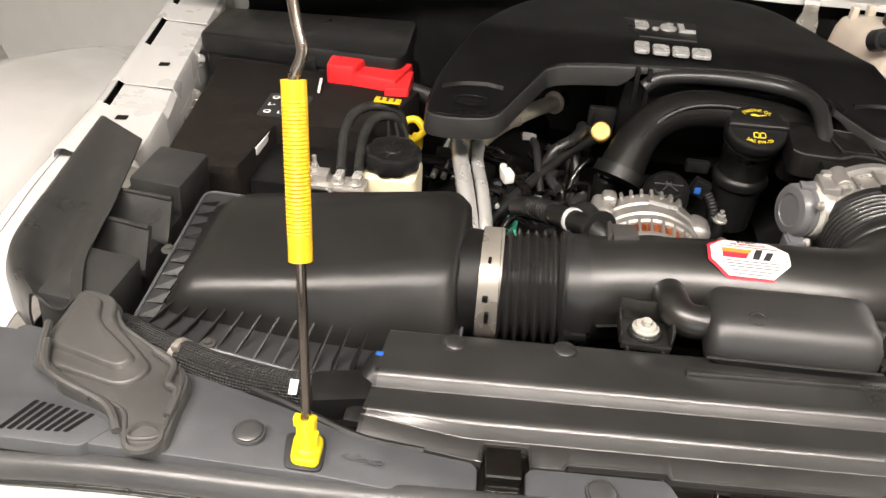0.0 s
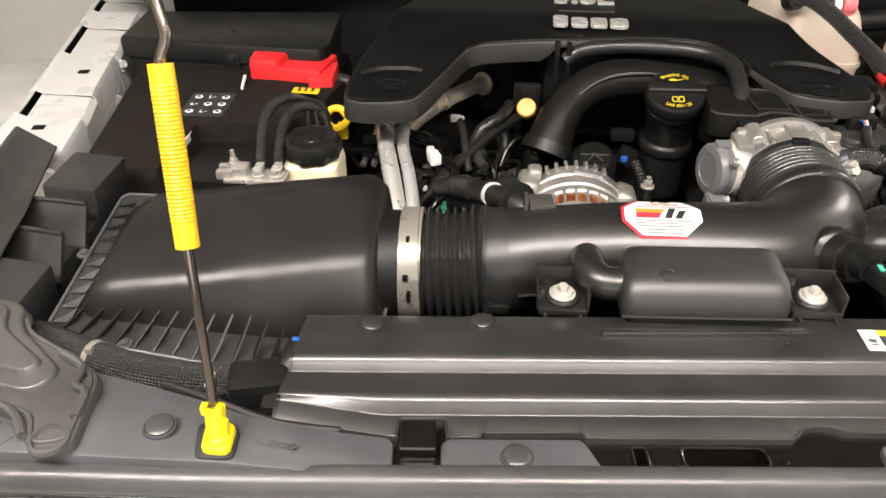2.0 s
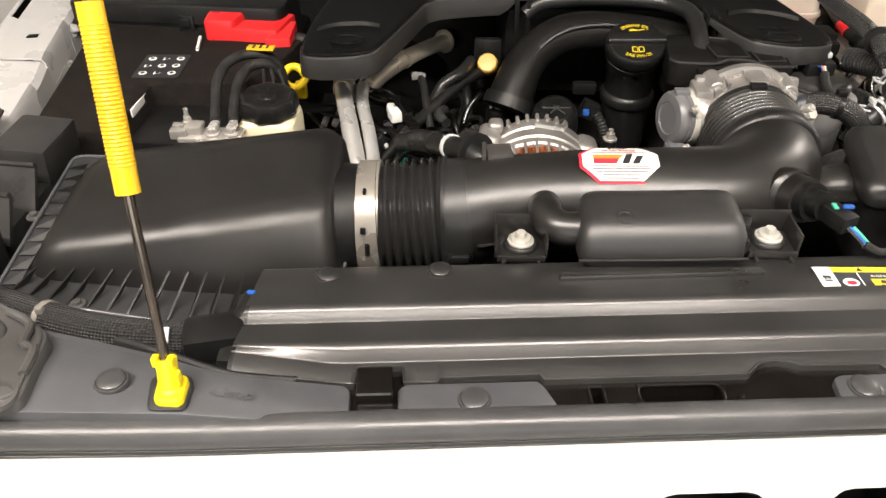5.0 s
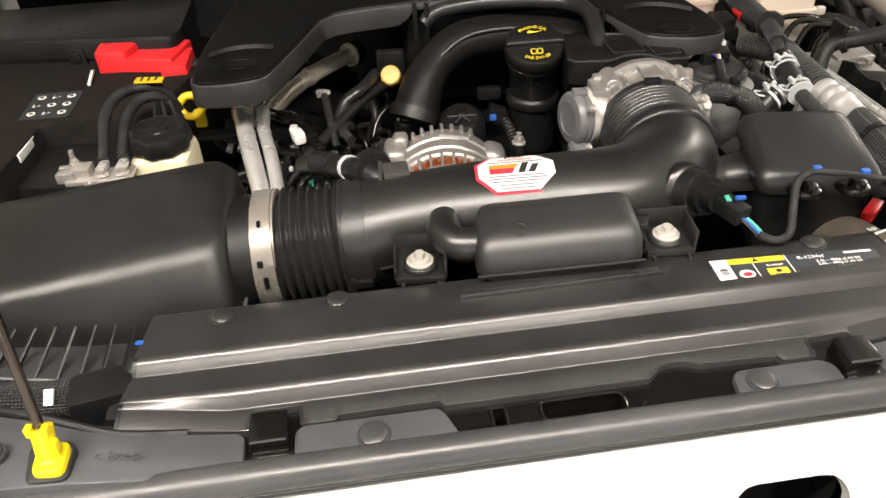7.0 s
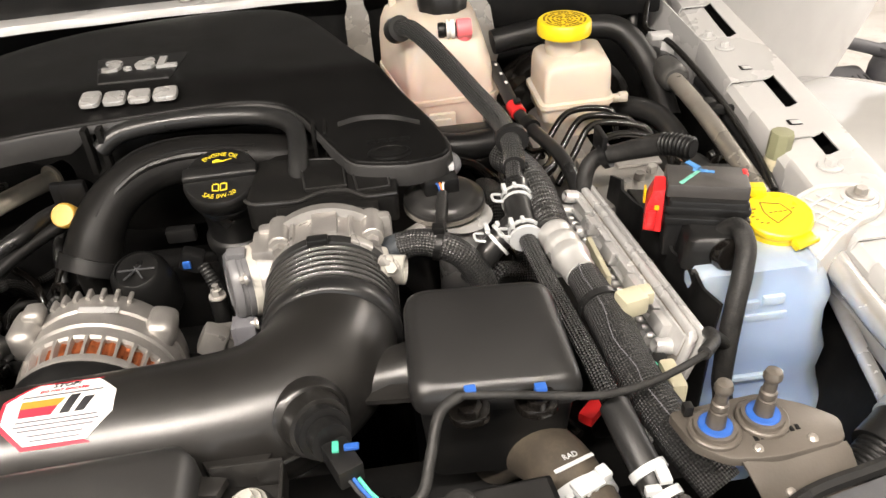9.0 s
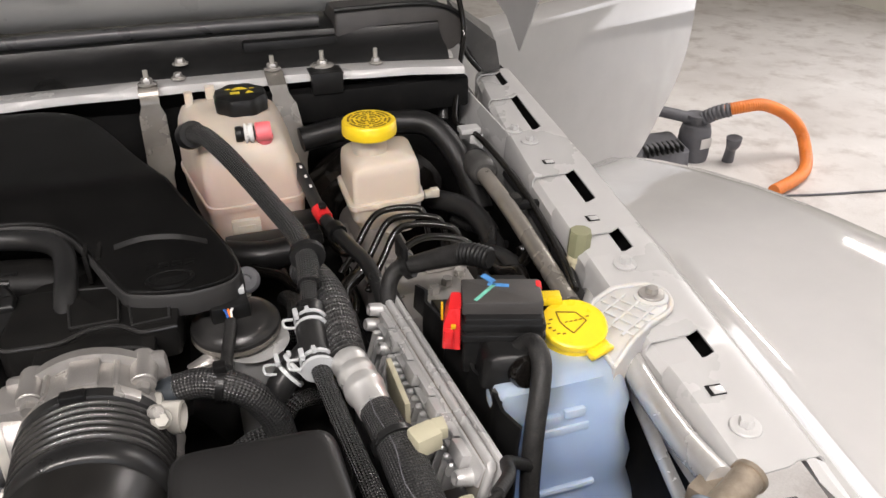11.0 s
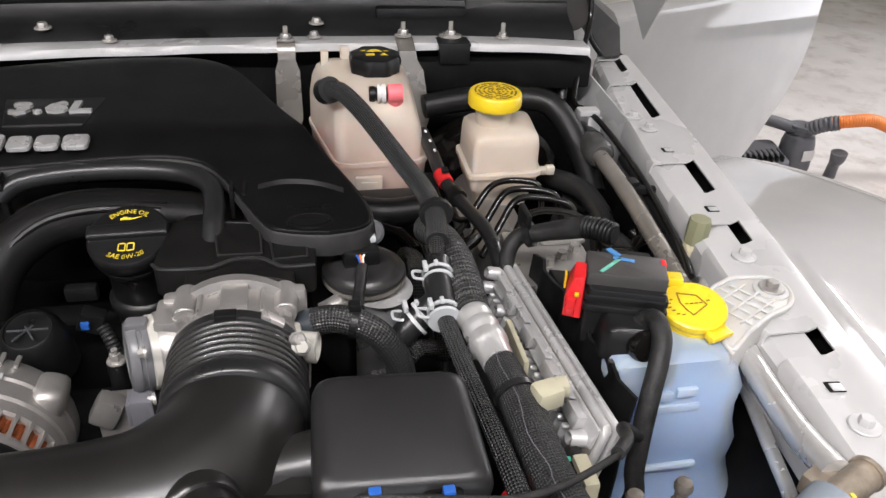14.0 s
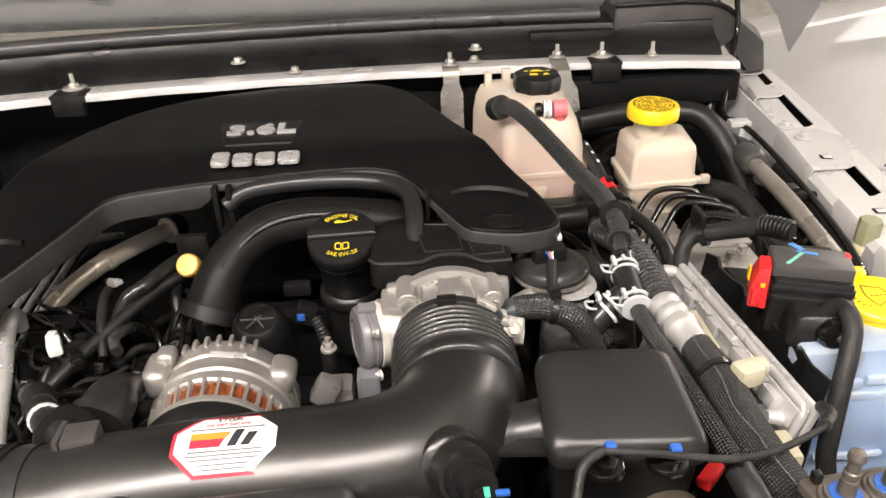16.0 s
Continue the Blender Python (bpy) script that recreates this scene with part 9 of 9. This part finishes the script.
part("block", joined(sweep([(0.795, 0.498, 1.211), (0.850, 0.523, 1.216)], 0.0118, 22, 1), rbox((0.828, 0.530, 1.205), (0.040, 0.024, 0.018), 0.004, Matrix.Rotation(0.45, 4, "Z")), sweep([(0.768, 0.485, 1.209), (0.80, 0.5, 1.2115)], 0.0098, 18, 1)), M_ENDBLK, pp, "machined aluminium end block")
part("seal_end", lathe([(0.0135, 0), (0.0135, 0.004), (0.011, 0.006)], (0.849, 0.5225, 1.2159), (0.9, 0.41, 0.08), 22), M_ENDBLK, pp)
cv = thing("charge_valve", (0.88, 0.85, 1.15), "charge valve with an olive screw cap", "valve")
part("cap", lathe([(0.0125, 0), (0.0125, 0.026), (0.0115, 0.029), (0.004, 0.0295), (0.0003, 0.0295)], (0.884, 0.853, 1.208), (0.02, -0.02, 1), 8), M_OLIVE, cv, "olive plastic screw cap")
part("collar", lathe([(0.0105, 0), (0.0105, 0.012), (0.012, 0.013), (0.012, 0.02)], (0.884, 0.853, 1.188), n=20), M_CREAM, cv)
part("elbow", sweep([(0.884, 0.853, 1.192), (0.885, 0.845, 1.184), (0.884, 0.825, 1.182), (0.878, 0.805, 1.186), (0.868, 0.79, 1.184), (0.862, 0.775, 1.17)], 0.0085, 14, 6), M_PIPE, cv)

ste = thing("steering_shaft", (0.86, 0.93, 1.15), "grey steel shaft along the inner wing", "shaft")
part("shaft", sweep([(0.864, 1.10, 1.203), (0.858, 1.0, 1.205), (0.852, 0.90, 1.2), (0.846, 0.79, 1.19)], 0.0105, 16, 2), M_STRAP, ste)
part("collar", sweep([(0.867, 1.135, 1.20), (0.866, 1.11, 1.2025), (0.865, 1.09, 1.204), (0.864, 1.082, 1.2045)], [0.019, 0.0205, 0.0195, 0.0145], 18, 2), M_DUSTY, ste, "dull grey collar")
part("boot", sweep([(0.87, 1.19, 1.19), (0.868, 1.13, 1.2)], 0.021, 16, 1), M_RUBBER, ste)
rod = thing("bonnet_cable", (0.88, 1.0, 1.2), "thin black cable with clips along the wing", "cable")
part("cable", sweep([(0.905, 1.328, 1.40), (0.917, 1.326, 1.345), (0.912, 1.312, 1.315), (0.893, 1.275, 1.280), (0.872, 1.232, 1.241), (0.866, 1.205, 1.230), (0.874, 1.185, 1.230), (0.883, 1.15, 1.226), (0.890, 1.08, 1.215), (0.887, 0.98, 1.206), (0.868, 0.86, 1.204), (0.855, 0.80, 1.20)], 0.0042, 10, 6), M_GLOSS, rod)
part("cable", sweep([(0.872, 1.334, 1.318), (0.874, 1.316, 1.309), (0.872, 1.29, 1.275), (0.862, 1.255, 1.22)], 0.0075, 10, 5), M_RUBBER, rod)
part("tube", sweep([(0.905, 1.10, 1.192), (0.90, 1.02, 1.190), (0.885, 0.92, 1.190), (0.872, 0.85, 1.188), (0.862, 0.80, 1.18)], 0.0085, 12, 5), M_RUBBER, rod, "black rubber tube")
part("strap", sweep([(0.893, 1.345, 1.300), (0.893, 1.338, 1.285), (0.889, 1.33, 1.245), (0.884, 1.31, 1.22)], 0.0055, 10, 4), M_RUBBER, rod, "black rubber strap")
part("clip", joined(rbox((0.888, 0.985, 1.203), (0.05, 0.012, 0.010), 0.003, Matrix.Rotation(-0.2, 4, "Z")), rbox((0.866, 0.995, 1.206), (0.022, 0.018, 0.016), 0.004)), M_BLACK, rod)
part("tab", joined(rbox((0.882, 1.165, 1.214), (0.02, 0.003, 0.024), 0.002), rbox((0.874, 1.175, 1.232), (0.03, 0.02, 0.008), 0.002)), M_INNER, rod, "pale bracket tab")
gus = thing("hinge_gusset", (0.93, 1.25, 1.15), "white painted gusset at the bonnet hinge", "gusset")
part("plate", sheet([[(0.898 + 0.03 * t, 1.34 - 0.20 * t, z) for z in (1.13, 1.19, 1.235 - 0.012 * t, 1.27 - 0.045 * t)] for t in (0, 0.25, 0.5, 0.75, 1.0)], 0.002), M_INNER, gus)
duct = hose("large black duct along the scuttle", [(0.64, 1.20, 1.236), (0.70, 1.205, 1.243), (0.77, 1.205, 1.243), (0.82, 1.185, 1.24), (0.85, 1.14, 1.20), (0.86, 1.08, 1.15)], 0.017, M_BLACK, "duct")
boost = thing("brake_booster", (0.76, 1.21, 1.10), "black round brake booster behind the reservoir", "brake booster")
part("drum", lathe([(0.05, 0), (0.10, 0.01), (0.112, 0.03), (0.112, 0.06), (0.09, 0.085), (0.04, 0.095)], (0.735, 1.15, 1.11), (0, 1, 0), 36), M_GLOSS, boost)
for pts, r in (([(0.80, 1.12, 1.16), (0.83, 1.06, 1.17), (0.84, 1.0, 1.16), (0.83, 0.94, 1.14)], 0.014), ([(0.80, 1.05, 1.13), (0.815, 0.99, 1.14), (0.80, 0.93, 1.15), (0.81, 0.88, 1.14)], 0.011), ([(0.82, 0.98, 1.15), (0.835, 0.92, 1.165), (0.83, 0.86, 1.15), (0.82, 0.80, 1.13)], 0.012), ([(0.79, 0.90, 1.15), (0.81, 0.85, 1.17), (0.82, 0.80, 1.165)], 0.009)):
    hose("black wiring hose deep beside the wing", pts, r, M_RUBBER, "hose")

# ---- front corner on this side ----
rh = thing("radiator_hose", (0.55, 0.5, 1.1), "large dull black radiator hose with white print", "hose")
part("hose", sweep([(0.525, 0.575, 1.13), (0.542, 0.552, 1.165), (0.555, 0.520, 1.183), (0.563, 0.490, 1.186), (0.571, 0.458, 1.180), (0.580, 0.43, 1.165)], 0.0235, 22, 6), M_BROWNRUB, rh)
part("print", words("RAD", 0.0058, plane_pose(Vector((0.561, 0.5005, 1.2105)), (1, 0.35, -0.15), (-0.3, 1, 0.1)), 0.0003), M_CLAMP, rh)
part("print", joined(rbox((0.562, 0.4945, 1.2102), (0.030, 0.003, 0.0010), 0.0003, Matrix.Rotation(0.35, 4, "Z"))), M_CLAMP, rh)
part("clamp", joined(sweep([(0.5640, 0.488, 1.186), (0.5665, 0.479, 1.1845)], 0.0250, 24, 1), sweep([(0.5690, 0.470, 1.1825), (0.5700, 0.466, 1.1815)], 0.0245, 24, 1)), M_CLAMP, rh, "pale hose clamp")
part("clamp_ear", joined(rbox((0.578, 0.4835, 1.2100), (0.008, 0.010, 0.008), 0.002, Matrix.Rotation(0.4, 4, "Z")), rbox((0.566, 0.4775, 1.2095), (0.020, 0.012, 0.003), 0.001, Matrix.Rotation(0.4, 4, "Z"))), M_CLAMP, rh)
for k in range(4):
    part("clamp_mark", rbox((0.553 + 0.0055 * k, 0.4690 + 0.0025 * k, 1.2070 + 0.0006 * k), (0.0026, 0.008, 0.003), 0.0005, Matrix.Rotation(0.4, 4, "Z")), M_CLAMP, rh)
whc = thing("hose_clamp", (0.61, 0.47, 1.2), "pale spring clamp on the thin hose", "hose clamp")
part("clamp", joined(*[sweep([(0.603 + 0.0045 * k, 0.478 - 0.016 * k, 1.2175 - 0.0065 * k), (0.6048 + 0.0045 * k, 0.473 - 0.016 * k, 1.2155 - 0.0065 * k)], 0.0128, 18, 1) for k in (0, 1)], rbox((0.608, 0.466, 1.2265), (0.008, 0.016, 0.004), 0.001), rbox((0.600, 0.458, 1.221), (0.010, 0.005, 0.006), 0.001)), M_CLAMP, whc)
fc = thing("front_connector", (0.59, 0.41, 1.19), "black fan connector beside the radiator cover", "plug")
part("body", joined(rbox((0.586, 0.421, 1.211), (0.068, 0.034, 0.026), 0.008, Matrix.Rotation(0.15, 4, "Z")), rbox((0.575, 0.396, 1.205), (0.026, 0.026, 0.03), 0.004), rbox((0.565, 0.41, 1.222), (0.02, 0.012, 0.008), 0.002)), M_FUSELID, fc)
part("pipe", sweep([(0.600, 0.428, 1.205), (0.612, 0.44, 1.205), (0.62, 0.46, 1.20)], 0.0095, 12, 4), M_FUSELID, fc)
pb = thing("service_port_plate", (0.67, 0.46, 1.2), "dull brown steel plate carrying two service ports", "bracket")
part("plate", prism(rounded([(0.620, 0.496), (0.626, 0.468), (0.643, 0.4545), (0.672, 0.4515), (0.716, 0.457), (0.722, 0.474), (0.707, 0.488), (0.682, 0.502)], 0.006), 1.2385, 1.2450, 0.002), M_PLATE, pb)
part("skirt", sheet([[(0.650 + 0.0665 * t, 0.4530 + 0.0045 * t, 1.2425), (0.652 + 0.0665 * t, 0.4490 + 0.0045 * t, 1.239), (0.660 + 0.064 * t, 0.440 + 0.004 * t - 0.006 * math.sin(math.pi * t), 1.222), (0.668 + 0.060 * t, 0.430 + 0.006 * t - 0.012 * math.sin(math.pi * t), 1.205 - 0.008 * math.sin(math.pi * t))] for t in (0, 0.125, 0.25, 0.375, 0.5, 0.625, 0.75, 0.875, 1)], 0.0025), M_PLATE, pb, "folded lower flange")
for dx, dy, dz in ((0.662, 0.459, 1.2448), (0.697, 0.461, 1.2448), (0.676, 0.4395, 1.2265), (0.705, 0.4415, 1.2268)):
    part("dimple", lathe([(0.0034, 0), (0.0028, 0.0012), (0.0003, 0.0018)], (dx, dy, dz), (0, -0.45, 1), n=14), M_STRAP, pb, "shiny dimple")
part("stamp", joined(*[rbox((0.664 + 0.004 * k, 0.4665 + 0.0006 * k, 1.2453), (0.0025, 0.004, 0.0006), 0.0002) for k in range(8)]), M_DEEP, pb)
for k, (x, y) in enumerate(((0.642, 0.476), (0.674, 0.480))):
    sp = thing("service_port", (x, y, 1.2455), "service port with a blue ring and a brown screw cap", "service port", "service ports")
    part("base", lathe([(0.0160, 0), (0.0160, 0.0025), (0.0150, 0.0035), (0.0132, 0.0035), (0.0128, 0.006), (0.0110, 0.006)], (x, y, 1.245), n=30), M_PLATE, sp)
    part("blue_ring", lathe([(0.0104, 0), (0.0106, 0.0015), (0.0098, 0.0028), (0.007, 0.0028)], (x, y, 1.2492), n=28), M_BLUE, sp, "blue ring")
    part("cap", lathe([(0.0060, 0), (0.0054, 0.012), (0.0044, 0.0125), (0.0044, 0.0140), (0.0054, 0.0145), (0.0052, 0.018), (0.0040, 0.019), (0.0040, 0.0265)], (x, y, 1.2510), (0.03, 0.05, 1), 18), M_PLATE, sp, "brown screw cap")
    part("knob", lathe([(0.0042, 0), (0.0056, 0.002), (0.0057, 0.0045), (0.0046, 0.0075), (0.0003, 0.0085)], (x + 0.0008, y + 0.0013, 1.2770), (0.03, 0.05, 1), 18), M_PLATE, sp, "worn knob")
part("lock_tooth", rbox((0.630, 0.490, 1.252), (0.006, 0.006, 0.008), 0.001), M_BLACK, pb)
dr = thing("pressure_switch", (0.77, 0.45, 1.18), "black pressure switch plug with a grey band", "sensor")
part("plug", joined(sweep([(0.745, 0.462, 1.222), (0.775, 0.478, 1.232)], 0.017, 18, 1), rbox((0.80, 0.465, 1.222), (0.05, 0.03, 0.03), 0.005, Matrix.Rotation(0.5, 4, "Z")), sweep([(0.728, 0.452, 1.214), (0.748, 0.463, 1.223)], 0.0135, 16, 4, ribs=(0.004, 0.0015))), M_BLACK, dr)
part("band", sweep([(0.764, 0.472, 1.2288), (0.765, 0.4725, 1.229), (0.793, 0.487, 1.2375), (0.794, 0.4875, 1.238)], [0.0170, 0.0186, 0.0186, 0.0170], 24, 1), M_BANDG, dr, "blue-grey band with paint marks")
part("paint_mark", rbox((0.785, 0.471, 1.2505), (0.004, 0.012, 0.001), 0.0003, Matrix.Rotation(-0.6, 4, "Z")), M_PAINTG, dr, "green paint mark")
part("paint_mark", rbox((0.795, 0.478, 1.2535), (0.003, 0.008, 0.001), 0.0003), M_YELINK, dr, "yellow paint mark")
part("paint_mark", joined(rbox((0.774, 0.4695, 1.2475), (0.008, 0.005, 0.001), 0.0003), rbox((0.766, 0.466, 1.2455), (0.010, 0.003, 0.001), 0.0003)), M_BLUE, dr, "blue paint mark")
part("cover", loft([[Vector((0.79, 0.44, 1.21)), Vector((0.86, 0.42, 1.19)), Vector((0.87, 0.39, 1.18)), Vector((0.80, 0.39, 1.19))], [Vector((0.80, 0.475, 1.235)), Vector((0.832, 0.470, 1.236)), Vector((0.86, 0.40, 1.215)), Vector((0.81, 0.40, 1.215))]]), M_BLACK, dr, "black plastic cover")
cb = thing("corner_bolt", (0.885, 0.45, 1.15), "black bolt on the front body corner", "bolt")
part("bolt", joined(hexbolt((0.897, 0.495, 1.186), 0.0085, 0.010, 0.0155), sweep([(0.897, 0.495, 1.17), (0.897, 0.495, 1.187)], 0.011, 14, 1)), M_BLACK, cb)
part("plate", sheet([[(0.835, 0.535, 1.175), (0.87, 0.53, 1.173), (0.905, 0.525, 1.175)], [(0.835, 0.46, 1.17), (0.88, 0.455, 1.168), (0.915, 0.45, 1.172)], [(0.835, 0.36, 1.145), (0.88, 0.355, 1.145), (0.91, 0.35, 1.147)]], 0.003), M_GREYLT, cb, "grey body corner panel")
part("flange", sheet([[(0.899, 0.524, 1.2185), (0.906, 0.522, 1.2185), (0.914, 0.519, 1.214)], [(0.897, 0.505, 1.214), (0.903, 0.500, 1.2165), (0.911, 0.497, 1.212)], [(0.902, 0.482, 1.209), (0.904, 0.478, 1.212), (0.908, 0.474, 1.209)], [(0.897, 0.42, 1.198), (0.899, 0.41, 1.2), (0.902, 0.405, 1.197)]], 0.002), M_INNER, cb, "white folded corner flange")
# looms and plugs that fill the gaps on this side
rv = random.Random(11)
for (x0, x1), (y0, y1), (z0, z1), count, lean in (((0.545, 0.665), (0.74, 1.0), (1.12, 1.185), 16, 1.7), ((0.80, 0.868), (0.80, 1.10), (1.12, 1.178), 10, 1.45), ((0.545, 0.61), (0.50, 0.60), (1.12, 1.17), 6, 1.9)):
    for k in range(count):
        x, y, z = rv.uniform(x0, x1), rv.uniform(y0, y1), rv.uniform(z0, z1)
        a = lean + rv.uniform(-0.6, 0.6)
        pts = []
        for j in range(5):
            pts.append((min(x1, max(x0, x)), y, min(z1, z)))
            a += rv.uniform(-0.5, 0.5)
            x, y, z = x + 0.03 * math.cos(a), y + 0.03 * math.sin(a), z + rv.uniform(-0.016, 0.016)
        hose("black wiring loom among the hoses", pts, rv.choice((0.0028, 0.004, 0.0055, 0.0075)), rv.choice((M_WRAP, M_RUBBER, M_GLOSS, M_GLOSS, M_BRAIDG)), "wiring loom", name="engine_loom")
tag = thing("red_clip", (0.597, 0.557, 1.185), "red plastic clip beside the braided hose", "clip")
part("clip", rbox((0.597, 0.557, 1.19), (0.012, 0.034, 0.010), 0.003, Matrix.Rotation(-0.8, 4, "Z")), M_RED, tag)

# ---- shop vacuum on the floor beyond the car ----
vc = thing("shop_vacuum", (2.9, 3.35, 0.0), "grey shop vacuum with an orange hose on the floor", "vacuum cleaner")
part("body", loft([corners([(2.52, 3.22, 0.0), (2.86, 3.22, 0.0), (2.92, 3.48, 0.0), (2.56, 3.5, 0.0)], 0.05), corners([(2.53, 3.24, 0.09), (2.86, 3.23, 0.09), (2.90, 3.47, 0.09), (2.57, 3.48, 0.09)], 0.05), corners([(2.60, 3.28, 0.13), (2.82, 3.27, 0.13), (2.86, 3.44, 0.13), (2.63, 3.44, 0.13)], 0.04)]), M_GREYPL, vc)
for k in range(8):
    part("vent_rib", rbox((2.60 + 0.030 * k, 3.26 + 0.002 * k, 0.118), (0.010, 0.10, 0.03), 0.003, Matrix.Rotation(-0.2, 4, "Z")), M_BLACK, vc)
part("canister", lathe([(0.08, 0), (0.085, 0.03), (0.082, 0.15), (0.072, 0.19), (0.05, 0.20), (0.05, 0.225), (0.062, 0.23), (0.062, 0.245), (0.04, 0.25)], (2.95, 3.35, 0.0), n=32), M_GREYPL, vc)
part("sticker", rbox((2.965, 3.266, 0.11), (0.07, 0.004, 0.055), 0.001, Matrix.Rotation(0.15, 4, "Z")), M_PAPER, vc, "small pale label")
part("pipe", sweep([(2.93, 3.35, 0.22), (2.80, 3.45, 0.24), (2.66, 3.55, 0.25)], 0.03, 14, 3), M_GREYPL, vc)
part("cuff", sweep([(2.96, 3.32, 0.23), (3.0, 3.27, 0.275), (3.05, 3.23, 0.30)], 0.036, 14, 3, ribs=(0.02, 0.006)), M_GREYPL, vc)
part("hose", sweep([(3.02, 3.25, 0.29), (3.10, 3.21, 0.315), (3.22, 3.2, 0.315), (3.38, 3.2, 0.245), (3.48, 3.18, 0.15), (3.47, 3.1, 0.06), (3.38, 2.99, 0.032), (3.25, 2.90, 0.032), (3.05, 2.82, 0.032)], 0.031, 16, 7, ribs=(0.012, 0.002)), M_HOSEOR, vc, "orange ribbed hose")
noz = thing("vacuum_nozzle", (3.1, 3.24, 0.0), "short grey vacuum nozzle standing on the floor", "nozzle")
part("nozzle", sweep([(3.107, 3.248, 0.0), (3.098, 3.23, 0.08), (3.085, 3.205, 0.12), (3.08, 3.2, 0.155)], [0.030, 0.026, 0.036, 0.040], 16, 3), M_GREYPL, noz)
cord = thing("power_cord", (3.6, 2.72, 0.0), "thin grey power cord lying on the floor", "cord")
part("cord", sweep([(2.9, 2.86, 0.006), (3.24, 2.77, 0.006), (3.44, 2.73, 0.006), (3.72, 2.69, 0.006), (4.2, 2.72, 0.006), (4.6, 2.85, 0.006)], 0.006, 8, 5), M_GREYPL, cord)
